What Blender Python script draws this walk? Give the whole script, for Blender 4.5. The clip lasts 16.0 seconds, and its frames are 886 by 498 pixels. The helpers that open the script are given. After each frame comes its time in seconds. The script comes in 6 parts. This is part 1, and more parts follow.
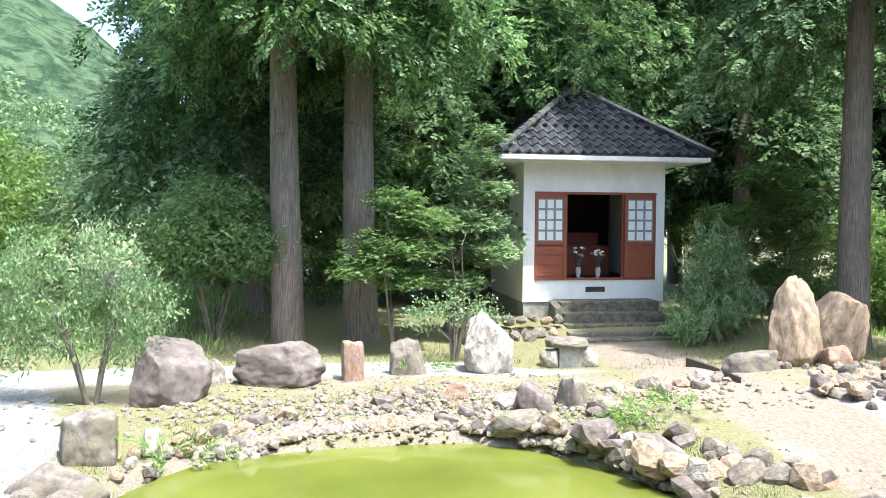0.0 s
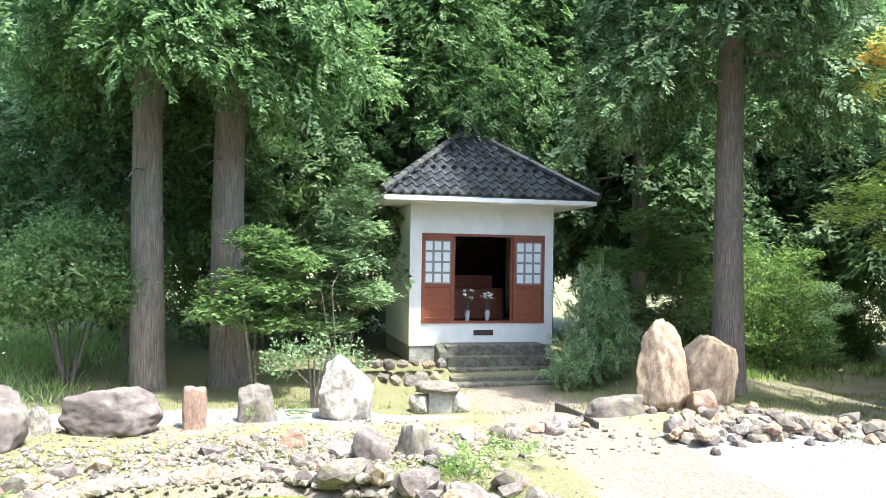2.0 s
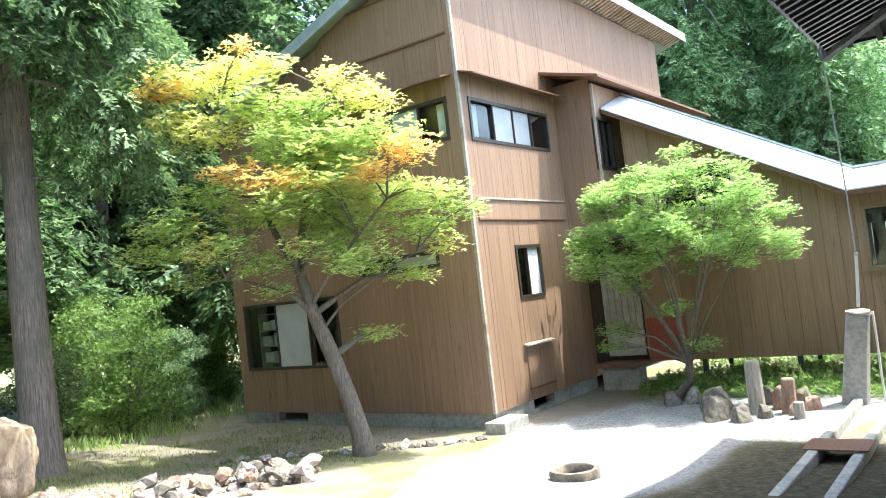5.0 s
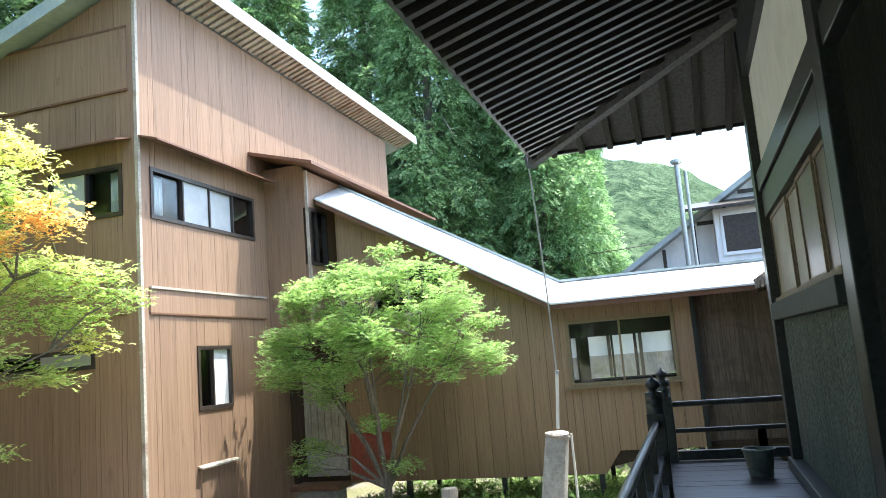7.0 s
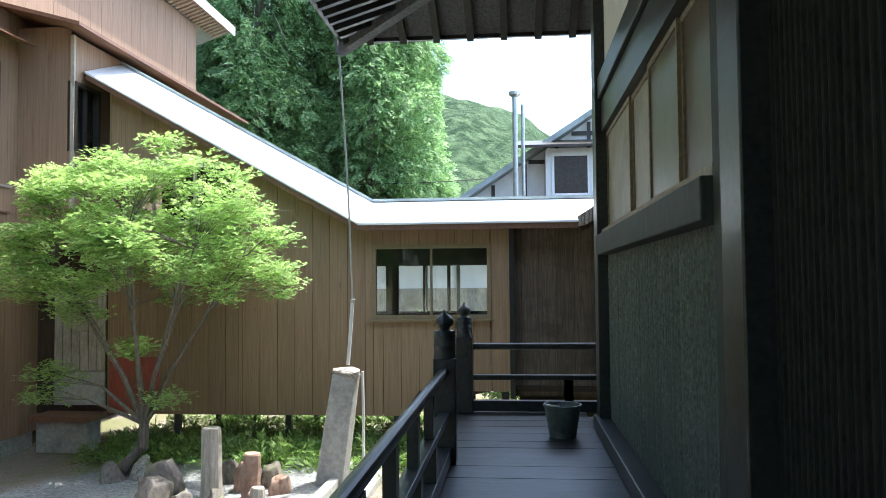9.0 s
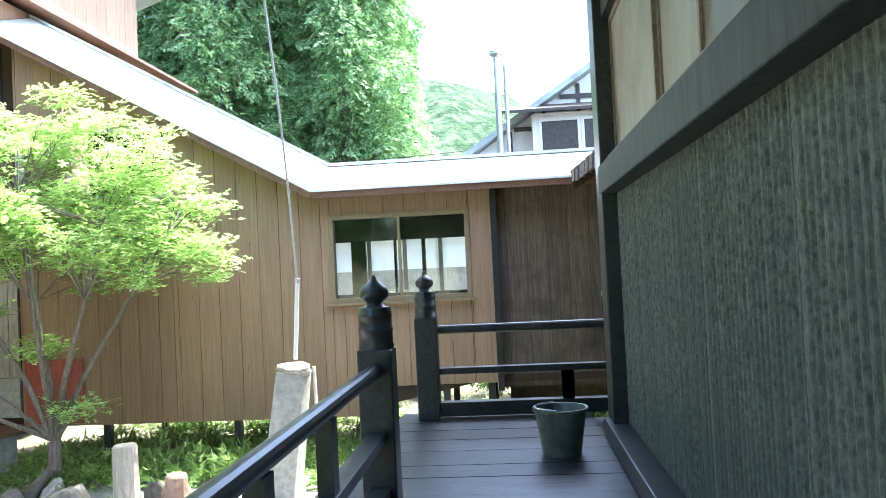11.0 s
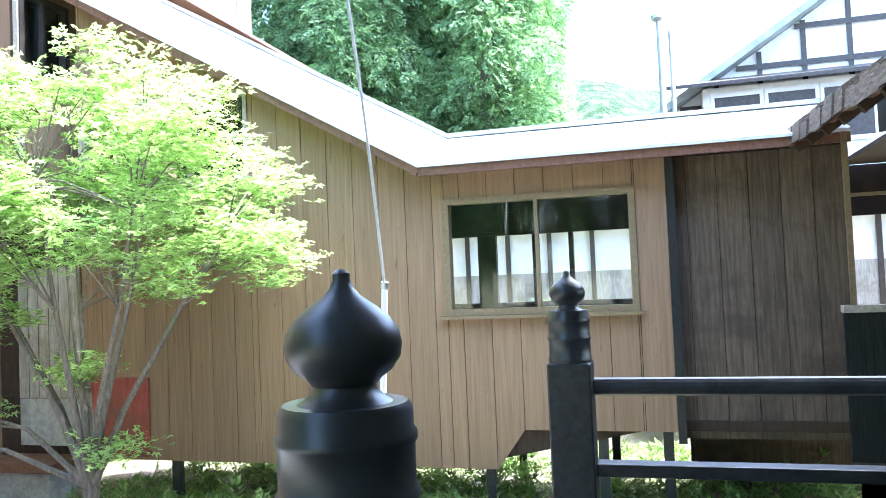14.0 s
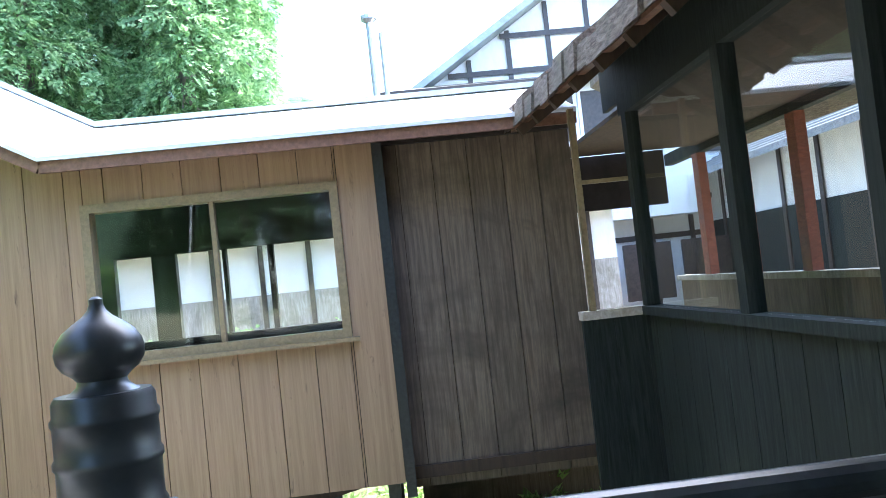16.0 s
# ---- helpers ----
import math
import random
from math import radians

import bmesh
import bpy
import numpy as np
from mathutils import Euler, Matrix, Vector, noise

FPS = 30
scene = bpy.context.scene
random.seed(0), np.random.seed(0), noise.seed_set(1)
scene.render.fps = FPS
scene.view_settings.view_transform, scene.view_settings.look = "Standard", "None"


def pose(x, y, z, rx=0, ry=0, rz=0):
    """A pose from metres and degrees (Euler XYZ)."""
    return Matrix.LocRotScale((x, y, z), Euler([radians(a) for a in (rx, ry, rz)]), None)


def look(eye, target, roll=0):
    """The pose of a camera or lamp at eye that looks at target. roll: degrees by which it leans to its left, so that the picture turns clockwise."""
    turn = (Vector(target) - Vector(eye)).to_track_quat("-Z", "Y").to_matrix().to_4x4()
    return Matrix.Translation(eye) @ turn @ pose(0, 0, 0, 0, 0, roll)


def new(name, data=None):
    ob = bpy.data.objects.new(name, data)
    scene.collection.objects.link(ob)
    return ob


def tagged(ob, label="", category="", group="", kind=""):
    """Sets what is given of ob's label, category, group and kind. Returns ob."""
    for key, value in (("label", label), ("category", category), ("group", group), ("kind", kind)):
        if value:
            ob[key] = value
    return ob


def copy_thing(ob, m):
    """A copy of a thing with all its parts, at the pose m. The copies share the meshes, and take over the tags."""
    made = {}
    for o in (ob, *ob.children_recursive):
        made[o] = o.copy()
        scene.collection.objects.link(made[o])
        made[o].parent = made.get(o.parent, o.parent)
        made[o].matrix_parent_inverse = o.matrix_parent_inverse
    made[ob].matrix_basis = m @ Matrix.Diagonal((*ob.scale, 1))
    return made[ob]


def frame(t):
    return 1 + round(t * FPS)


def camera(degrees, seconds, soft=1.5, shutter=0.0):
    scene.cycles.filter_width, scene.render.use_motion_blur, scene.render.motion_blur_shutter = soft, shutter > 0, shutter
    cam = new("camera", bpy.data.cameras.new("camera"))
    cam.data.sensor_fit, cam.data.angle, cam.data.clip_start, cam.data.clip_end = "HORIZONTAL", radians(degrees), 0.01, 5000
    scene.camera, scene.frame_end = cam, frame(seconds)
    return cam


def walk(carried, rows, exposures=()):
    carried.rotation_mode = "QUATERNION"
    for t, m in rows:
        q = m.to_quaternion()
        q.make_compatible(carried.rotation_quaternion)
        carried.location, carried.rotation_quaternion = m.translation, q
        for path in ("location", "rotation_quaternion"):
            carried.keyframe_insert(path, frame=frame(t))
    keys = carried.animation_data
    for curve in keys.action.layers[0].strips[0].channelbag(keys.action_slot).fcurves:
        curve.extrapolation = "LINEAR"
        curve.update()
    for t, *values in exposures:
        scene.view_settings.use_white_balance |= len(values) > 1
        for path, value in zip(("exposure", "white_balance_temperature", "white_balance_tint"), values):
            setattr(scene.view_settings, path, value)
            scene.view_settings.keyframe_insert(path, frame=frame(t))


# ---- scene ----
cam = camera(59.6, 16.0, 0.7)
PATH = [
    (0, (-11.866, -0.111, 1.463), (-11.553, 1.863, 1.385), 0.4),
    (0.5, (-11.498, -0.105, 1.429), (-11.318, 1.887, 1.457), 1.4),
    (1, (-11.112, -0.177, 1.432), (-10.957, 1.817, 1.458), -0.1),
    (1.5, (-10.775, -0.189, 1.438), (-10.666, 1.808, 1.428), -0.6),
    (2, (-10.419, -0.019, 1.421), (-9.965, 1.928, 1.458), 0.9),
    (2.5, (-10.056, 0.001, 1.418), (-9.379, 1.881, 1.501), -3.1),
    (3, (-9.505, -0.054, 1.414), (-8.489, 1.663, 1.545), -4.6),
    (3.5, (-8.974, -0.032, 1.425), (-7.767, 1.554, 1.586), -2.6),
    (4, (-8.643, 0.024, 1.375), (-7.348, 1.542, 1.504), -3.8),
    (4.5, (-8.196, 0.133, 1.342), (-6.706, 1.459, 1.482), -5.4),
    (5, (-7.615, 0.194, 1.34), (-6.004, 1.375, 1.44), -6.5),
    (7.5, (-5.011, 0.206, 1.481), (-3.105, 0.728, 1.785), -4.0),
    (8, (-4.572, 0.174, 1.476), (-2.645, 0.654, 1.712), -2.6),
    (8.5, (-3.986, 0.123, 1.432), (-2.006, 0.374, 1.562), -0.4),
    (9, (-3.459, 0.095, 1.361), (-1.47, 0.281, 1.448), -0.5),
    (9.5, (-2.9, 0.065, 1.318), (-0.906, 0.223, 1.341), -2.4),
    (12, (-0.372, -0.064, 1.116), (1.618, 0.125, 1.196), -2.4),
    (12.5, (0.126, 0.024, 1.13), (2.115, 0.233, 1.16), 0.6),
    (13, (0.582, 0.074, 1.117), (2.54, 0.481, 1.142), -1.0),
    (13.5, (1.074, 0.177, 1.13), (3.019, 0.641, 1.171), -0.9),
    (14, (1.57, 0.263, 1.137), (3.493, 0.808, 1.217), -2.4),
    (14.5, (1.982, 0.302, 1.158), (3.843, 1.021, 1.297), -2.9),
    (15, (2.415, 0.327, 1.177), (4.322, 0.92, 1.296), -3.2),
    (15.5, (2.951, 0.274, 1.149), (4.911, 0.659, 1.253), -5.3),
    (16, (3.36, 0.14, 1.12), (5.354, 0.002, 1.199), -6.2),
]
walk(cam, [(t, look(eye, target, roll)) for t, eye, target, roll in PATH],
     [(0.0, 2.2, 6050, 5), (2.5, 2.4, 6050, 4), (4.5, 2.6, 6100, 3), (9.0, 2.25, 6050, 4), (9.6, 2.35, 6050, 4), (12.0, 3.95, 5700, 7), (16.0, 3.55, 5550, 9)])

# ---- world, sun, exposure ----
SUN_AZ, SUN_EL = 52.0, 68.0   # the sun stands over the far end of the veranda, a little to its right
world = bpy.data.worlds.new("sky")
scene.world = world
world.use_nodes = True
wn = world.node_tree
sky = wn.nodes.new("ShaderNodeTexSky")
sky.sky_type, sky.sun_disc = "NISHITA", False
sky.sun_elevation, sky.sun_rotation = radians(SUN_EL), radians(90 + SUN_AZ)
sky.air_density, sky.dust_density, sky.ozone_density = 1.0, 3.0, 1.0
wn.links.new(sky.outputs[0], wn.nodes["Background"].inputs[0])
wn.nodes["Background"].inputs[1].default_value = 0.15
sun = new("sun", bpy.data.lights.new("sun", "SUN"))
sun.data.energy, sun.data.angle, sun.data.color = 2.1, radians(0.6), (1.0, 0.95, 0.86)
_el, _az = radians(SUN_EL), radians(-SUN_AZ)
sun.matrix_world = look((math.cos(_el) * math.cos(_az) * 60, math.cos(_el) * math.sin(_az) * 60, math.sin(_el) * 60), (0, 0, 0))

# ---- mesh helpers ----
class Mesh:
    """Collects boxes, rods and sheets into one mesh."""
    def __init__(self):
        self.v, self.f, self.n = [], [], 0

    def add(self, verts, faces):
        self.v.append(np.asarray(verts, float).reshape(-1, 3))
        self.f += [tuple(i + self.n for i in f) for f in faces]
        self.n += len(self.v[-1])
        return self

    def hexa(self, bottom, top):
        return self.add(list(bottom) + list(top), [(3, 2, 1, 0), (4, 5, 6, 7), (0, 1, 5, 4), (1, 2, 6, 5), (2, 3, 7, 6), (3, 0, 4, 7)])

    def box(self, x0, x1, y0, y1, z0, z1):
        b = [(x0, y0), (x1, y0), (x1, y1), (x0, y1)]
        return self.hexa([(*p, z0) for p in b], [(*p, z1) for p in b])

    def beam(self, a, b, w, h, up=(0, 0, 1)):
        a, b = Vector(a), Vector(b)
        d = (b - a).normalized()
        s = d.cross(Vector(up)).normalized() * (w / 2)
        u = s.cross(d).normalized() * (h / 2)
        return self.hexa([a - s - u, a + s - u, a + s + u, a - s + u], [b - s - u, b + s - u, b + s + u, b - s + u])

    def rod(self, pts, rad, sides=8):
        pts = [Vector(p) for p in pts]
        rad = [rad] * len(pts) if isinstance(rad, (int, float)) else rad
        rings = []
        for i, p in enumerate(pts):
            d = (pts[min(i + 1, len(pts) - 1)] - pts[max(i - 1, 0)]).normalized()
            s = d.cross(Vector((0.13, 0.31, 1)) if abs(d.z) < 0.9 else Vector((1, 0.05, 0))).normalized()
            u = s.cross(d)
            rings += [p + (s * math.cos(a) + u * math.sin(a)) * rad[i] for a in np.arange(sides) * 2 * math.pi / sides]
        fs = []
        for i in range(len(pts) - 1):
            for k in range(sides):
                q = (k + 1) % sides
                fs.append((i * sides + k, i * sides + q, (i + 1) * sides + q, (i + 1) * sides + k))
        fs += [tuple(range(sides))[::-1], tuple((len(pts) - 1) * sides + k for k in range(sides))]
        return self.add(rings, fs)

    def lathe(self, prof, x=0, y=0, sides=24):
        """prof: (radius, z) from the bottom up, closed at both ends."""
        vs = [(x + r * math.cos(a), y + r * math.sin(a), z) for r, z in prof for a in np.arange(sides) * 2 * math.pi / sides]
        fs = [(i * sides + k, i * sides + (k + 1) % sides, (i + 1) * sides + (k + 1) % sides, (i + 1) * sides + k)
              for i in range(len(prof) - 1) for k in range(sides)]
        fs += [tuple(range(sides))[::-1], tuple((len(prof) - 1) * sides + k for k in range(sides))]
        return self.add(vs, fs)

    def data(self, name, smooth=False):
        me = bpy.data.meshes.new(name)
        me.from_pydata(np.concatenate(self.v).tolist(), [], self.f)
        if smooth:
            me.shade_smooth()
            me.set_sharp_from_angle(angle=radians(40))
        me.update()
        return me


def raw_mesh(name, verts, faces_n):
    """A mesh of loose faces with faces_n corners each, verts in face order."""
    me = bpy.data.meshes.new(name)
    n = len(verts)
    me.vertices.add(n), me.loops.add(n), me.polygons.add(n // faces_n)
    me.vertices.foreach_set("co", np.asarray(verts, np.float32).ravel())
    me.loops.foreach_set("vertex_index", np.arange(n, dtype=np.int32))
    me.polygons.foreach_set("loop_start", np.arange(0, n, faces_n, dtype=np.int32))
    me.update(calc_edges=True)
    return me


def part(name, mesh, material, parent=None, label="", bevel=0.0, smooth=False):
    me = mesh if isinstance(mesh, bpy.types.Mesh) else mesh.data(name, smooth)
    if material is not None and not me.materials:
        me.materials.append(material)
    ob = new(name, me)
    ob.parent = parent
    if bevel:
        m = ob.modifiers.new("bevel", "BEVEL")
        m.width, m.segments, m.limit_method = bevel, 2, "ANGLE"
    if label:
        ob["label"] = label
    return ob


def thing(name, label, category, group="", at=None, kind=""):
    e = new(name)
    e.empty_display_size = 0.2
    if at is not None:
        e.matrix_world = at if isinstance(at, Matrix) else pose(*at)
    return tagged(e, label, category, group, kind)


# ---- materials ----
def nodes(name):
    m = bpy.data.materials.new(name)
    m.use_nodes = True
    t = m.node_tree
    return m, t, t.nodes["Principled BSDF"], t.links


def coords(t, stretch, kind="Object"):
    tc, mp = t.nodes.new("ShaderNodeTexCoord"), t.nodes.new("ShaderNodeMapping")
    mp.inputs["Scale"].default_value = stretch
    t.links.new(tc.outputs[kind], mp.inputs[0])
    return mp.outputs[0]


def ntex(t, vec, scale, detail=6.0, rough=0.6, dist=0.0):
    n = t.nodes.new("ShaderNodeTexNoise")
    n.inputs["Scale"].default_value, n.inputs["Detail"].default_value = scale, detail
    n.inputs["Roughness"].default_value, n.inputs["Distortion"].default_value = rough, dist
    t.links.new(vec, n.inputs["Vector"])
    return n.outputs["Fac"]


def ramp(t, fac, stops):
    r = t.nodes.new("ShaderNodeValToRGB")
    el = r.color_ramp.elements
    for i, (p, c) in enumerate(stops):
        e = el[i] if i < 2 else el.new(p)
        e.position, e.color = p, (*c, 1) if len(c) == 3 else c
    t.links.new(fac, r.inputs[0])
    return r.outputs[0]


def mixc(t, fac, a, b, mode="MIX"):
    m = t.nodes.new("ShaderNodeMix")
    m.data_type, m.blend_type = "RGBA", mode
    for src, k in ((fac, 0), (a, 6), (b, 7)):
        if isinstance(src, (int, float)):
            m.inputs[k].default_value = src
        elif isinstance(src, tuple):
            m.inputs[k].default_value = (*src, 1)
        else:
            t.links.new(src, m.inputs[k])
    return m.outputs[2]


def bump(t, b, height, strength, dist=0.01):
    n = t.nodes.new("ShaderNodeBump")
    n.inputs["Strength"].default_value, n.inputs["Distance"].default_value = strength, dist
    t.links.new(height, n.inputs["Height"])
    t.links.new(n.outputs[0], b.inputs["Normal"])


def surface(name, c1, c2, scale=8.0, stretch=(1, 1, 1), rough=0.7, stain=None, stain_scale=1.2, bumps=0.4, bdist=0.006, metal=0.0, vary=0.0, spec=0.5, lo=0.35, hi=0.65, kind="Object", stain_at=(0.48, 0.68), stain_stretch=(1, 1, 1)):
    """Grain between c1 and c2, wider stains over it, a little change from piece to piece."""
    m, t, b, L = nodes(name)
    vec = coords(t, stretch, kind)
    g = ntex(t, vec, scale, 8.0, 0.65, 0.3)
    col = ramp(t, g, [(lo, c1), (hi, c2)])
    if stain:
        s = ntex(t, coords(t, stain_stretch, kind), stain_scale, 5.0, 0.7, 0.5)
        col = mixc(t, ramp(t, s, [(stain_at[0], (0, 0, 0)), (stain_at[1], (1, 1, 1))]), col, stain)
    if vary:
        oi, hs = t.nodes.new("ShaderNodeObjectInfo"), t.nodes.new("ShaderNodeHueSaturation")
        mr = t.nodes.new("ShaderNodeMapRange")
        mr.inputs[3].default_value, mr.inputs[4].default_value = 1 - vary, 1 + vary
        L.new(oi.outputs["Random"], mr.inputs[0])
        L.new(mr.outputs[0], hs.inputs["Value"])
        L.new(col, hs.inputs["Color"])
        col = hs.outputs[0]
    L.new(col, b.inputs["Base Color"])
    b.inputs["Roughness"].default_value, b.inputs["Metallic"].default_value = rough, metal
    b.inputs["Specular IOR Level"].default_value = spec
    if bumps:
        bump(t, b, g, bumps, bdist)
    return m


def leaf_mat(name, c1, c2, c3=None, translucent=0.45, rough=0.55, patch=None, patch_scale=0.9, patch_at=(0.5, 0.62)):
    """Leaves: colour by leaf, some light passes through; patch: a second pair of colours in broad drifts."""
    m, t, b, L = nodes(name)
    ge = t.nodes.new("ShaderNodeNewGeometry")
    col = ramp(t, ge.outputs["Random Per Island"], [(0.0, c1), (1.0, c2)] + ([(0.55, c3)] if c3 else []))
    if patch:
        s = ntex(t, coords(t, (1, 1, 1)), patch_scale, 2.0, 0.5)
        two = ramp(t, ge.outputs["Random Per Island"], [(0.0, patch[0]), (1.0, patch[1])])
        col = mixc(t, ramp(t, s, [(patch_at[0], (0, 0, 0)), (patch_at[1], (1, 1, 1))]), col, two)
    L.new(col, b.inputs["Base Color"])
    b.inputs["Roughness"].default_value = rough
    b.inputs["Specular IOR Level"].default_value = 0.3
    tr, mx = t.nodes.new("ShaderNodeBsdfTranslucent"), t.nodes.new("ShaderNodeMixShader")
    hs = t.nodes.new("ShaderNodeHueSaturation")
    hs.inputs["Saturation"].default_value, hs.inputs["Value"].default_value = 1.1, 1.25
    L.new(col, hs.inputs["Color"])
    L.new(hs.outputs[0], tr.inputs[0])
    mx.inputs[0].default_value = translucent
    L.new(b.outputs[0], mx.inputs[1])
    L.new(tr.outputs[0], mx.inputs[2])
    L.new(mx.outputs[0], t.nodes["Material Output"].inputs[0])
    return m


def glass_mat(name, tint=(0.95, 0.98, 0.97)):
    m, t, b, L = nodes(name)
    gl, tr, mx, lw, pw, ml = (t.nodes.new(k) for k in ("ShaderNodeBsdfGlossy", "ShaderNodeBsdfTransparent", "ShaderNodeMixShader", "ShaderNodeLayerWeight", "ShaderNodeMath", "ShaderNodeMath"))
    gl.inputs["Roughness"].default_value = 0.02
    tr.inputs[0].default_value = (*tint, 1)
    lw.inputs[0].default_value = 0.5
    pw.operation, ml.operation = "POWER", "MULTIPLY_ADD"
    pw.inputs[1].default_value, ml.inputs[1].default_value, ml.inputs[2].default_value = 4.0, 0.7, 0.04
    L.new(lw.outputs["Facing"], pw.inputs[0])
    L.new(pw.outputs[0], ml.inputs[0])
    L.new(ml.outputs[0], mx.inputs[0])
    L.new(tr.outputs[0], mx.inputs[1])
    L.new(gl.outputs[0], mx.inputs[2])
    L.new(mx.outputs[0], t.nodes["Material Output"].inputs[0])
    return m


M = {}
M["board"] = surface("brown_boards", (0.20, 0.118, 0.073), (0.365, 0.235, 0.152), 7.0, (4.0, 4.0, 0.13), 0.62, (0.14, 0.083, 0.052), 2.2, 0.15, 0.003, vary=0.07, lo=0.2, hi=0.8, stain_at=(0.58, 0.78), stain_stretch=(3.0, 3.0, 0.5))
M["board_wing"] = surface("ochre_brown_boards", (0.205, 0.124, 0.070), (0.385, 0.257, 0.155), 7.0, (4.0, 4.0, 0.16), 0.65, (0.10, 0.062, 0.038), 5.0, 0.2, 0.003, vary=0.08, lo=0.2, hi=0.8, stain_at=(0.62, 0.76), stain_stretch=(4.0, 4.0, 0.8))
M["board_core"] = surface("wall_core", (0.03, 0.018, 0.01), (0.06, 0.035, 0.02), 5.0, (4, 4, 0.5), 0.8)
# brown boards with the shade under eaves and floors put into their colour
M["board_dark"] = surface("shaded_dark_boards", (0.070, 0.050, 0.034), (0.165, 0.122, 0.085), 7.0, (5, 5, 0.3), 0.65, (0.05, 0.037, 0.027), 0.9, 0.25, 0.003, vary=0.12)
M["trim"] = surface("brown_trim", (0.12, 0.055, 0.03), (0.22, 0.11, 0.065), 9.0, (3, 3, 3), 0.5, bumps=0.2)
M["trim_pale"] = surface("weathered_sill", (0.36, 0.31, 0.25), (0.55, 0.49, 0.42), 9.0, (3, 3, 3), 0.65, (0.25, 0.19, 0.14))
M["frame"] = surface("olive_window_frame", (0.19, 0.14, 0.075), (0.27, 0.20, 0.11), 11.0, (3, 3, 3), 0.5, bumps=0.1)
M["bronze"] = surface("dark_sash", (0.03, 0.022, 0.018), (0.06, 0.045, 0.035), 10.0, rough=0.4, bumps=0.1)
M["white_metal"] = surface("white_sheet_metal", (0.74, 0.76, 0.78), (0.84, 0.85, 0.86), 3.0, (1, 1, 1), 0.35, (0.66, 0.68, 0.70), 0.9, 0.1, metal=0.1)
M["grey_metal"] = surface("grey_roof_metal", (0.30, 0.36, 0.36), (0.42, 0.47, 0.46), 3.0, (1, 1, 1), 0.45, (0.25, 0.28, 0.27), 0.9, 0.1)
M["plaster"] = surface("white_plaster", (0.74, 0.75, 0.74), (0.83, 0.83, 0.81), 4.0, (1, 1, 0.5), 0.85, (0.66, 0.66, 0.63), 0.9, 0.15, stain_at=(0.55, 0.8))
M["black_wood"] = surface("black_stained_wood", (0.012, 0.014, 0.015), (0.036, 0.040, 0.042), 9.0, (3, 3, 3), 0.38, (0.03, 0.034, 0.034), 1.3, 0.25, 0.003, vary=0.2)
M["floor_wood"] = surface("blackened_floor_plank", (0.010, 0.011, 0.014), (0.035, 0.036, 0.043), 8.0, (3.0, 0.35, 3.0), 0.42, (0.05, 0.052, 0.06), 1.6, 0.5, 0.004, vary=0.25)
M["dark_rib"] = surface("ribbed_black_wood", (0.007, 0.008, 0.0075), (0.022, 0.025, 0.022), 14.0, (4, 4, 1.2), 0.75, (0.013, 0.016, 0.014), 1.0, 0.5, 0.004, vary=0.1, spec=0.2)
M["grey_rib"] = surface("ribbed_weathered_wood", (0.062, 0.074, 0.066), (0.19, 0.21, 0.19), 30.0, (2, 2, 1.2), 0.7, (0.11, 0.13, 0.115), 1.0, 0.8, 0.005, vary=0.12, spec=0.3)
M["grey_wood"] = surface("greenish_weathered_wood", (0.028, 0.036, 0.033), (0.058, 0.069, 0.064), 9.0, (3, 3, 0.6), 0.65, (0.042, 0.05, 0.047), 1.3, 0.3, 0.003, spec=0.3)
M["corridor_wood"] = surface("weathered_corridor_boards", (0.009, 0.012, 0.011), (0.028, 0.034, 0.031), 9.0, (5, 5, 0.4), 0.75, (0.018, 0.022, 0.019), 1.2, 0.3, 0.003, vary=0.12, spec=0.25)
M["sash"] = surface("worn_pale_sash", (0.15, 0.12, 0.08), (0.26, 0.21, 0.14), 9.0, (3, 3, 3), 0.6, bumps=0.2)
M["amber_pale"] = surface("beige_paper_pane", (0.26, 0.245, 0.19), (0.36, 0.34, 0.27), 5.0, (1, 1, 0.6), 0.5, (0.22, 0.20, 0.15), 1.4, 0.1)
M["rafter"] = surface("black_rafter", (0.009, 0.009, 0.010), (0.026, 0.026, 0.028), 8.0, (3, 3, 3), 0.45, bumps=0.25, vary=0.2)
M["eave_grey"] = surface("greyed_eave_board", (0.05, 0.052, 0.058), (0.12, 0.125, 0.135), 8.0, (3, 3, 3), 0.7, bumps=0.3)
M["amber"] = surface("amber_paper_pane", (0.065, 0.04, 0.02), (0.12, 0.078, 0.04), 5.0, (1, 1, 0.6), 0.35, (0.07, 0.045, 0.025), 1.4, 0.1)
M["concrete"] = surface("weathered_concrete", (0.30, 0.29, 0.27), (0.46, 0.45, 0.42), 14.0, rough=0.9, stain=(0.22, 0.22, 0.19), stain_scale=1.5, bumps=0.35)
M["red_wood"] = surface("red_stained_wood", (0.17, 0.045, 0.022), (0.30, 0.09, 0.045), 9.0, (2, 2, 5), 0.5, (0.2, 0.07, 0.04), 1.5, 0.2, vary=0.06)
M["paper"] = surface("white_paper_pane", (0.76, 0.78, 0.79), (0.84, 0.85, 0.85), 6.0, rough=0.8, bumps=0.05)
M["tile"] = surface("black_roof_tile", (0.028, 0.030, 0.036), (0.085, 0.088, 0.10), 12.0, rough=0.32, stain=(0.11, 0.12, 0.085), stain_scale=1.1, bumps=0.25, vary=0.35)
M["roof_grey"] = surface("grey_roof_tile", (0.16, 0.17, 0.18), (0.30, 0.31, 0.32), 12.0, rough=0.4, bumps=0.3)
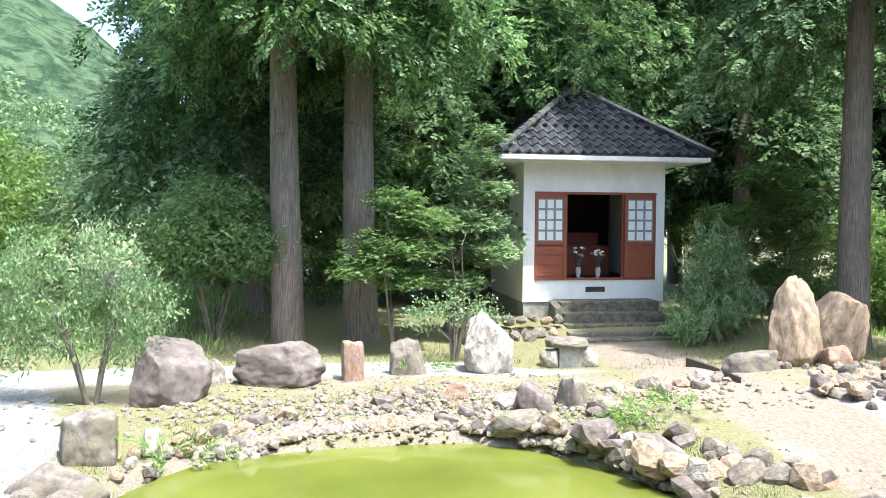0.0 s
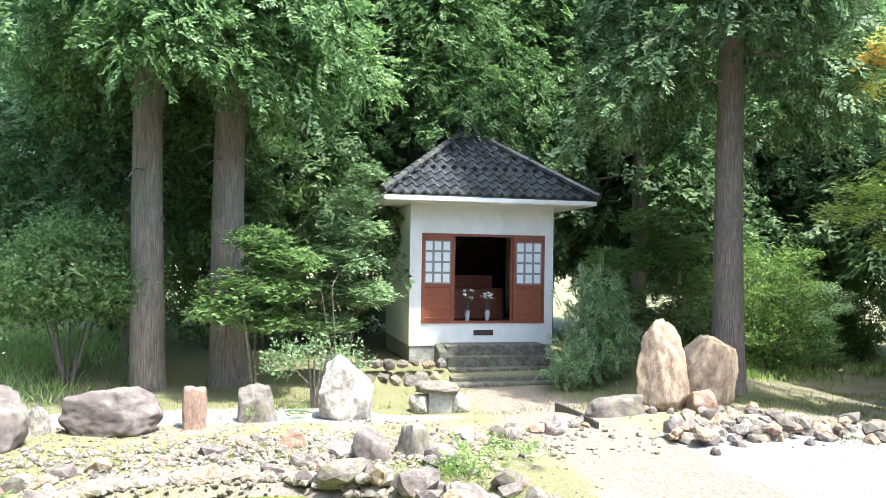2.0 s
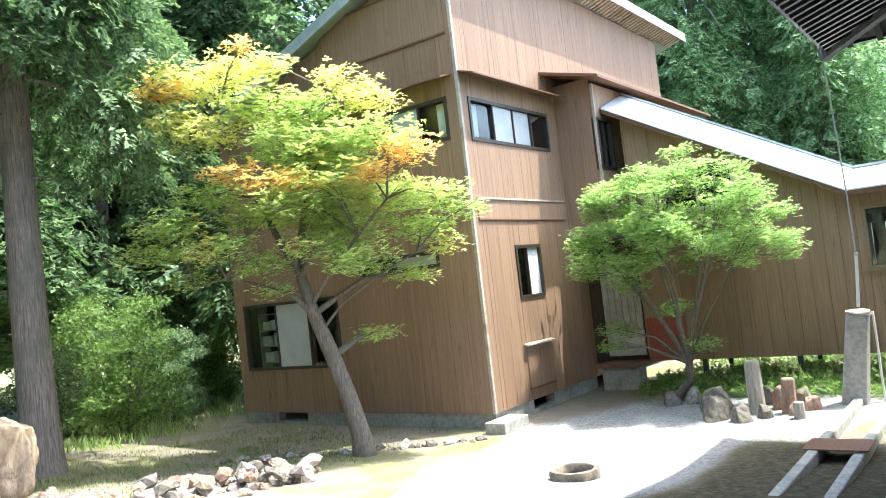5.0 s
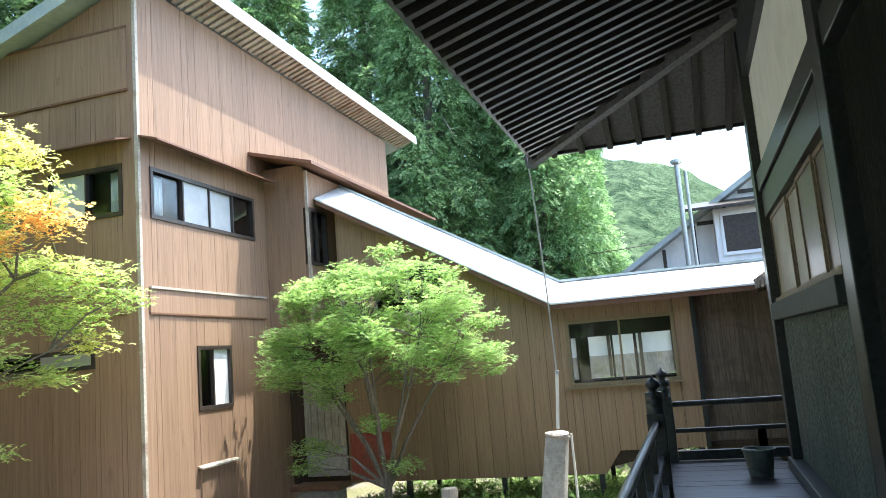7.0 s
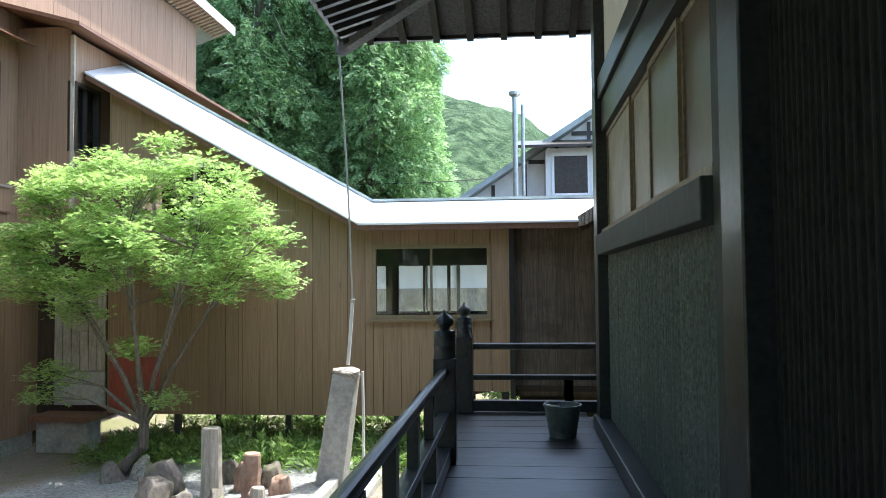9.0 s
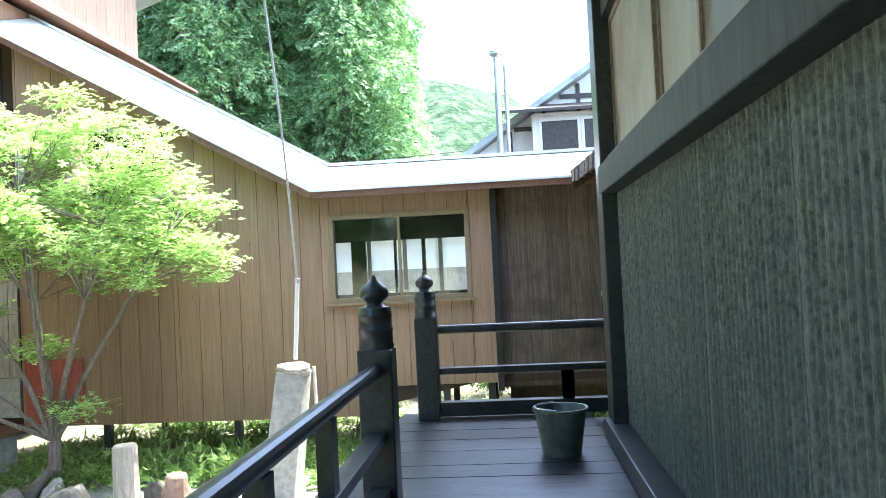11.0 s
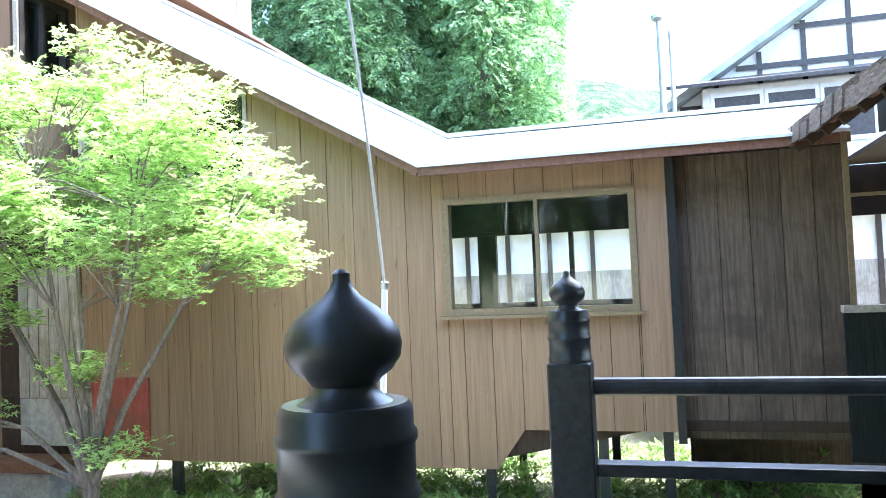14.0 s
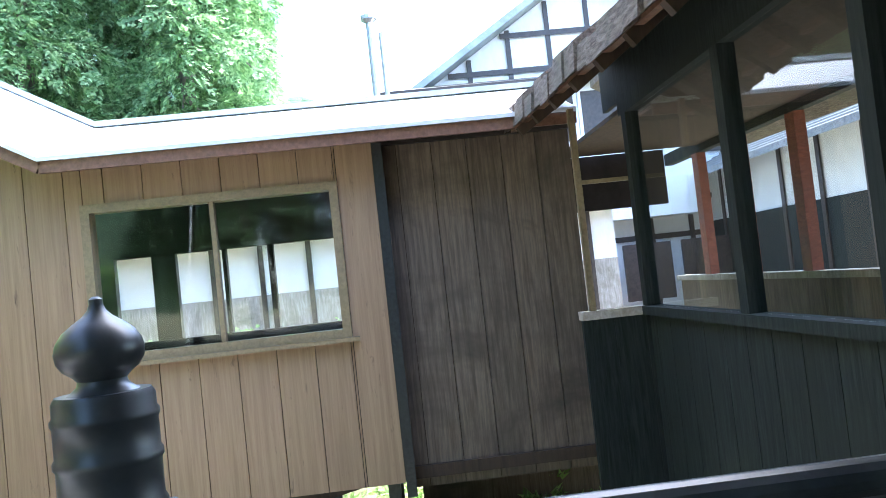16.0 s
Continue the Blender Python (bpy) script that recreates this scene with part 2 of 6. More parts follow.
M["lattice"] = surface("grey_painted_bars", (0.20, 0.21, 0.22), (0.29, 0.30, 0.31), 9.0, rough=0.6, bumps=0.1)
M["bark"] = surface("cedar_bark", (0.11, 0.085, 0.07), (0.31, 0.26, 0.22), 7.0, (6, 6, 0.4), 0.9, (0.13, 0.135, 0.10), 1.0, 0.9, 0.02, kind="Object")
M["bark_grey"] = surface("grey_bark", (0.10, 0.08, 0.065), (0.24, 0.20, 0.165), 9.0, (4, 4, 0.7), 0.9, (0.13, 0.13, 0.09), 1.8, 0.7, 0.01)
M["rock"] = surface("garden_rock", (0.09, 0.077, 0.07), (0.245, 0.21, 0.185), 6.0, rough=0.85, stain=(0.20, 0.19, 0.115), stain_scale=2.2, bumps=0.8, bdist=0.02, vary=0.3)
M["rock_purple"] = surface("purple_rock", (0.10, 0.082, 0.077), (0.225, 0.187, 0.172), 5.0, rough=0.85, stain=(0.33, 0.305, 0.275), stain_scale=3.5, bumps=0.7, bdist=0.02, stain_at=(0.57, 0.75))
M["rubble"] = surface("pale_rubble", (0.12, 0.10, 0.082), (0.33, 0.29, 0.25), 11.0, rough=0.9, stain=(0.22, 0.20, 0.12), stain_scale=1.6, bumps=0.5)
# shade on the shrine steps is put into this dark, moss-stained stone
M["step"] = surface("mossy_step_stone", (0.055, 0.05, 0.042), (0.19, 0.175, 0.145), 8.0, rough=0.9, stain=(0.11, 0.115, 0.07), stain_scale=2.0, bumps=0.7, bdist=0.015)
M["rock_brown"] = surface("brown_standing_rock", (0.15, 0.105, 0.075), (0.42, 0.33, 0.25), 7.0, rough=0.9, stain=(0.45, 0.33, 0.20), stain_scale=2.6, bumps=0.9, bdist=0.03)
M["rock_orange"] = surface("orange_rock", (0.22, 0.125, 0.09), (0.44, 0.30, 0.225), 5.0, rough=0.9, stain=(0.24, 0.19, 0.16), stain_scale=2.0, bumps=0.8, bdist=0.03)
M["rock_white"] = surface("pale_rock", (0.20, 0.175, 0.15), (0.58, 0.54, 0.49), 9.0, rough=0.9, stain=(0.27, 0.22, 0.17), stain_scale=3.0, bumps=0.9, bdist=0.03, vary=0.12)
M["steel"] = surface("galvanised_steel", (0.40, 0.42, 0.42), (0.55, 0.57, 0.57), 6.0, rough=0.35, bumps=0.1, metal=0.8)
M["conduit"] = surface("white_conduit", (0.66, 0.66, 0.64), (0.75, 0.75, 0.73), 6.0, rough=0.45, bumps=0.05)
M["cable"] = surface("grey_cable", (0.33, 0.34, 0.34), (0.44, 0.45, 0.45), 20.0, rough=0.5, bumps=0.05)
M["wood_grey"] = surface("weathered_grey_wood", (0.27, 0.24, 0.20), (0.46, 0.42, 0.37), 8.0, (4, 4, 0.5), 0.85, (0.22, 0.2, 0.15), 2.0, 0.5)
M["thatch"] = surface("weathered_bark_shingle", (0.075, 0.058, 0.045), (0.22, 0.18, 0.15), 12.0, (1, 4, 4), 0.95, (0.10, 0.10, 0.07), 1.5, 1.0, 0.02)
M["red_board"] = surface("faded_red_board", (0.24, 0.045, 0.03), (0.36, 0.085, 0.055), 6.0, (4, 4, 1), 0.6, (0.18, 0.08, 0.05), 1.5, 0.2)
# near-black base colour puts the gloom of closed rooms into their surfaces
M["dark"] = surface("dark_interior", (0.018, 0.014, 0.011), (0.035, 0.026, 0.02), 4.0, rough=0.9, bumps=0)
M["black"] = surface("black_lacquer", (0.016, 0.018, 0.019), (0.042, 0.046, 0.048), 7.0, rough=0.36, stain=(0.055, 0.06, 0.058), stain_scale=2.5, bumps=0.15, bdist=0.002)
M["pot"] = surface("grey_green_pail", (0.055, 0.070, 0.062), (0.12, 0.135, 0.12), 9.0, rough=0.45, stain=(0.18, 0.19, 0.17), stain_scale=6.0, bumps=0.1)
M["clay"] = surface("terracotta_pipe", (0.09, 0.075, 0.062), (0.20, 0.165, 0.13), 8.0, rough=0.8, stain=(0.33, 0.28, 0.21), stain_scale=3.0, bumps=0.4)
M["curtain"] = surface("white_curtain", (0.62, 0.64, 0.66), (0.74, 0.75, 0.76), 5.0, (6, 6, 0.4), 0.9, bumps=0.2)
M["pane_grey"] = surface("frosted_pane", (0.44, 0.46, 0.47), (0.54, 0.56, 0.57), 3.0, rough=0.35, bumps=0.0)
M["glass"] = glass_mat("window_glass")

# ---- ground ----
def smooth(a, b, x):
    t = min(1.0, max(0.0, (x - a) / (b - a)))
    return t * t * (3 - 2 * t)


POND = (-11.1, 6.2, 3.0, 3.55)   # centre and half widths


def pond_r(x, y):
    a = math.atan2(y - POND[1], x - POND[0])
    wob = 1 + 0.07 * math.sin(3 * a + 0.6) + 0.05 * math.sin(5 * a + 2.0)
    return math.hypot((x - POND[0]) / POND[2], (y - POND[1]) / POND[3]) / wob


def ground_z(x, y):
    z = -1.1 - 0.4 * smooth(-2.5, 3.5, x)
    z += 0.12 * smooth(13.5, 17, y) * (1 - smooth(-1, 3, x))
    z += 0.05 * noise.noise((x * 0.35, y * 0.35, 0)) + 0.018 * noise.noise((x * 1.7, y * 1.7, 3))
    r = pond_r(x, y)
    z -= 0.75 * (1 - smooth(0.84, 1.02, r))
    z -= 0.14 * (1 - smooth(1.0, 1.4, r))
    z -= 0.27 * smooth(17.05, 16.75, y) * smooth(11.8, 14.5, y) * smooth(-9.8, -7.6, x) * (1 - smooth(-3.0, -1.0, x))     # below the shrine terrace
    far = math.hypot(x, y - 6)
    z += 0.02 * max(0, far - 45)
    return z


def gravel_at(x, y):
    """How much pale gravel lies here."""
    n = noise.noise((x * 0.5, y * 0.5, 7)) * 0.5
    path = 0.0
    if y < 14.2:
        path = max(path, smooth(0.75, 0.35, abs(y - 12.85) / 1.0 + n * 0.3) * smooth(-6.5, -8, x))       # path behind the pond stones
    path = max(path, smooth(1.5, 0.7, abs(x + 16.3 + 0.35 * (y - 9)) / 1.3 + n * 0.6) * smooth(14, 12, y))            # path on the far left
    path = max(path, smooth(1.25, 0.8, math.hypot((x + 3.6) / 2.9, (y - 7.6) / 3.0) + n * 0.4))                         # open gravel by the pond
    path = max(path, 0.9 * smooth(1.3, 0.75, math.hypot((x - 3.6) / 4.6, (y - 5.2) / 2.6) + n * 0.3))
    path = max(path, 0.8 * smooth(1.2, 0.7, math.hypot((x - 7) / 2.6, (y - 4.4) / 2.3) + n * 0.2))
    return path


def lane_at(x, y):
    """The trodden straw-brown lane from the shrine steps."""
    mid = -5.3 - 0.012 * (y - 16) ** 2 * (1 if y < 16 else 0) + 0.55 * smooth(12, 7, y)
    return smooth(1.25, 0.8, abs(x - mid) + 0.3 * noise.noise((x, y, 3))) * smooth(16.6, 15.8, y) * smooth(2.5, 4, y)


def shaded_soil_at(x, y):
    """Dark, mossy earth along the drip gutter, with the eave's shade put into its colour."""
    return smooth(4.1, 3.6, y + 0.25 * noise.noise((x * 0.9, y * 0.9, 11))) * smooth(5.2, 4.2, x)


def moss_at(x, y):
    n = noise.noise((x * 0.8, y * 0.8, 19)) + 0.4 * noise.noise((x * 2.6, y * 2.6, 5))
    g = 0.35 + 0.55 * n
    g += 0.9 * smooth(-12, -19, x) * smooth(13, 16, y) + 0.9 * smooth(16, 25, y)
    g += 0.5 * smooth(12.6, 13.6, y) * (1 - smooth(-1.5, 1, x))
    g += 0.45 * smooth(1.04, 1.15, pond_r(x, y)) * smooth(1.75, 1.5, pond_r(x, y))
    return max(0.0, min(1.0, g))


def axis(lo, a, b, hi, step):
    mid = list(np.arange(a, b + 1e-6, step))
    out, d = [], step
    while mid[-1] < hi:
        d *= 1.35
        mid.append(mid[-1] + d)
    d = step
    while mid[0] > lo:
        d *= 1.35
        mid.insert(0, mid[0] - d)
    return mid


gx, gy = axis(-900, -20, 12, 900, 0.25), axis(-900, -2, 20, 900, 0.25)
me = bpy.data.meshes.new("ground")
me.from_pydata([(x, y, ground_z(x, y)) for y in gy for x in gx], [],
               [(j * len(gx) + i, j * len(gx) + i + 1, (j + 1) * len(gx) + i + 1, (j + 1) * len(gx) + i) for j in range(len(gy) - 1) for i in range(len(gx) - 1)])
me.shade_smooth()
zone = me.color_attributes.new("zone", "FLOAT_COLOR", "POINT")
zone.data.foreach_set("color", np.array([(gravel_at(x, y) * (1 - shaded_soil_at(x, y)) if -25 < x < 15 and -5 < y < 25 else 0, moss_at(x, y) if abs(x) < 60 and abs(y) < 60 else 1, lane_at(x, y) * (1 - shaded_soil_at(x, y)), shaded_soil_at(x, y) if y < 6 else 0) for y in gy for x in gx], np.float32).ravel())
m, t, b, L = nodes("garden_ground")
at = t.nodes.new("ShaderNodeAttribute")
at.attribute_name = "zone"
sp = t.nodes.new("ShaderNodeSeparateColor")
L.new(at.outputs["Color"], sp.inputs[0])
vec = coords(t, (1, 1, 1))
fine, mid = ntex(t, vec, 38.0, 6.0, 0.75), ntex(t, vec, 3.5, 5.0, 0.6)
peb = t.nodes.new("ShaderNodeTexVoronoi")
peb.inputs["Scale"].default_value = 22.0
L.new(vec, peb.inputs["Vector"])
earth = ramp(t, fine, [(0.3, (0.14, 0.115, 0.09)), (0.7, (0.37, 0.32, 0.265))])
grass = ramp(t, fine, [(0.3, (0.10, 0.10, 0.045)), (0.7, (0.31, 0.295, 0.165))])
grav = mixc(t, 0.35, ramp(t, fine, [(0.3, (0.13, 0.125, 0.115)), (0.72, (0.39, 0.395, 0.39))]), peb.outputs["Color"], "OVERLAY")
hsv = t.nodes.new("ShaderNodeHueSaturation")
hsv.inputs["Saturation"].default_value = 0.25
L.new(grav, hsv.inputs["Color"])
ma = t.nodes.new("ShaderNodeMath")
ma.operation = "ADD"
L.new(sp.outputs[1], ma.inputs[0])
L.new(mid, ma.inputs[1])
col = mixc(t, ramp(t, ma.outputs[0], [(0.72, (0, 0, 0)), (1.0, (1, 1, 1))]), earth, grass)
mb = t.nodes.new("ShaderNodeMath")
mb.operation = "ADD"
L.new(sp.outputs[0], mb.inputs[0])
L.new(mid, mb.inputs[1])
col = mixc(t, ramp(t, mb.outputs[0], [(0.75, (0, 0, 0)), (1.05, (1, 1, 1))]), col, hsv.outputs[0])
straw = ramp(t, ntex(t, coords(t, (6, 1.5, 1)), 7.0, 6.0, 0.7), [(0.3, (0.13, 0.105, 0.085)), (0.7, (0.39, 0.325, 0.265))])
col = mixc(t, sp.outputs[2], col, straw)
# dark soil ramp also carries the shadow of the temple eave
soil = ramp(t, ntex(t, coords(t, (1, 1, 1)), 9.0, 7.0, 0.7), [(0.32, (0.035, 0.028, 0.02)), (0.55, (0.085, 0.075, 0.045)), (0.75, (0.16, 0.15, 0.12))])
col = mixc(t, at.outputs["Alpha"], col, soil)
L.new(col, b.inputs["Base Color"])
b.inputs["Roughness"].default_value = 0.95
b.inputs["Specular IOR Level"].default_value = 0.2
bump(t, b, fine, 0.7, 0.03)
me.materials.append(m)
tagged(new("ground", me), "garden ground of pale gravel, moss and bare earth", "ground", kind="structure")

# pond water
m, t, b, L = nodes("green_pond_water")
w = ntex(t, coords(t, (1, 1, 1)), 0.7, 3.0, 0.5)
L.new(ramp(t, w, [(0.3, (0.105, 0.125, 0.022)), (0.7, (0.155, 0.175, 0.035))]), b.inputs["Base Color"])
b.inputs["Roughness"].default_value = 0.07
bump(t, b, ntex(t, coords(t, (1, 1, 1)), 2.5, 2.0, 0.5), 0.02, 0.01)
ring = [(POND[0] + POND[2] * 1.06 * math.cos(a), POND[1] + POND[3] * 1.06 * math.sin(a), -1.37) for a in np.linspace(0, 2 * math.pi, 64, endpoint=False)]
tagged(part("pond_water", Mesh().add(ring, [tuple(range(64))]), m), "still murky yellow-green pond water", "pond", kind="structure")

# ---- clad walls ----
def to_wall(kind, at, u, z, d):
    """A point of a wall that faces the veranda side ('S', y = at) or the west ('W', x = at); d: metres in front of it."""
    return (u, at - d, z) if kind == "S" else (at - d, u, z)


def wall_pieces(u0, u1, low, high, holes, width):
    """Upright pieces of a wall between low(u) and high(u), cut round the holes (u0, u1, z0, z1)."""
    cuts = {u0, u1}
    k = u0 + width
    while k < u1 - 0.05:
        cuts.add(round(k, 4))
        k += width
    for h in holes:
        cuts |= {h[0], h[1]}
    cuts = sorted(c for c in cuts if u0 <= c <= u1)
    for a, c in zip(cuts, cuts[1:]):
        if c - a < 0.004:
            continue
        mid = (a + c) / 2
        out, z = [], None
        for h in sorted((h for h in holes if h[0] < mid < h[1]), key=lambda h: h[2]):
            out.append((z, h[2]))
            z = h[3]
        out.append((z, None))
        for lo, hi in out:
            la, lc = (low(a), low(c)) if lo is None else (lo, lo)
            ha, hc = (high(a), high(c)) if hi is None else (hi, hi)
            if min(ha - la, hc - lc) > 0.005:
                yield a, c, la, lc, ha, hc


def clad_wall(name, label, kind, at, u0, u1, low, high, holes=(), width=0.3, board="board", thick=0.14):
    """A wall with a core and upright boards in front of it, each a piece of its own."""
    lowf, highf = (low if callable(low) else lambda u: low), (high if callable(high) else lambda u: high)
    core = Mesh()
    def block(mesh, a, c, la, lc, ha, hc, d0, d1):
        P = lambda u, z, d: to_wall(kind, at, u, z, d)
        return mesh.hexa([P(a, la, d1), P(c, lc, d1), P(c, lc, d0), P(a, la, d0)], [P(a, ha, d1), P(c, hc, d1), P(c, hc, d0), P(a, ha, d0)])
    for p in wall_pieces(u0, u1, lowf, highf, holes, 50):
        block(core, *p, -thick, -0.012)
    wall = tagged(part(name, core, M["board_core"]), label, "wall", kind="structure")
    for a, c, la, lc, ha, hc in wall_pieces(u0, u1, lowf, highf, holes, width):
        g = 0.0035
        part("plank", block(Mesh(), a + g, c - g, la, lc, ha, hc, -0.012, 0.012 + 0.004 * random.random()), M[board], wall)
    return wall


def window(name, label, kind, at, u0, u1, z0, z1, panes, frame_mat="bronze", depth=0.07, fw=0.05, sill=None):
    """A sash window in an opening. panes: (share of the width, material) each."""
    P = lambda u, z, d: to_wall(kind, at, u, z, d)
    def slab(u_a, u_b, z_a, z_b, d0, d1):
        return Mesh().hexa([P(u_a, z_a, d1), P(u_b, z_a, d1), P(u_b, z_a, d0), P(u_a, z_a, d0)], [P(u_a, z_b, d1), P(u_b, z_b, d1), P(u_b, z_b, d0), P(u_a, z_b, d0)])
    e = thing(name, label, "window", kind="structure")
    for s in (slab(u0 - 0.02, u1 + 0.02, z0 - 0.02, z0 + fw, -depth, 0.04), slab(u0 - 0.02, u1 + 0.02, z1 - fw, z1 + 0.02, -depth, 0.04),
              slab(u0 - 0.02, u0 + fw, z0 + fw, z1 - fw, -depth, 0.04), slab(u1 - fw, u1 + 0.02, z0 + fw, z1 - fw, -depth, 0.04)):
        part("window_frame", s, M[frame_mat], e)
    u = u0 + fw
    total = u1 - u0 - 2 * fw
    for i, (share, mat) in enumerate(panes):
        c = u + share * total
        d = -0.02 if i % 2 else -0.045
        pane = part("pane", slab(u, c, z0 + fw, z1 - fw, d - 0.006, d), M[mat], e)
        if mat == "glass":
            pane.visible_shadow = False
        if i:
            part("mullion", slab(u - 0.018, u + 0.018, z0 + fw, z1 - fw, -0.06, 0.015), M[frame_mat], e)
        u = c
    if sill:
        part("window_sill", slab(u0 - 0.08, u1 + 0.08, z0 - 0.055, z0 - 0.021, -0.02, 0.09), M[sill], e)
    return e


# ---- the tall brown house ----
HX, HY, HN, HE = 5.07, 8.68, 16.2, 16.6
HB = -1.21
roof_z = lambda y: 8.72 - 0.34 * (y - 8.3)
w_holes = [(9.0, 10.5, 4.3, 5.15), (9.62, 11.8, 1.8, 2.1), (12.62, 15.85, -0.16, 1.42)]
s_holes = [(5.36, 8.6, 4.25, 5.11), (6.52, 7.55, 0.94, 2.05)]
clad_wall("wall_house_west", "brown stained upright board wall of a tall house", "W", HX, HY, HN, HB, lambda y: roof_z(y) - 0.2, w_holes, 0.42)
clad_wall("wall_house_south", "sunlit brown upright board wall of a tall house", "S", HY, HX + 0.003, HE, HB, lambda x: roof_z(HY) - 0.2, s_holes, 0.42)
back = Mesh().box(HX, HE, HN - 0.14, HN, HB, roof_z(HN) - 0.2)
back.add([(HE - .14, HY + .13, HB), (HE, HY + .13, HB), (HE, HN - .14, HB), (HE - .14, HN - .14, HB), (HE - .14, HY + .13, roof_z(HY) - .2), (HE, HY + .13, roof_z(HY) - .2), (HE, HN - .14, roof_z(HN) - .2), (HE - .14, HN - .14, roof_z(HN) - .2)],
         [(3, 2, 1, 0), (4, 5, 6, 7), (0, 1, 5, 4), (1, 2, 6, 5), (2, 3, 7, 6), (3, 0, 4, 7)])
tagged(part("wall_house_rear", back, M["board_core"]), "plain rear walls of the brown house", "wall", kind="structure")
fl = Mesh()
for z in (HB, 2.5):
    fl.box(HX + 0.15, HE - 0.15, HY + 0.15, HN - 0.15, z, z + 0.12)
fl.box(HX + 2.6, HX + 2.7, HY + 0.15, HN - 0.15, HB + .13, 6)
fl.box(HX + 0.15, HX + 2.6, 11.9, 12.0, HB + .13, 6)
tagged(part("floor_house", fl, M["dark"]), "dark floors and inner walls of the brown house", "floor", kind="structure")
# roof: one long slope with a white edge
roof = thing("house_roof", "grey metal shed roof with a white edge", "roof", kind="structure")
ys, yn, xw, xe = 8.12, 16.7, 4.6, 18.0
part("roof_sheet", Mesh().hexa([(xw, ys, roof_z(ys) - 0.09), (xe, ys, roof_z(ys) - 0.09), (xe, yn, roof_z(yn) - 0.09), (xw, yn, roof_z(yn) - 0.09)], [(xw, ys, roof_z(ys)), (xe, ys, roof_z(ys)), (xe, yn, roof_z(yn)), (xw, yn, roof_z(yn))]), M["grey_metal"], roof)
part("fascia", Mesh().box(xw, xe, ys - 0.03, ys - 0.001, roof_z(ys) - 0.24, roof_z(ys) + 0.02), M["white_metal"], roof, "white metal eave edge")
part("verge", Mesh().hexa([(xw - 0.03, ys, roof_z(ys) - 0.24), (xw - .001, ys, roof_z(ys) - 0.24), (xw - .001, yn, roof_z(yn) - 0.24), (xw - 0.03, yn, roof_z(yn) - 0.24)], [(xw - 0.03, ys, roof_z(ys) + .02), (xw - .001, ys, roof_z(ys) + .02), (xw - .001, yn, roof_z(yn) + .02), (xw - 0.03, yn, roof_z(yn) + .02)]), M["grey_metal"], roof)
sof = Mesh()
for i in range(66):
    x = xw + 0.1 + i * 0.2
    if x < xe - 0.05:
        sof.hexa([(x, ys, roof_z(ys) - 0.15), (x + 0.1, ys, roof_z(ys) - 0.15), (x + 0.1, HY, roof_z(HY) - 0.15), (x, HY, roof_z(HY) - 0.15)], [(x, ys, roof_z(ys) - 0.092), (x + .1, ys, roof_z(ys) - 0.092), (x + .1, HY, roof_z(HY) - 0.092), (x, HY, roof_z(HY) - 0.092)])
part("soffit_ribs", sof, M["trim_pale"], roof)
# corner board, hoods, bands
tr = thing("house_trim", "brown and weathered trim boards of the house", "trim", kind="structure")
part("corner_board", Mesh().box(HX - 0.035, HX + 0.03, HY - 0.035, HY + 0.03, HB, roof_z(HY) - 0.22), M["trim_pale"], tr, "weathered pale corner board")
def hood(kind, at, u0, u1, z, out=0.42, drop=0.12):
    P = lambda u, zz, d: to_wall(kind, at, u, zz, d)
    h = Mesh().hexa([P(u0, z - drop - 0.03, out), P(u1, z - drop - 0.03, out), P(u1, z - 0.03, 0.016), P(u0, z - 0.03, 0.016)], [P(u0, z - drop, out), P(u1, z - drop, out), P(u1, z, 0.016), P(u0, z, 0.016)])
    return part("hood", h, M["trim"], tr)
hood("S", HY, HX - 0.02, 9.0, 5.62)
hood("W", HX, HY + 0.1, 12.2, 5.6)
hood("S", HY, 6.4, 7.6, -0.02, 0.12, 0.03).data.materials[0] = M["trim_pale"]
for k, a, u0, u1 in (("S", HY, 5.25, 8.9), ("W", HX, 8.95, 10.2)):
    for z0, z1, d in ((3.03, 3.07, 0.07), (2.6, 2.63, 0.045)):
        P = lambda u, zz, dd: to_wall(k, a, u, zz, dd)
        part("band", Mesh().hexa([P(u0, z0, d), P(u1, z0, d), P(u1, z0, 0.016), P(u0, z0, 0.016)], [P(u0, z1, d), P(u1, z1, d), P(u1, z1, .016), P(u0, z1, .016)]), M["trim_pale" if d > .05 else "trim"], tr)
    part("band_panel", Mesh().hexa([P(u0, 2.631, 0.04), P(u1, 2.631, 0.04), P(u1, 2.631, 0.017), P(u0, 2.631, 0.017)], [P(u0, 3.029, 0.04), P(u1, 3.029, 0.04), P(u1, 3.029, .017), P(u0, 3.029, .017)]), M["board"], tr)
for z0, z1 in ((6.42, 6.46), (7.55, 7.59)):
    part("band", Mesh().box(HX - 0.05, HX - 0.017, HY + 0.15, 12.3, z0, z1), M["trim"], tr)
part("band_panel", Mesh().box(HX - 0.04, HX - 0.017, HY + 0.15, 12.3, 6.461, 7.549), M["board"], tr)
part("low_panel", Mesh().box(6.48, 7.53, HY - 0.045, HY - 0.017, -0.95, -0.07), M["board"], tr)
part("low_panel_edge", Mesh().box(6.45, 7.56, HY - 0.055, HY - 0.017, -1.0, -0.951), M["trim"], tr)
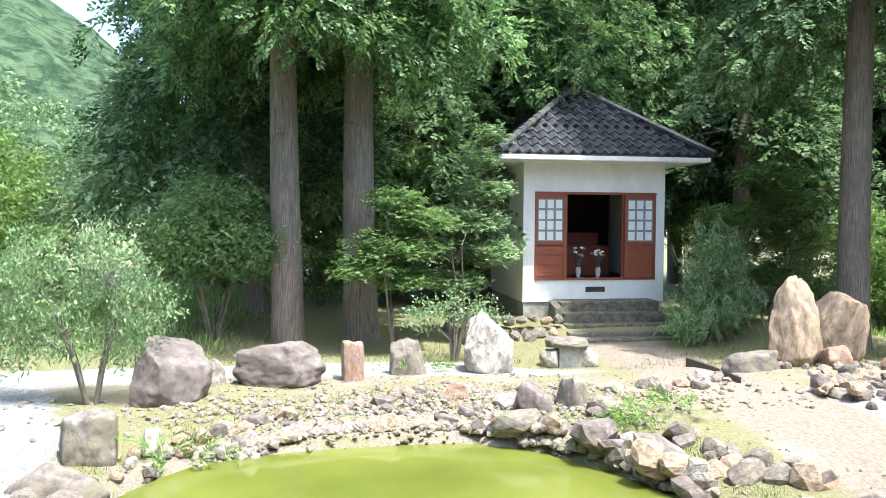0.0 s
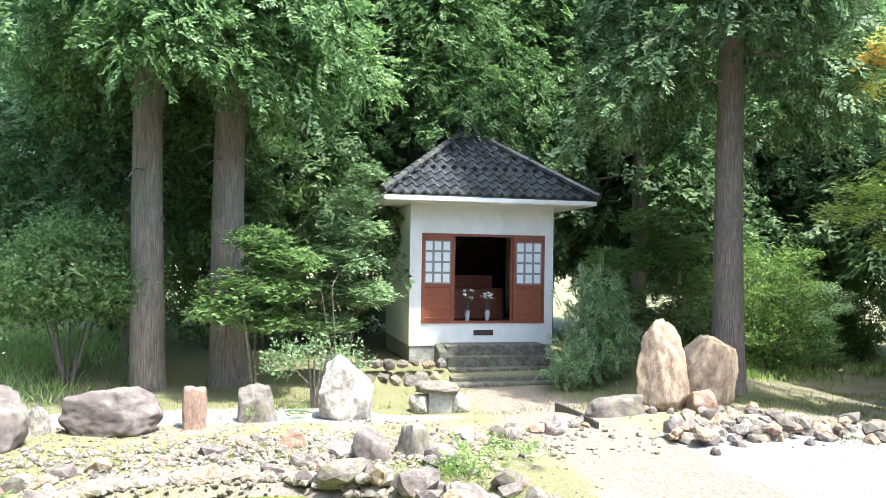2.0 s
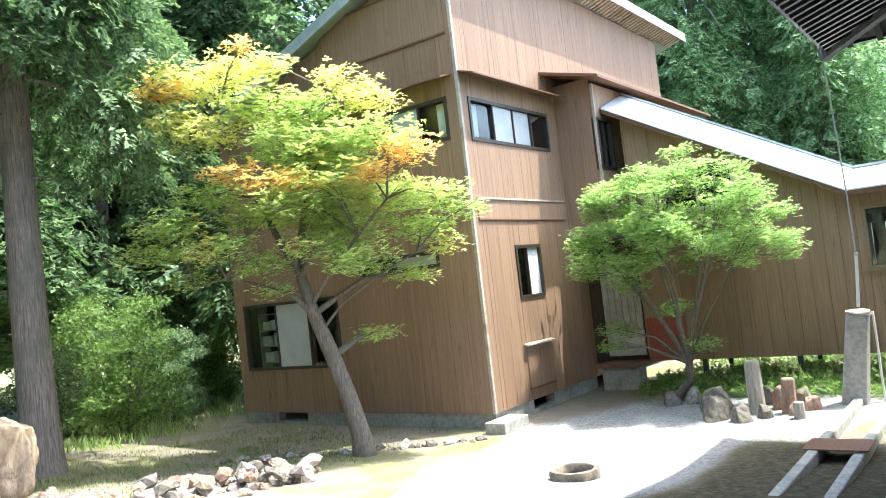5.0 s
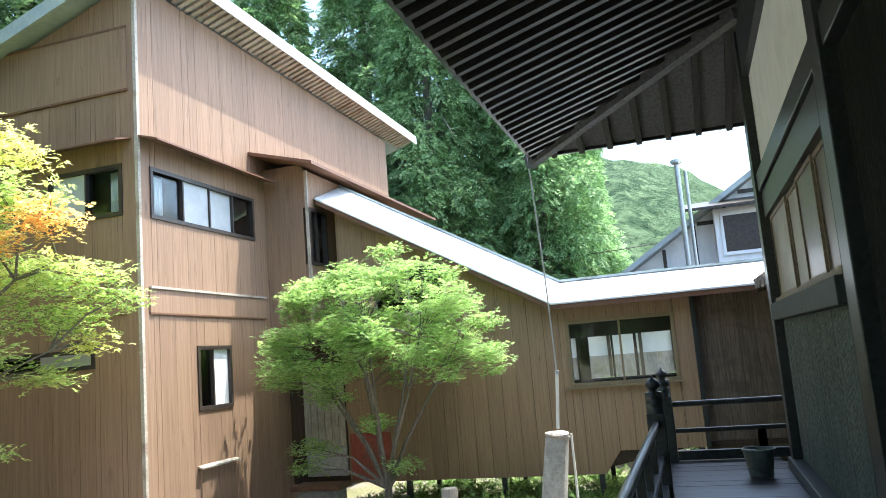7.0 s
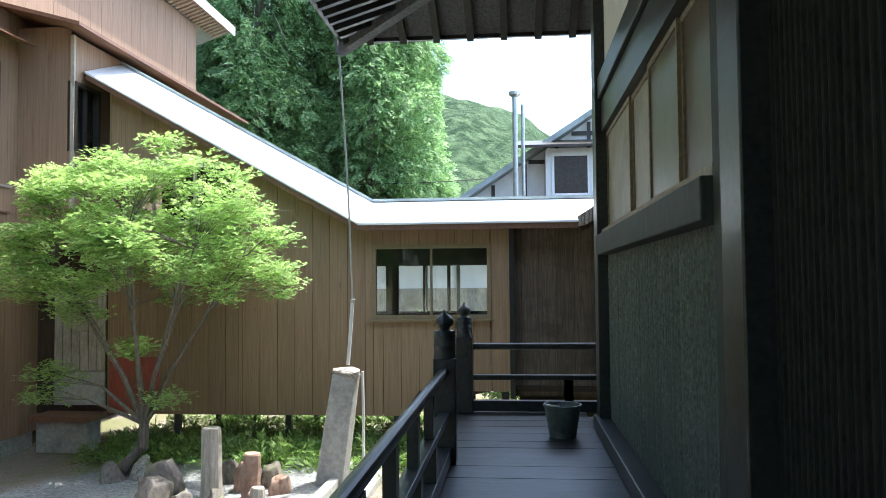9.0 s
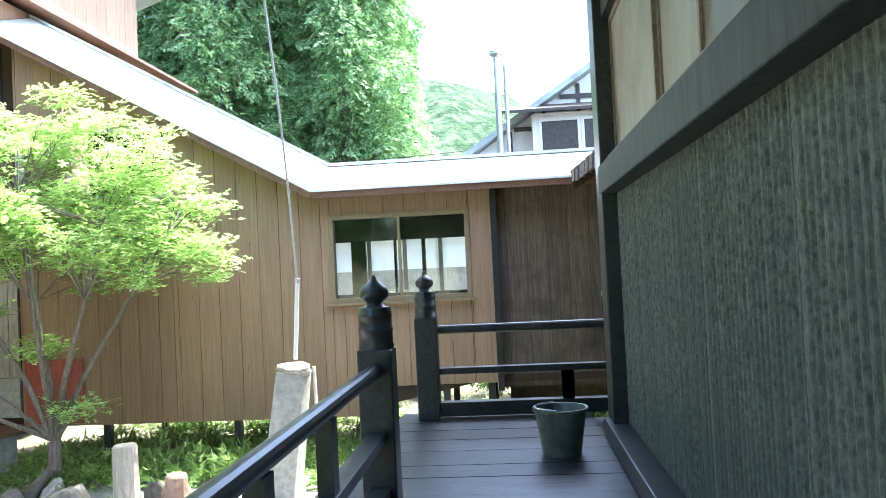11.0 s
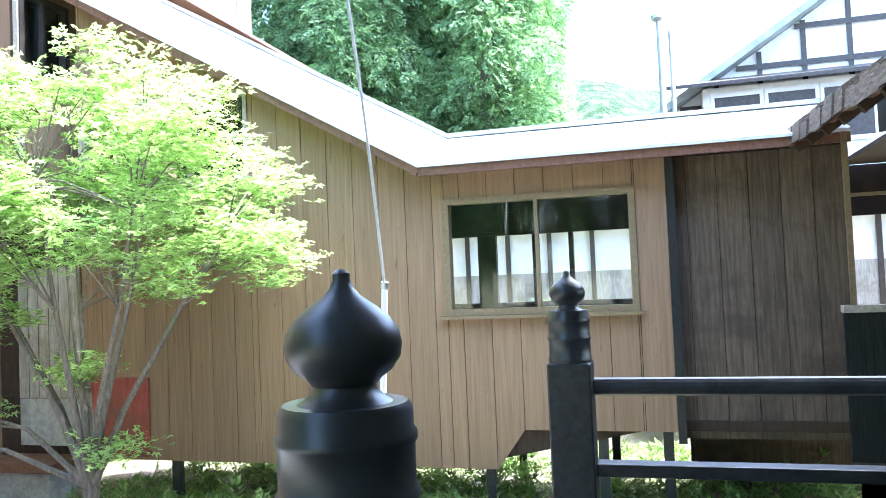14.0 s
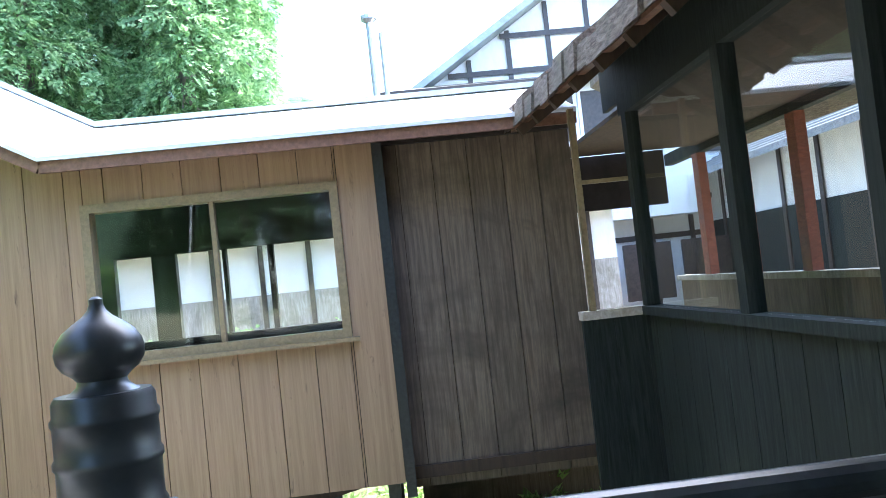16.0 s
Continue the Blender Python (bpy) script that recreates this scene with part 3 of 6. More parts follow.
# foundation
fo = Mesh()
for a, c in ((HX + 0.04, 6.6), (7.5, 9.7)):
    fo.box(a, c, HY + 0.02, HY + 0.25, -1.9, HB - 0.001)
fo.box(6.6, 7.5, HY + .02, HY + .25, -1.9, -1.42)
for a, c in ((HY + 0.25, 14.0), (15.0, HN)):
    fo.box(HX + 0.04, HX + 0.25, a, c, -1.9, HB - 0.001)
fo.box(HX + .04, HX + .25, 14.0, 15.0, -1.9, -1.42)
tagged(part("foundation_house", fo, M["concrete"]), "weathered concrete footing of the brown house", "foundation", kind="structure")
tagged(part("step_corner", Mesh().box(4.62, 5.5, 8.2, 8.66, -1.9, -1.3), M["concrete"], bevel=0.02), "low grey concrete block at the house corner", "foundation", kind="structure")
window("window_1", "small dark sliding window half covered by a white pane", "S", HY, 6.52, 7.55, 0.94, 2.05, [(0.46, "glass"), (0.54, "paper")])
window("window_2", "long upper window with white curtains and frosted panes", "S", HY, 5.36, 8.6, 4.25, 5.11, [(0.27, "glass"), (0.26, "pane_grey"), (0.25, "pane_grey"), (0.22, "glass")])
window("window_3", "upper corner window with a drawn white curtain", "W", HX, 9.0, 10.5, 4.3, 5.15, [(0.5, "glass"), (0.5, "pane_grey")])
window("window_4", "long narrow frosted window", "W", HX, 9.62, 11.8, 1.8, 2.1, [(0.55, "pane_grey"), (0.45, "glass")])
window("window_5", "wide window with storage shelves behind it", "W", HX, 12.62, 15.85, -0.16, 1.42, [(0.3, "glass"), (0.36, "pane_grey"), (0.34, "glass")])
def curtain(u0, u1, kind, at, z0, z1, n=9):
    vs, fs = [], []
    for i in range(n * 4 + 1):
        u = u0 + (u1 - u0) * i / (n * 4)
        d = -0.2 + 0.03 * math.sin(i * math.pi / 2)
        vs += [to_wall(kind, at, u, z0, d), to_wall(kind, at, u, z1, d)]
    fs = [(2 * i, 2 * i + 2, 2 * i + 3, 2 * i + 1) for i in range(n * 4)]
    c = part("curtain", Mesh().add(vs, fs), M["curtain"], smooth=True)
    s = c.modifiers.new("thick", "SOLIDIFY")
    s.thickness = 0.006
    return tagged(c, "white curtain gathered at the side of a window", "curtain")
curtain(5.45, 5.95, "S", HY, 4.3, 5.05)
curtain(9.1, 9.4, "W", HX, 4.34, 5.1)
# shelves behind the wide window
sh = thing("storage_shelf", "wooden storage shelf filled with boxes behind the window", "shelf", at=(HX + 0.45, 14.9, HB + 0.12))
for z in (1.05, 1.45, 1.85, 2.25):
    part("shelf_board", Mesh().box(-0.15, 0.15, -0.85, 0.85, z, z + 0.03), M["wood_grey"], sh)
for y in (-0.85, 0.0, 0.82):
    part("upright", Mesh().box(-0.15, 0.15, y, y + 0.03, 0, 2.6), M["wood_grey"], sh)
rb = random.Random(4)
for z in (1.08, 1.48, 1.88):
    for y in (-0.78, -0.38, 0.08, 0.45):
        h, w = rb.uniform(0.2, 0.33), rb.uniform(0.25, 0.35)
        bx = part("carton", Mesh().box(HX + 0.34, HX + 0.56, 14.9 + y, 14.9 + y + w, HB + 0.121 + z, HB + 0.121 + z + h), M[rb.choice(["wood_grey", "curtain", "pane_grey", "rock_orange"])], bevel=0.01)
        tagged(bx, "small storage carton standing on the shelf", "box", "cartons on the shelf")

# bay that juts out over the entry
bay = thing("bay", "brown boarded upper bay jutting out of the house", "bay", kind="structure")
BX, BY, BE = 9.1, 7.65, 13.6
for a, c in zip(np.arange(BX, BE, 0.42), np.arange(BX, BE, 0.42) + 0.414):
    if 9.12 < a + 0.2 < 9.9:
        part("plank", Mesh().box(a, c, BY, BY + 0.1, 2.1, 3.68), M["board"], bay)
        part("plank", Mesh().box(a, c, BY, BY + 0.1, 4.9, 5.7), M["board"], bay)
    else:
        part("plank", Mesh().box(a, c, BY, BY + 0.1, 2.1, 5.7), M["board"], bay)
for a, c in ((7.755, 8.1), (8.104, 8.38), (8.384, 8.663)):
    part("plank", Mesh().box(BX, BX + 0.1, a, c, 2.1, 5.85), M["board"], bay)
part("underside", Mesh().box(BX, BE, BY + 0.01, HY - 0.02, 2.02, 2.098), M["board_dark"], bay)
part("corner_board", Mesh().box(BX - 0.02, BX + 0.04, BY - 0.02, BY + 0.04, 2.0, 5.7), M["trim_pale"], bay)
part("bay_roof", Mesh().hexa([(8.5, 7.2, 5.66), (HE, 7.2, 5.66), (HE, HY - .018, 6.06), (8.5, HY - .018, 6.06)], [(8.5, 7.2, 5.72), (HE, 7.2, 5.72), (HE, HY - .018, 6.13), (8.5, HY - .018, 6.13)]), M["trim"], bay)
window("window_6", "narrow dark window of the upper bay", "S", BY, 9.13, 9.9, 3.69, 4.88, [(0.5, "glass"), (0.5, "glass")])
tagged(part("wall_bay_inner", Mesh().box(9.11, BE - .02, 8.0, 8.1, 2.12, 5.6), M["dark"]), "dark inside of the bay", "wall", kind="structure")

# ---- the low brown wing and its metal roof ----
WX = 9.72
eave_z = lambda y: 2.34 + max(0.0, y - 2.72) * 0.565
clad_wall("wall_wing", "brown upright board wall of the raised passage wing", "W", WX, 0.2, 7.32, lambda y: -0.48 if y < 2.059 else -0.9, eave_z, [(0.53, 2.54, 0.76, 2.0), (4.93, 7.28, 2.47, 3.48)], 0.31, "board_wing")
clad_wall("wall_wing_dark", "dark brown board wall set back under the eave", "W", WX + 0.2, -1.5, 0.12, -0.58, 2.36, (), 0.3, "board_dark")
tagged(part("post_wing", Mesh().box(WX - 0.02, WX + 0.36, 0.118, 0.199, -0.6, 2.3), M["black_wood"]), "dark corner post of the passage wing", "post", kind="structure")
window("window_7", "wide two-pane sliding window with an olive frame", "W", WX, 0.53, 2.54, 0.76, 2.0, [(0.5, "glass"), (0.5, "glass")], "frame", 0.1, 0.05, "frame")
window("window_8", "upper window of the wing with pale narrow frames", "W", WX, 4.93, 7.28, 2.47, 3.48, [(0.34, "glass"), (0.33, "glass"), (0.33, "glass")], "trim_pale", 0.1, 0.03, "trim_pale")
# far side of the passage, open to the garden behind by its windows
WF = 11.75
far = Mesh()
far.box(WF, WF + 0.1, 0.2, 7.3, -0.5, 0.80)
far.box(WF, WF + 0.1, -3.0, 4.1, 1.70, 2.3)
for y, w in ((0.2, 0.42), (1.38, 0.06), (1.88, 0.04), (2.41, 0.25), (3.05, 1.05)):
    far.box(WF, WF + 0.1, y, y + w, 0.801, 1.699)
far.hexa([(WF, 4.1, .801), (WF + .1, 4.1, .801), (WF + .1, 7.3, .801), (WF, 7.3, .801)], [(WF, 4.1, 3.0), (WF + .1, 4.1, 3.0), (WF + .1, 7.3, 4.8), (WF, 7.3, 4.8)])
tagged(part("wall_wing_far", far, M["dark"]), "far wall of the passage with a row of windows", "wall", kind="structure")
# added panel that stands for the dark gap beneath the wing's floor
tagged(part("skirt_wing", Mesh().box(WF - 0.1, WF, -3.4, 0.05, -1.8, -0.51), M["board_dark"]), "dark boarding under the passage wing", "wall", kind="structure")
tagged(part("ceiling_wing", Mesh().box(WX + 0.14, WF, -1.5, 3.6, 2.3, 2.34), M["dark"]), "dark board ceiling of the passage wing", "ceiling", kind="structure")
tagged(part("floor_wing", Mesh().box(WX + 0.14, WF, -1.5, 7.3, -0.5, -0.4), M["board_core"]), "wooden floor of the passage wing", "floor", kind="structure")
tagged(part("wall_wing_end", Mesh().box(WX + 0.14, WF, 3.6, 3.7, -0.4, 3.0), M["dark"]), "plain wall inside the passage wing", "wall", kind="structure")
wr = thing("wing_roof", "white sheet metal roof of the passage wing, bending upward to the house", "roof", kind="structure")
RX0, RX1, RX2 = 9.36, 10.7, 12.1
prof = [(-1.45, eave_z(0)), (0.6, eave_z(0)), (2.72, eave_z(0)), (5.0, eave_z(5.0)), (7.6, eave_z(7.6))]
for (y0, z0), (y1, z1) in zip(prof, prof[1:]):
    n = max(1, round((y1 - y0) / 0.9))
    for k in range(n):
        ya, yb = y0 + (y1 - y0) * k / n, y0 + (y1 - y0) * (k + 1) / n
        za, zb = z0 + (z1 - z0) * k / n, z0 + (z1 - z0) * (k + 1) / n
        part("metal_sheet", Mesh().hexa([(RX0, ya, za), (RX1, ya, za + 0.5), (RX1, yb, zb + 0.5), (RX0, yb, zb)], [(RX0, ya, za + 0.035), (RX1, ya, za + 0.535), (RX1, yb, zb + 0.535), (RX0, yb, zb + 0.035)]), M["white_metal"], wr)
    part("rear_slope", Mesh().hexa([(RX1, y0, z0 + .5), (RX2, y0, z0), (RX2, y1, z1), (RX1, y1, z1 + .5)], [(RX1, y0, z0 + .535), (RX2, y0, z0 + .035), (RX2, y1, z1 + .035), (RX1, y1, z1 + .535)]), M["grey_metal"], wr)
    part("ridge_cap", Mesh().beam((RX1, y0, z0 + .555), (RX1, y1, z1 + .555), 0.14, 0.05), M["grey_metal"], wr)
    part("eave_board", Mesh().beam((RX0 + .04, y0, z0 - .045), (RX0 + .04, y1, z1 - .045), 0.03, 0.09), M["trim"], wr)
    part("eave_lining", Mesh().hexa([(RX0 + .06, y0, z0 - .03), (WX, y0, z0 - .03), (WX, y1, z1 - .03), (RX0 + .06, y1, z1 - .03)], [(RX0 + .06, y0, z0 - .002), (WX, y0, z0 - .002), (WX, y1, z1 - .002), (RX0 + .06, y1, z1 - .002)]), M["trim"], wr)
for y in (0.25, 0.9, 2.1, 4.0, 6.0):
    for x in (WX + 0.03, WF - 0.1):
        s = part("stilt", Mesh().box(x, x + 0.1, y, y + 0.1, -1.75, -0.49 if y < 2.05 else -0.89), M["black_wood"])
        tagged(s, "short dark wooden stilt under the passage wing", "post", "stilts under the wing", kind="structure")
# entry beside the wing
en = thing("entry_door", "grey slatted wooden entry door beside the wing", "door", kind="structure")
for i in range(6):
    part("slat", Mesh().box(9.7, 9.74, 7.36 + i * 0.16, 7.36 + i * 0.16 + 0.145, -0.15, 1.5), M["wood_grey"], en)
part("lower_panel", Mesh().box(9.7, 9.75, 7.36, 8.3, -0.75, -0.16), M["concrete"], en)
tagged(part("wall_entry", Mesh().box(9.76, 9.9, 7.33, 8.66, -0.9, 2.0), M["board_core"]), "dark wall behind the entry door", "wall", kind="structure")
tagged(part("entry_step", Mesh().box(9.1, 9.7, 7.3, 8.4, -0.95, -0.85), M["trim"], bevel=0.01), "dark red-brown wooden entry landing", "step", kind="structure")
tagged(part("entry_step_block", Mesh().box(9.2, 9.65, 7.4, 8.3, -1.7, -0.951), M["concrete"]), "grey block under the entry landing", "step", kind="structure")
tagged(part("red_board", Mesh().box(WX - 0.06, WX - 0.02, 6.35, 7.25, -0.85, 0.1), M["red_board"]), "faded red board leaning on the brown wall", "board")

# low white outbuilding behind the wing
ob_ = thing("outbuilding", "low white outbuilding with dark posts seen through the wing", "building", at=(19.0, 1.5, 0))
part("wall", Mesh().box(0, 3, -6, 5.5, 1.2, 2.3), M["plaster"], ob_)
part("base_wall", Mesh().box(-0.02, 3, -6, 5.5, -1.9, 1.199), M["wood_grey"], ob_)
part("roof", Mesh().hexa([(-0.7, -6.4, 2.3), (3.6, -6.4, 2.9), (3.6, 5.9, 2.9), (-0.7, 5.9, 2.3)], [(-0.7, -6.4, 2.4), (3.6, -6.4, 3.0), (3.6, 5.9, 3.0), (-0.7, 5.9, 2.4)]), M["bronze"], ob_)
for y in np.arange(-5.5, 5.4, 0.95):
    part("post", Mesh().box(-0.08, -0.021, y, y + 0.1, -1.9, 2.29), M["bronze"], ob_)

# ---- temple: wall, veranda, eaves ----
TW, TE, X0 = -0.72, 3.92, -18.0
tw = thing("wall_temple", "black-stained temple wall with ribbed boards, pale panes and plaster", "wall", kind="structure")
def tbox(name, x0, x1, z0, z1, mat, d0=0.0, d1=0.1, label=""):
    return part(name, Mesh().box(x0, x1, TW - d1, TW - d0 if d0 > 0 else TW - d0, z0, z1), M[mat], tw, label)
posts = [3.78, -0.72, -3.4, -5.85, -8.6, -11.35, -14.1, -16.85]
for x in posts:
    part("post", Mesh().box(x - 0.13, x + 0.14 if x > 3 else x + 0.13, TW - 0.16, TW + 0.075, -0.02, 4.9), M["black_wood"], tw, bevel=0.008)
part("ground_sill", Mesh().box(X0, 3.9, TW - 0.1, TW + 0.11, 0.0, 0.13), M["black_wood"], tw, bevel=0.01)
for a, c in zip(posts[1:], posts):
    a, c = a + 0.132, c - 0.132
    part("tie_beam", Mesh().box(a, c, TW - 0.1, TW + 0.05, 3.02, 3.22), M["black_wood"], tw, bevel=0.008)
    part("plaster_panel", Mesh().box(a, c, TW - 0.12, TW - 0.02, 3.221, 4.35), M["plaster"], tw, "white plaster panel")
    part("upper_beam", Mesh().box(a, c, TW - 0.12, TW + 0.05, 4.351, 4.9), M["black_wood"], tw)
    part("backing", Mesh().box(a, c, TW - 0.16, TW - 0.121, 0.131, 3.0), M["dark"], tw)
    if c > 0:
        if a < -0.3:
            part("stile", Mesh().box(a + 0.002, -0.31, TW - 0.1, TW + 0.03, 0.131, 3.0), M["grey_wood"], tw, "greenish grey weathered upright", bevel=0.006)
        a, c = -0.308, 3.648
        part("mid_rail", Mesh().box(a, c + 0.1, TW - 0.1, TW + 0.08, 1.60, 1.78), M["grey_wood"], tw, bevel=0.008)
        part("window_sill", Mesh().box(a, c, TW - 0.1, TW + 0.03, 1.781, 1.83), M["sash"], tw, "pale worn sill")
        part("window_head", Mesh().box(a, c, TW - 0.1, TW + 0.02, 2.72, 3.0), M["black_wood"], tw)
        edges = (a, 0.57, 1.45, 2.25, c)
        for k, (u0, u1) in enumerate(zip(edges, edges[1:])):
            off = 0.0 if k % 2 else -0.02
            y0, y1 = TW - 0.06 + off, TW - 0.025 + off
            sash = part("sash", Mesh().box(u0 + .002, u0 + 0.03, y0, y1, 1.832, 2.718).box(u1 - 0.03, u1 - .002, y0, y1, 1.832, 2.718).box(u0 + .031, u1 - .031, y0, y1, 1.832, 1.87).box(u0 + .031, u1 - .031, y0, y1, 2.68, 2.718), M["sash"], tw, "pale sash frame")
            part("pane", Mesh().box(u0 + 0.031, u1 - 0.031, y0 + 0.012, y1 - 0.012, 1.871, 2.679), M["amber"] if k < 2 else M["amber_pale"], sash, "amber-brown pane" if k < 2 else "dull beige pane")
        top, step, wood = 1.60, 0.94, "grey_rib"
    else:
        top, step, wood = 3.0, 0.9, "dark_rib"
    k = a
    while k < c - 0.05:
        e = min(k + step, c)
        pn = part("board_panel", Mesh().box(k + 0.003, e - 0.003, TW - 0.1, TW - 0.03, 0.131, top - 0.001), M[wood], tw)
        u = k + 0.02
        rib = Mesh()
        while u < e - 0.03:
            w, d, z0, z1 = 0.022 + 0.006 * random.random(), 0.010 + 0.004 * random.random(), 0.134, top - 0.006
            prof = [(u, TW - 0.0305), (u + w * 0.2, TW - 0.03 + d * 0.75), (u + w * 0.5, TW - 0.03 + d), (u + w * 0.8, TW - 0.03 + d * 0.75), (u + w, TW - 0.0305)]
            one = Mesh() if wood == "grey_rib" else rib
            n = len(prof)
            one.add([(x, y, z) for z in (z0, z1) for x, y in prof], [(i + 1, i, i + n, i + n + 1) for i in range(n - 1)] + [tuple(range(n)), tuple(range(2 * n - 1, n - 1, -1))])
            if wood == "grey_rib":
                part("slat", one, M[wood], pn)
            u += 0.047
        if wood == "dark_rib":
            part("ribs", rib, M[wood], pn)
        k = e
tagged(part("wall_temple_rest", Mesh().box(TE - 0.14, TE, -12.0, TW - 0.17, -0.3, 4.9).box(X0, TE, -12.2, -12.001, -.3, 4.9).box(X0 - .2, X0 - .001, -12, TW, -.3, 4.9), M["dark_rib"]), "dark outer walls of the temple", "wall", kind="structure")
# veranda floor of cross planks
vf = thing("veranda_floor", "black-stained veranda floor of cross-laid planks", "floor", kind="structure")
part("rim_beam", Mesh().box(X0, 4.93, 0.78, 0.90, -0.16, -0.012), M["black_wood"], vf, bevel=0.01)
part("joist", Mesh().box(X0, 4.8, TW, TW + 0.12, -0.16, -0.052), M["black_wood"], vf)
part("joist", Mesh().box(X0, 4.8, 0.0, 0.12, -0.16, -0.052), M["black_wood"], vf)
x = X0
while x < 4.9:
    w = random.uniform(0.26, 0.36)
    e = min(x + w, 4.95)
    part("plank", Mesh().box(x + 0.004, e - 0.004, TW + 0.11, 0.88, -0.05, random.uniform(-0.003, 0.002)), M["floor_wood"], vf)
    x = e
for x in np.arange(-16, 5, 2.6):
    s = part("veranda_support", Mesh().box(x - 0.07, x + 0.07, 0.7, 0.84, -1.8, -0.161), M["black_wood"])
    tagged(s, "dark square post under the veranda", "post", "posts under the veranda", kind="structure")
tagged(part("skirt_veranda", Mesh().box(X0, 4.8, -0.1, 0.0, -1.8, -0.17), M["dark"]), "dark boarding under the veranda", "wall", kind="structure")
# eaves: underside boards, rafters, hip
EY, EX, EZ = 2.25, 6.12, 4.36
sl = 0.30
ev = thing("temple_eaves", "dark timber eaves with close-set black rafters", "eaves", kind="structure")
zin = EZ + sl * (EY - TW)
slx = (zin - EZ) / (EX - TE)
part("eave_boards", Mesh().hexa([(X0, EY, EZ + .1), (EX, EY, EZ + .1), (TE, TW, zin + .1), (X0, TW, zin + .1)], [(X0, EY, EZ + .14), (EX, EY, EZ + .14), (TE, TW, zin + .14), (X0, TW, zin + .14)]), M["rafter"], ev)
part("eave_boards", Mesh().hexa([(EX, EY, EZ + .1), (EX, -13, EZ + .1), (TE, -13, zin + .1), (TE, TW, zin + .1)], [(EX, EY, EZ + .14), (EX, -13, EZ + .14), (TE, -13, zin + .14), (TE, TW, zin + .14)]), M["eave_grey"], ev, "greyed eave boards")
for i, x in enumerate(np.arange(-12.5, EX - 0.1, 0.25)):
    y_in = TW if x <= TE else TW + (EY - TW) * (x - TE) / (EX - TE)
    if EY - y_in > 0.15:
        part("rafter", Mesh().beam((x, EY - 0.03, EZ + 0.05), (x, y_in, EZ + 0.05 + sl * (EY - y_in)), 0.075, 0.095), M["rafter"], ev)
for y in np.arange(-4.0, EY - 0.2, 0.42):
    x_in = TE if y <= TW else TE + (EX - TE) * (y - TW) / (EY - TW)
    part("rafter", Mesh().beam((EX - 0.03, y, EZ + 0.05), (x_in, y, EZ + 0.05 + slx * (EX - x_in)), 0.085, 0.095), M["rafter"], ev)
part("hip_rafter", Mesh().beam((EX + 0.06, EY + 0.06, EZ + 0.02), (TE, TW, zin - 0.02), 0.14, 0.2), M["eave_grey"], ev, "greyed hip rafter")
part("eave_edge", Mesh().box(X0, EX, EY - 0.02, EY + 0.03, EZ + 0.06, EZ + 0.2), M["rafter"], ev)
part("eave_edge", Mesh().box(EX - 0.02, EX + 0.03, -13, EY - .021, EZ + 0.06, EZ + 0.2), M["rafter"], ev)
rz = EZ + 0.201
part("roof_slab", Mesh().add([(X0, EY + .03, rz), (EX + .03, EY + .03, rz), (EX + .03, -13, rz), (X0, -13, rz), (X0, -5.4, 9.5), (0.5, -5.4, 9.5)], [(0, 1, 5, 4), (1, 2, 5), (2, 3, 4, 5), (3, 0, 4)]), M["tile"], ev)

# ---- railing ----
def railing_post(x, y):
    e = thing("railing_post", "black lacquered railing post with an onion-shaped cap", "post", "onion-capped railing posts", at=(x, y, 0))
    part("shaft", Mesh().box(-0.085, 0.085, -0.085, 0.085, 0, 0.79), M["black_wood"], e, bevel=0.008)
    drum = [(0.07, 0.785), (0.086, 0.79), (0.088, 0.805), (0.083, 0.815), (0.083, 0.875), (0.087, 0.88), (0.087, 0.89), (0.083, 0.895), (0.083, 0.945), (0.086, 0.95), (0.086, 0.958), (0.082, 0.963), (0.082, 0.985), (0.076, 0.995)]
    part("drum", Mesh().lathe(drum, sides=28), M["black"], e, smooth=True)
    cap = [(0.06, 0.994), (0.05, 1.0), (0.041, 1.008), (0.039, 1.016), (0.046, 1.024), (0.06, 1.034), (0.069, 1.048), (0.0715, 1.064), (0.068, 1.08), (0.057, 1.097), (0.040, 1.111), (0.024, 1.122), (0.015, 1.132), (0.011, 1.142), (0.011, 1.15), (0.005, 1.155)]
    part("onion_cap", Mesh().lathe(cap, sides=32), M["black"], e, smooth=True)
    return e


railing_post(2.44, 0.64)
railing_post(4.7, 0.64)


def rail_run(name, a, b):
    """A railing between two posts: round top rail, flat middle and bottom rails, struts."""
    e = thing(name, "black wooden veranda railing with a round top rail", "railing")
    a, b = Vector(a), Vector(b)
    d = b - a
    n = max(2, round(d.length / 0.95) + 1)
    part("top_rail", Mesh().rod([a + Vector((0, 0, 0.69)), b + Vector((0, 0, 0.69))], 0.036, 14), M["black"], e, smooth=False)
    part("middle_rail", Mesh().beam(a + Vector((0, 0, 0.37)), b + Vector((0, 0, 0.37)), 0.085, 0.05), M["black_wood"], e, bevel=0.004)
    part("bottom_rail", Mesh().beam(a + Vector((0, 0, 0.075)), b + Vector((0, 0, 0.075)), 0.1, 0.11), M["black_wood"], e, bevel=0.004)
    for i in range(1, n):
        p = a + d * ((i - 0.35) / n if n > 3 else 0.6)
        part("strut", Mesh().box(p.x - 0.045, p.x + 0.045, p.y - 0.045, p.y + 0.045, 0.131, 0.344), M["black_wood"], e)
        if n > 3:
            part("saddle", Mesh().box(p.x - 0.04, p.x + 0.04, p.y - 0.03, p.y + 0.03, 0.396, 0.66), M["black_wood"], e)
    return e


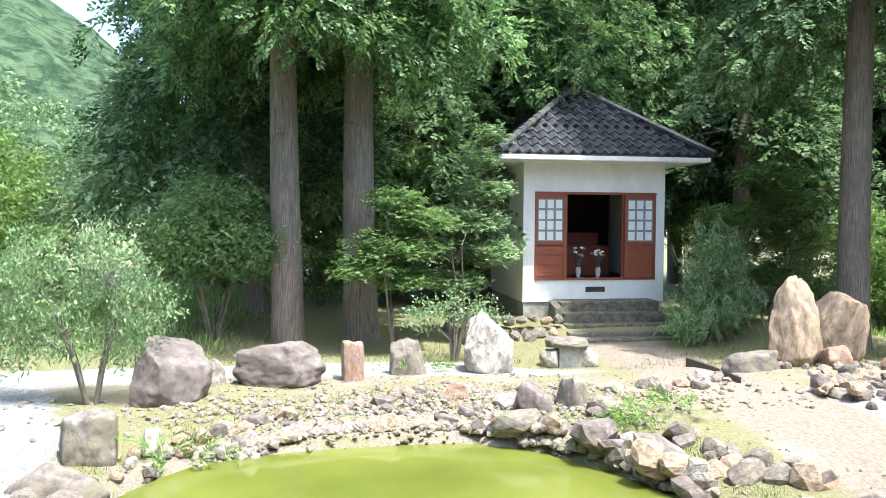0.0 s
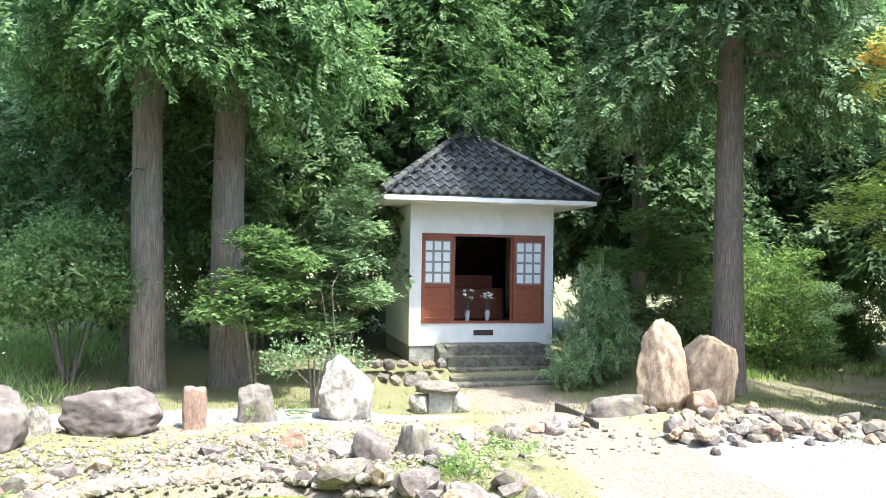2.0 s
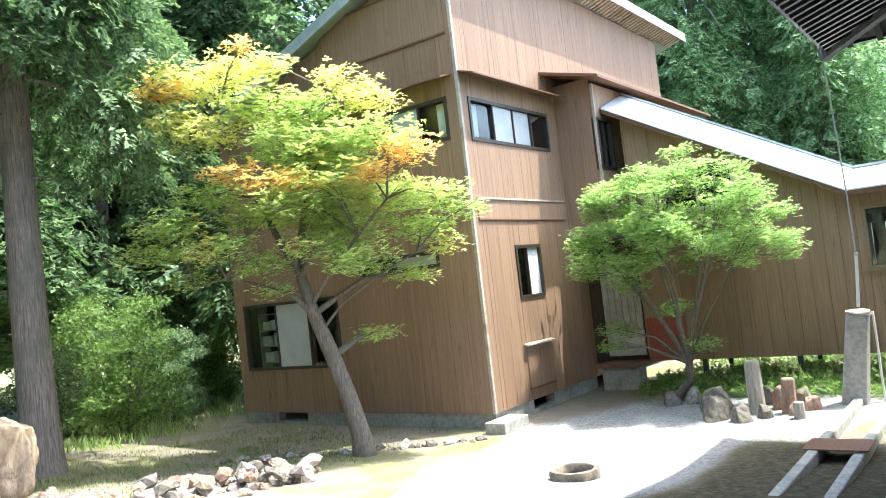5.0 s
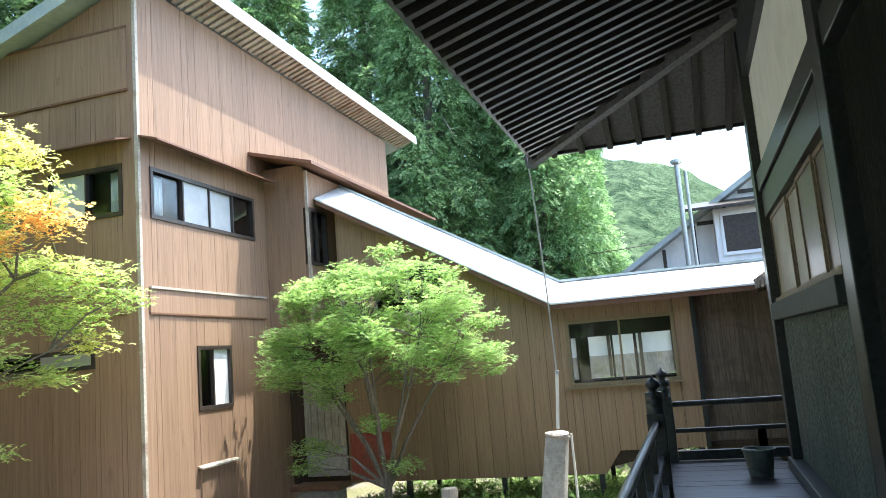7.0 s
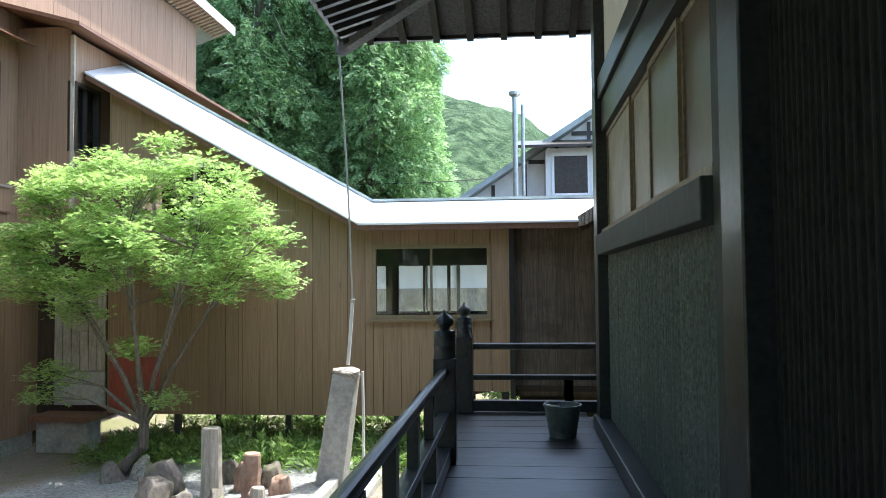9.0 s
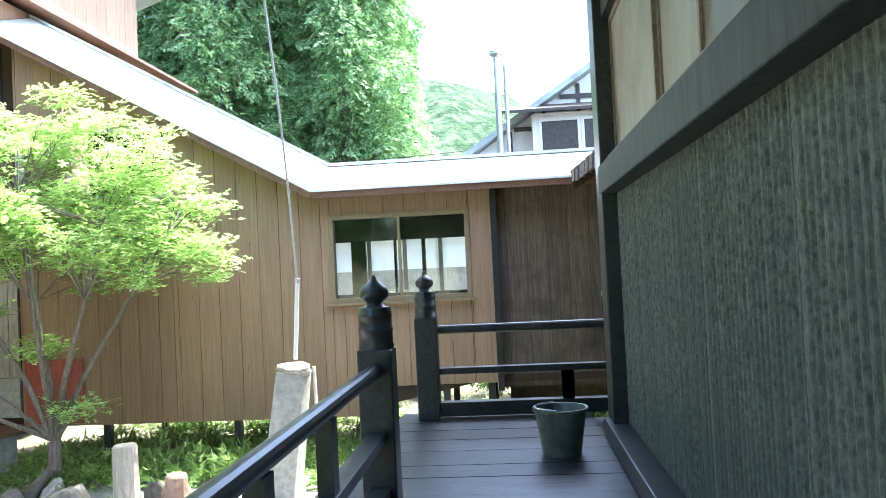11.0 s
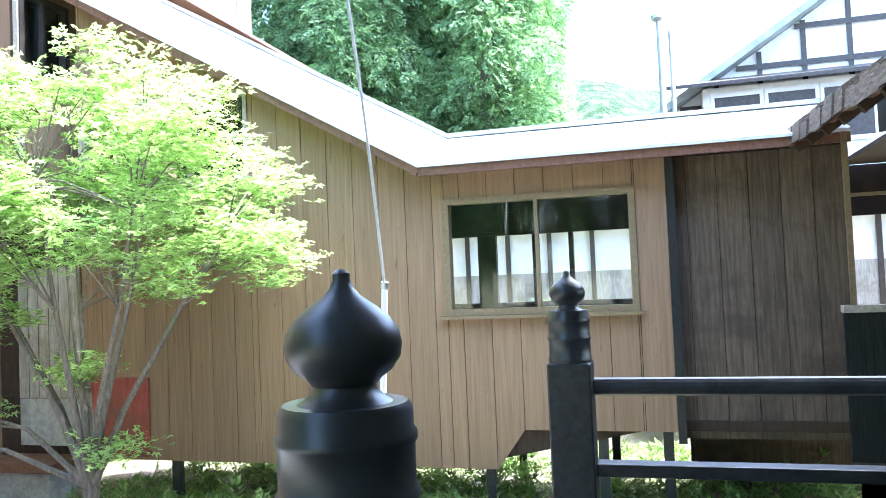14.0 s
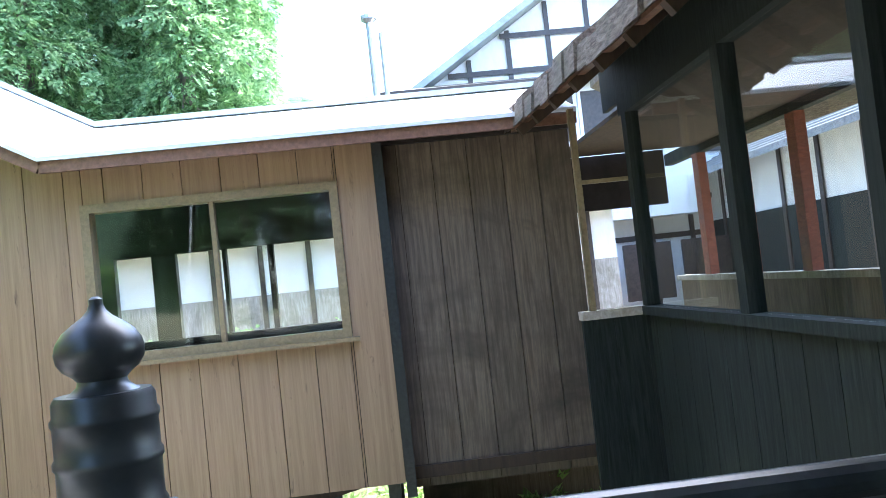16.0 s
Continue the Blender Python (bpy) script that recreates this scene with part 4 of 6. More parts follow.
rail_run("railing", (-2.1, 0.64, 0), (2.35, 0.64, 0))
rail_run("railing", (4.7, 0.55, 0), (4.7, -1.1, 0))

tagged(part("railing_end_post", Mesh().box(-2.19, -2.05, 0.57, 0.71, 0, 0.75), M["black_wood"], bevel=0.008), "plain black end post of the veranda railing", "post")

# ---- pail on the veranda ----
pail = thing("pail", "dull grey-green pail on the veranda floor", "bucket", at=(3.45, -0.3, 0.002))
part("body", Mesh().lathe([(0.11, 0.0), (0.116, 0.004), (0.158, 0.265), (0.17, 0.27), (0.17, 0.285), (0.156, 0.285), (0.15, 0.27), (0.108, 0.02), (0.0, 0.02)], sides=28), M["pot"], pail, smooth=True)
part("handle", Mesh().rod([(0.158 * math.cos(a), 0.158 * math.sin(a), 0.292) for a in np.linspace(0.2, math.pi - 0.2, 14)], 0.004, 6), M["steel"], pail)

# ---- windowed corridor to the right ----
CY = -1.75
co = thing("wall_corridor", "dark boarded corridor wall with open window bays", "wall", kind="structure")
for a in np.arange(4.6, 9.0, 0.29):
    part("plank", Mesh().box(a, min(a + 0.284, 9.075), CY - 0.05, CY, -1.0, 0.7), M["corridor_wood"], co)
for a in (-1.24, -1.48, -1.72):
    part("plank", Mesh().box(9.08, 9.13, max(a - 0.238, -1.8), a, -0.6, 0.7), M["corridor_wood"], co)
part("sill", Mesh().box(4.6, 9.05, CY - 0.08, CY + 0.06, 0.701, 0.765), M["corridor_wood"], co)
part("sill", Mesh().box(9.06, 9.2, -1.8, -1.24, 0.701, 0.765), M["trim_pale"], co)
part("head_beam", Mesh().box(4.6, 9.15, CY - 0.06, CY + 0.04, 2.22, 2.36), M["corridor_wood"], co)
part("upper_board", Mesh().box(4.6, 9.7, CY - 0.05, CY - 0.01, 2.361, 2.72), M["corridor_wood"], co)
for x in (4.62, 6.1, 7.34, 8.98):
    part("post", Mesh().box(x, x + 0.1, CY - 0.06, CY + 0.04, 0.766, 2.219), M["corridor_wood"], co)
for y in (-1.35, -1.79):
    part("post", Mesh().box(9.07, 9.12, y, y + 0.045, 0.766, 2.3), M["frame"], co, "pale narrow window post")
part("rail", Mesh().box(9.08, 9.11, -1.744, -1.351, 1.72, 1.75), M["frame"], co)
CS = -3.4
for a in np.arange(4.6, 12.6, 0.29):
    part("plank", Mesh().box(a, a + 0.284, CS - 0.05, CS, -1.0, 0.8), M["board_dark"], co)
part("sill", Mesh().box(4.6, 12.7, CS - 0.08, CS + 0.06, 0.801, 0.86), M["wood_grey"], co)
part("head_beam", Mesh().box(4.6, 12.7, CS - 0.06, CS + 0.04, 2.22, 2.36), M["corridor_wood"], co)
for x in (4.62, 5.7, 6.6, 7.6, 8.5, 9.62, 10.7, 11.7):
    part("post", Mesh().box(x, x + 0.15, CS - 0.06, CS + 0.04, 0.861, 2.219), M["red_wood"], co)
# added sheet: keeps the corridor dim by covering the bright roof underside
tagged(part("ceiling_corridor", Mesh().box(4.6, 11.7, CS + 0.041, CY - 0.061, 2.3, 2.34), M["board_core"]), "dark board ceiling of the corridor", "ceiling", kind="structure")
tagged(part("floor_corridor", Mesh().box(4.6, 11.7, CS, CY - 0.051, -0.2, -0.1), M["board_dark"]), "wooden corridor floor", "floor", kind="structure")
for a, c in ((4.72, 6.1), (6.2, 7.34), (7.44, 8.98)):
    g = part("pane", Mesh().box(a, c, CY - 0.015, CY - 0.01, 0.766, 2.219), M["glass"], co)
    g.visible_shadow = False
cr = thing("corridor_roof", "weathered thick-edged shingle roof of the corridor", "roof", kind="structure")
zr = lambda y: 2.26 + (3.35 - 2.26) * (-0.9 - y) / 1.7
rq = random.Random(31)
skew = lambda x: -0.085 * (9.8 - x)                       # the eave runs a little aslant to the wall
for k in range(8):
    for i in range(26):
        x0 = 4.7 + 0.195 * i
        x1 = x0 + 0.19
        y0, y1 = -0.9 - k * 0.215 + rq.uniform(-0.02, 0.03), -0.9 - (k + 1) * 0.215 - 0.06
        th, dz = (0.17 if k == 0 else 0.09) * rq.uniform(0.8, 1.15), rq.uniform(-0.02, 0.012)
        c = [(x0, y0 + skew(x0)), (x1, y0 + skew(x1)), (x1, y1 + skew(x1) * (1 - k / 8)), (x0, y1 + skew(x0) * (1 - k / 8))]
        zz = [zr(y0) + dz, zr(y0) + dz, zr(y1) + dz, zr(y1) + dz]
        part("shingle", Mesh().hexa([(*p, z) for p, z in zip(c, zz)], [(p[0], p[1] - 0.015, z + th) for p, z in zip(c, zz)]), M["thatch"], cr)
part("rear_slope", Mesh().hexa([(4.7, -2.6, 3.33), (12.9, -2.6, 3.33), (12.9, -4.3, 2.36), (4.7, -4.3, 2.26)], [(4.7, -2.6, 3.46), (12.9, -2.6, 3.46), (12.9, -4.3, 2.46), (4.7, -4.3, 2.36)]), M["thatch"], cr)
for x in np.arange(4.9, 9.7, 0.45):
    part("rafter", Mesh().beam((x, -0.95 + skew(x), 2.22), (x, -2.5, zr(-2.5) - 0.045), 0.06, 0.08), M["board_core"], cr)
part("eave_batten", Mesh().beam((4.7, -1.0 + skew(4.7), 2.31), (9.75, -1.0, 2.31), 0.05, 0.05), M["trim"], cr)

# storehouse seen through the corridor's windows
st = thing("storehouse", "white plastered storehouse with a dark boarded base and tiled roof", "building")
part("wall", Mesh().box(13.5, 30.0, -14.0, -9.0, 1.95, 3.3), M["plaster"], st)
part("base_wall", Mesh().box(13.49, 30.0, -14.0, -8.97, -1.8, 1.949), M["corridor_wood"], st, "dark boarded base")
for x in np.arange(14.0, 30, 1.6):
    part("timber", Mesh().box(x, x + 0.14, -8.968, -8.93, -1.8, 3.29), M["bronze"], st)
part("roof", Mesh().hexa([(13.0, -8.2, 3.1), (30.5, -8.2, 3.1), (30.5, -11.5, 4.7), (13.0, -11.5, 4.7)], [(13.0, -8.2, 3.22), (30.5, -8.2, 3.22), (30.5, -11.5, 4.82), (13.0, -11.5, 4.82)]), M["roof_grey"], st, "grey tile roof")
for k in range(14):
    f = k / 14
    part("tile_course", Mesh().box(13.0, 30.5, -8.2 - 3.3 * f - 0.05, -8.2 - 3.3 * f, 3.22 + 1.6 * f, 3.26 + 1.6 * f), M["roof_grey"], st)

# ---- far white building ----
FX = 24.5
fb = thing("far_building", "white plastered timber-framed building with a dark gable roof", "building")
gz = lambda y: 9.35 - 0.645 * abs(y + 6.0)
part("wall", Mesh().add([(FX, 2.0, -1.6), (FX, -14.0, -1.6), (FX, -14.0, gz(-14)), (FX, -6, gz(-6)), (FX, 2.0, gz(2)), (FX + 9, 2.0, -1.6), (FX + 9, -14.0, -1.6), (FX + 9, -14.0, gz(-14)), (FX + 9, -6, gz(-6)), (FX + 9, 2.0, gz(2))],
                        [(4, 3, 2, 1, 0), (5, 6, 7, 8, 9), (0, 5, 9, 4), (1, 2, 7, 6)]), M["plaster"], fb)
for s in (1, -1):
    part("roof", Mesh().hexa([(FX - 0.7, -6, gz(-6) + .02), (FX + 9.5, -6, gz(-6) + .02), (FX + 9.5, -6 + s * 9.2, gz(-6 + 9.2) + .02), (FX - .7, -6 + s * 9.2, gz(-6 + 9.2) + .02)][::s], [(FX - 0.7, -6, gz(-6) + .24), (FX + 9.5, -6, gz(-6) + .24), (FX + 9.5, -6 + s * 9.2, gz(3.2) + .24), (FX - .7, -6 + s * 9.2, gz(3.2) + .24)][::s]), M["bronze" if s < 0 else "grey_metal"], fb, "dark sheet roof")
for y in np.arange(-13, 2, 1.15):
    part("timber", Mesh().box(FX - 0.05, FX - 0.004, y, y + 0.13, -1.6, gz(y) - 0.1), M["bronze"], fb)
for z in (1.6, 2.6, 3.9, 5.6, 6.6, 7.6):
    half = min(8.0, (9.2 - z) / 0.645)
    part("timber", Mesh().box(FX - 0.06, FX - 0.052, -6 - half, -6 + half, z, z + 0.15), M["bronze"], fb)
part("bay_roof", Mesh().hexa([(FX - 1.5, 0.0, 5.95), (FX - .06, 0.0, 6.35), (FX - .06, -9.5, 6.35), (FX - 1.5, -9.5, 5.95)][::-1], [(FX - 1.5, 0.0, 6.05), (FX - .06, 0.0, 6.45), (FX - .06, -9.5, 6.45), (FX - 1.5, -9.5, 6.05)][::-1]), M["bronze"], fb)
for y0 in (-1.2, -2.55, -3.9, -5.25, -6.6):
    w = part("window", Mesh().box(FX - 1.0, FX - 0.95, y0 - 1.32, y0, 4.3, 4.42).box(FX - 1.0, FX - 0.95, y0 - 1.32, y0, 5.72, 5.84).box(FX - 1.0, FX - .95, y0 - 0.09, y0, 4.42, 5.72).box(FX - 1., FX - .95, y0 - 1.32, y0 - 1.23, 4.42, 5.72), M["paper"], fb, "white window frame")
    part("pane", Mesh().box(FX - 0.98, FX - 0.96, y0 - 1.23, y0 - 0.09, 4.42, 5.72), M["bronze"], w)
part("bay_body", Mesh().box(FX - 0.94, FX - 0.061, -8.4, -1.0, 2.2, 6.0), M["plaster"], fb)
for y0 in (0.4, -1.2, -2.8, -4.4, -6.0, -7.6):
    w = part("window", Mesh().box(FX - 1.05, FX - 0.97, y0 - 1.3, y0, 0.0, 1.5), M["bronze"], fb)
ch = thing("chimney_pipe", "pair of slim grey metal chimney pipes with a cap", "chimney", at=(21.5, 0.05, 2.8))
part("pipe", Mesh().rod([(0, 0, 0), (0, 0, 4.6)], 0.085, 10), M["steel"], ch)
part("pipe", Mesh().rod([(0, -0.25, 0), (0, -0.25, 4.3)], 0.06, 10), M["steel"], ch)
part("cap", Mesh().lathe([(0.1, 4.55), (0.2, 4.62), (0.2, 4.72), (0.05, 4.8)], sides=14), M["steel"], ch)
part("bracket", Mesh().box(-0.03, 3.0, -0.2, -0.1, 0.0, 0.08), M["steel"], ch)

# ---- shrine ----
SX0, SX1, SY, SD = -6.96, -3.3, 18.3, 3.6
SZ0, SZ1 = -0.57, 2.9
shr = thing("shrine", "small square white-plastered shrine with a black tiled pyramid roof", "shrine")
OX0, OX1, OZ0, OZ1 = -6.67, -3.53, -0.03, 2.15
D0, D1 = -5.87, -4.35
for b6 in ((SX0, OX0, SY, SY + 0.15, SZ0, SZ1), (OX1, SX1, SY, SY + 0.15, SZ0, SZ1), (OX0, OX1, SY, SY + 0.15, SZ0, OZ0), (OX0, OX1, SY, SY + 0.15, OZ1, SZ1),
           (SX0, SX0 + 0.15, SY + 0.15, SY + SD, SZ0, SZ1), (SX1 - 0.15, SX1, SY + 0.15, SY + SD, SZ0, SZ1), (SX0 + .15, SX1 - .15, SY + SD - 0.15, SY + SD, SZ0, SZ1)):
    part("wall", Mesh().box(*b6), M["plaster"], shr)
part("base", Mesh().box(SX0 + 0.03, SX1 - 0.03, SY + 0.03, SY + SD - 0.03, -1.3, SZ0 - 0.001), M["concrete"], shr, "moss-stained concrete base")
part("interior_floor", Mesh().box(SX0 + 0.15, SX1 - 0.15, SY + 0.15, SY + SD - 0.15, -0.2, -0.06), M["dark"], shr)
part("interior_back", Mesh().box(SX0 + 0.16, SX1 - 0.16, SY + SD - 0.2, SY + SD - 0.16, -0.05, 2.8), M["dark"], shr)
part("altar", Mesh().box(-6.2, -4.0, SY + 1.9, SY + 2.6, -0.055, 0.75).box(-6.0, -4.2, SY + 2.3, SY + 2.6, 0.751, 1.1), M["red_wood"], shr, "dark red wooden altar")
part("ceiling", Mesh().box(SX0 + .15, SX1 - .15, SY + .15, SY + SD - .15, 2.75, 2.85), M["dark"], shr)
part("lintel", Mesh().box(OX0, OX1, SY - 0.03, SY + 0.1, OZ1 - 0.06, OZ1 - 0.001), M["red_wood"], shr)
part("threshold", Mesh().box(OX0, OX1, SY - 0.03, SY + 0.14, OZ0 + 0.001, OZ0 + 0.05), M["red_wood"], shr)
part("jamb", Mesh().box(D0 - 0.02, D0 + 0.05, SY + 0.06, SY + 0.14, OZ0 + .051, OZ1 - .061), M["red_wood"], shr)
part("jamb", Mesh().box(D1 - 0.05, D1 + 0.02, SY + 0.06, SY + 0.14, OZ0 + .051, OZ1 - .061), M["red_wood"], shr)
part("vent", Mesh().box(-5.35, -4.85, SY - 0.012, SY - 0.001, -0.33, -0.2), M["bronze"], shr)
for u0, u1 in ((OX0, D0), (D1, OX1)):
    z0, z1 = OZ0 + 0.052, OZ1 - 0.062
    dr = part("door", Mesh().box(u0, u1, SY + 0.031, SY + 0.05, z0, z1), M["red_wood"], shr, "red-stained sliding door with paper panes")
    for q0, q1 in ((u0, u0 + 0.075), (u1 - 0.075, u1)):
        part("stile", Mesh().box(q0, q1, SY - 0.02, SY + 0.03, z0, z1), M["red_wood"], dr, bevel=0.006)
    for q0, q1 in ((z1 - 0.11, z1), (0.83, 0.93), (z0, z0 + 0.09)):
        part("rail", Mesh().box(u0 + 0.076, u1 - 0.076, SY - 0.018, SY + 0.03, q0, q1), M["red_wood"], dr, bevel=0.006)
    for k in range(3):
        za = z0 + 0.09 + k * (0.83 - z0 - 0.09) / 3
        part("door_panel", Mesh().box(u0 + 0.075, u1 - 0.075, SY, SY + 0.03, za + 0.012, za + (0.83 - z0 - 0.09) / 3 - 0.012), M["red_wood"], dr)
        part("door_rail", Mesh().box(u0 + 0.075, u1 - 0.075, SY - 0.012, SY + 0.03, za - 0.011, za + 0.011), M["red_wood"], dr)
    a, c, lo, hi = u0 + 0.075, u1 - 0.075, 0.93, z1 - 0.11
    for i in range(3):
        for j in range(4):
            pa, pc = a + (c - a) * i / 3, a + (c - a) * (i + 1) / 3
            qa, qc = lo + (hi - lo) * j / 4, lo + (hi - lo) * (j + 1) / 4
            part("pane", Mesh().box(pa + 0.018, pc - 0.018, SY + 0.015, SY + 0.025, qa + 0.018, qc - 0.018), M["paper"], dr)
    lat = Mesh()
    for i in range(4):
        u = a + (c - a) * i / 3
        lat.box(u - 0.026, u + 0.026, SY + 0.0, SY + 0.03, lo, hi)
    for j in range(5):
        q = lo + (hi - lo) * j / 4
        for i in range(3):
            lat.box(a + (c - a) * i / 3 + .0261, a + (c - a) * (i + 1) / 3 - .0261, SY + 0.001, SY + 0.029, q - 0.026, q + 0.026)
    part("lattice", lat, M["lattice"], dr, "grey lattice bars")
# roof of tile courses
cx, cy = (SX0 + SX1) / 2, SY + SD / 2
EO, ez, az = 2.62, 2.98, 4.95
part("eave_underside", Mesh().box(cx - EO + 0.06, cx + EO - 0.06, cy - EO + 0.06, cy + EO - 0.06, 2.86, 2.96), M["plaster"], shr, "white plastered eave")
part("eave_edge", Mesh().box(cx - EO, cx + EO, cy - EO, cy - EO + 0.058, 2.88, 2.98).box(cx - EO, cx - EO + 0.058, cy - EO + .058, cy + EO, 2.88, 2.98).box(cx + EO - .058, cx + EO, cy - EO + .058, cy + EO, 2.88, 2.98), M["paper"], shr)
core = [(cx + sx * (EO - 0.02), cy + sy * (EO - 0.02), 2.985) for sx, sy in ((-1, -1), (1, -1), (1, 1), (-1, 1))] + [(cx, cy, az - 0.02)]
rf = part("roof", Mesh().add(core, [(0, 1, 4), (1, 2, 4), (2, 3, 4), (3, 0, 4), (3, 2, 1, 0)]), M["tile"], shr, "black glazed tile roof, patched with moss")
rise = (az - 2.985) / EO
def tile_shape(w, l):
    vs, n = [], 7
    for j in range(2):
        for i in range(n):
            u = i / (n - 1)
            h = 0.045 * math.sin(u * 2 * math.pi) + 0.02
            vs.append(((u - 0.5) * w, (j - 0.5) * l, h + (0.035 if j == 0 else 0.0)))
    vs += [((i / (n - 1) - 0.5) * w, -0.5 * l, 0.045 * math.sin(i / (n - 1) * 2 * math.pi) - 0.01) for i in range(n)]
    fs = [(i, i + 1, n + i + 1, n + i) for i in range(n - 1)] + [(2 * n + i, 2 * n + i + 1, i + 1, i) for i in range(n - 1)]
    return Mesh().add(vs, fs)
tile_me = tile_shape(0.27, 0.31).data("tile", True)
slope = math.degrees(math.atan(rise))
rows = 10
count = 0
rest = Mesh()
for side in range(4):
    turn = pose(cx, cy, 0, 0, 0, 90 * side)
    for r in range(rows):
        d = EO - 0.05 - r * 0.245
        half = d
        n = max(1, int(2 * half / 0.265))
        for i in range(n):
            u = (i - (n - 1) / 2) * 0.265
            mtx = turn @ pose(u, -d + 0.12, 2.985 + rise * (EO - d + 0.12) + 0.012, slope, 0, 0)
            if side in (0, 3) and count < 300:
                o = part("tile", tile_me, M["tile"], rf)
                o.matrix_world = mtx
                count += 1
            else:
                vs = [mtx @ v.co for v in tile_me.vertices]
                rest.add(vs, [tuple(p.vertices) for p in tile_me.polygons])
tagged(part("tiles", rest, M["tile"], rf, smooth=True), kind="stuff")
for sx, sy in ((-1, -1), (1, -1), (1, 1), (-1, 1)):
    for k in range(16):
        f0, f1 = k / 16, (k + 1) / 16 + 0.012
        P = lambda f: (cx + sx * (EO + 0.05) * (1 - f), cy + sy * (EO + 0.05) * (1 - f), 3.02 + (az - 2.985) * f + 0.05 + 0.10 * max(0, 0.12 - f))
        part("hip_tile", Mesh().rod([P(f0), P(f1)], [0.105, 0.088], 8), M["tile"], rf)
fin = part("finial", Mesh().lathe([(0.36, 4.78), (0.36, 4.86), (0.28, 4.88), (0.28, 4.96), (0.33, 4.98), (0.33, 5.04), (0.22, 5.06), (0.21, 5.18), (0.25, 5.20), (0.25, 5.24), (0.12, 5.27), (0.09, 5.33), (0.14, 5.38), (0.15, 5.45), (0.08, 5.53), (0.03, 5.58), (0.01, 5.62)], cx, cy, 20), M["tile"], rf, "stepped black tile finial")
# steps and stone footing
for k in range(5):
    st = part("stone_step", Mesh().box(-6.2 - 0.03 * k, -3.7, 17.98 - 0.34 * k - 0.34, 17.98 - 0.34 * k if k else SY - 0.001, -1.5, (-0.5, -0.73, -0.96, -1.1, -1.19)[k]), M["step"], bevel=0.03)
    tagged(st, "mossy stone step below the shrine door", "step", "steps of the shrine", kind="structure")
cheek = part("cheek_stone", Mesh().hexa([(-6.42, 17.35, -1.2), (-6.21, 17.35, -1.2), (-6.21, 17.97, -1.2), (-6.42, 17.97, -1.2)], [(-6.40, 17.42, -0.62), (-6.22, 17.42, -0.6), (-6.22, 17.96, -0.47), (-6.40, 17.96, -0.49)]), M["step"], bevel=0.03)
tagged(cheek, "upright rough stone beside the shrine steps", "stone", kind="structure")


def vase(x, y, z):
    e = thing("flower_vase", "glass vase with white flowers in the shrine", "vase", "altar flowers", at=(x, y, z))
    part("vase_body", Mesh().lathe([(0.05, 0), (0.06, 0.01), (0.05, 0.1), (0.075, 0.22), (0.055, 0.3), (0.07, 0.32)], sides=14), M["pane_grey"], e, smooth=True)
    r = random.Random(round(x * 10))
    for k in range(12):
        a, l = r.uniform(0, 6.28), r.uniform(0.25, 0.5)
        tip = (0.2 * math.cos(a) * r.random(), 0.15 * math.sin(a), 0.3 + l)
        part("stem", Mesh().rod([(0, 0, 0.28), tip], 0.006, 4), M["pot"], e)
        part("blossom", Mesh().lathe([(0.005, tip[2] - 0.02), (0.045, tip[2] + 0.01), (0.03, tip[2] + 0.04), (0.004, tip[2] + 0.03)], tip[0], tip[1], 7), M["paper" if k % 3 else "rock_orange"], e)
vase(-5.4, SY + 0.42, -0.058)
vase(-4.88, SY + 0.42, -0.058)

# ---- foliage ----
def rot_from(dirs, rng):
    """Turns that carry x onto the given directions, with a random spin about them."""
    d = dirs / np.linalg.norm(dirs, axis=1, keepdims=True)
    a = rng.normal(size=d.shape)
    s = np.cross(d, a)
    s /= np.linalg.norm(s, axis=1, keepdims=True)
    return np.stack([d, s, np.cross(d, s)], axis=2)


def scatter(template, centers, dirs, scale, rng):
    """Copies of a template (faces x corners x 3) at the centres, along dirs."""
    R = rot_from(np.asarray(dirs, float), rng)
    T = template.reshape(-1, 3)
    out = np.einsum("nij,kj->nki", R, T) * np.asarray(scale, float).reshape(-1, 1, 1) + np.asarray(centers, float)[:, None, :]
    return out.reshape(-1, 3)


def diamond(a, d, length, width, bend=0.0, lift=(0, 0, 1)):
    a, d = np.asarray(a, float), np.asarray(d, float)
    d = d / np.linalg.norm(d)
    s = np.cross(d, lift)
    s /= np.linalg.norm(s) + 1e-9
    n = np.cross(s, d)
    m = a + d * length * 0.45 + n * bend * length
    return [a, m + s * width / 2, a + d * length, m - s * width / 2]


def blade(a, d, length, width):
    a, d = np.asarray(a, float), np.asarray(d, float)
    d = d / np.linalg.norm(d)
    s = np.cross(d, (0.1, 0.2, 1.0))
    s *= width / 2 / (np.linalg.norm(s) + 1e-9)
    m = a + d * length * 0.3
    return [m + s, a + d * length, m - s]


def spray_template(seed, fingers=16, length=1.0, wide=1.0):
    """A feathery cedar spray: narrow blades on both sides of a drooping stalk."""
    r = np.random.RandomState(seed)
    q = []
    for i in range(fingers):
        f = (i + 0.5) / fingers
        p = np.array([f * length, 0.0, -0.18 * f * f * length])
        side = 1 if i % 2 else -1
        d = np.array([0.8, side * r.uniform(0.4, 0.9), r.uniform(-0.35, 0.25)])
        q.append(blade(p, d, length * r.uniform(0.34, 0.52) * (1.15 - 0.5 * f), length * wide * r.uniform(0.065, 0.11)))
    q.append(blade((0.75 * length, 0, -0.1 * length), (1, 0, -0.3), 0.4 * length, 0.1 * length))
    return np.array(q)


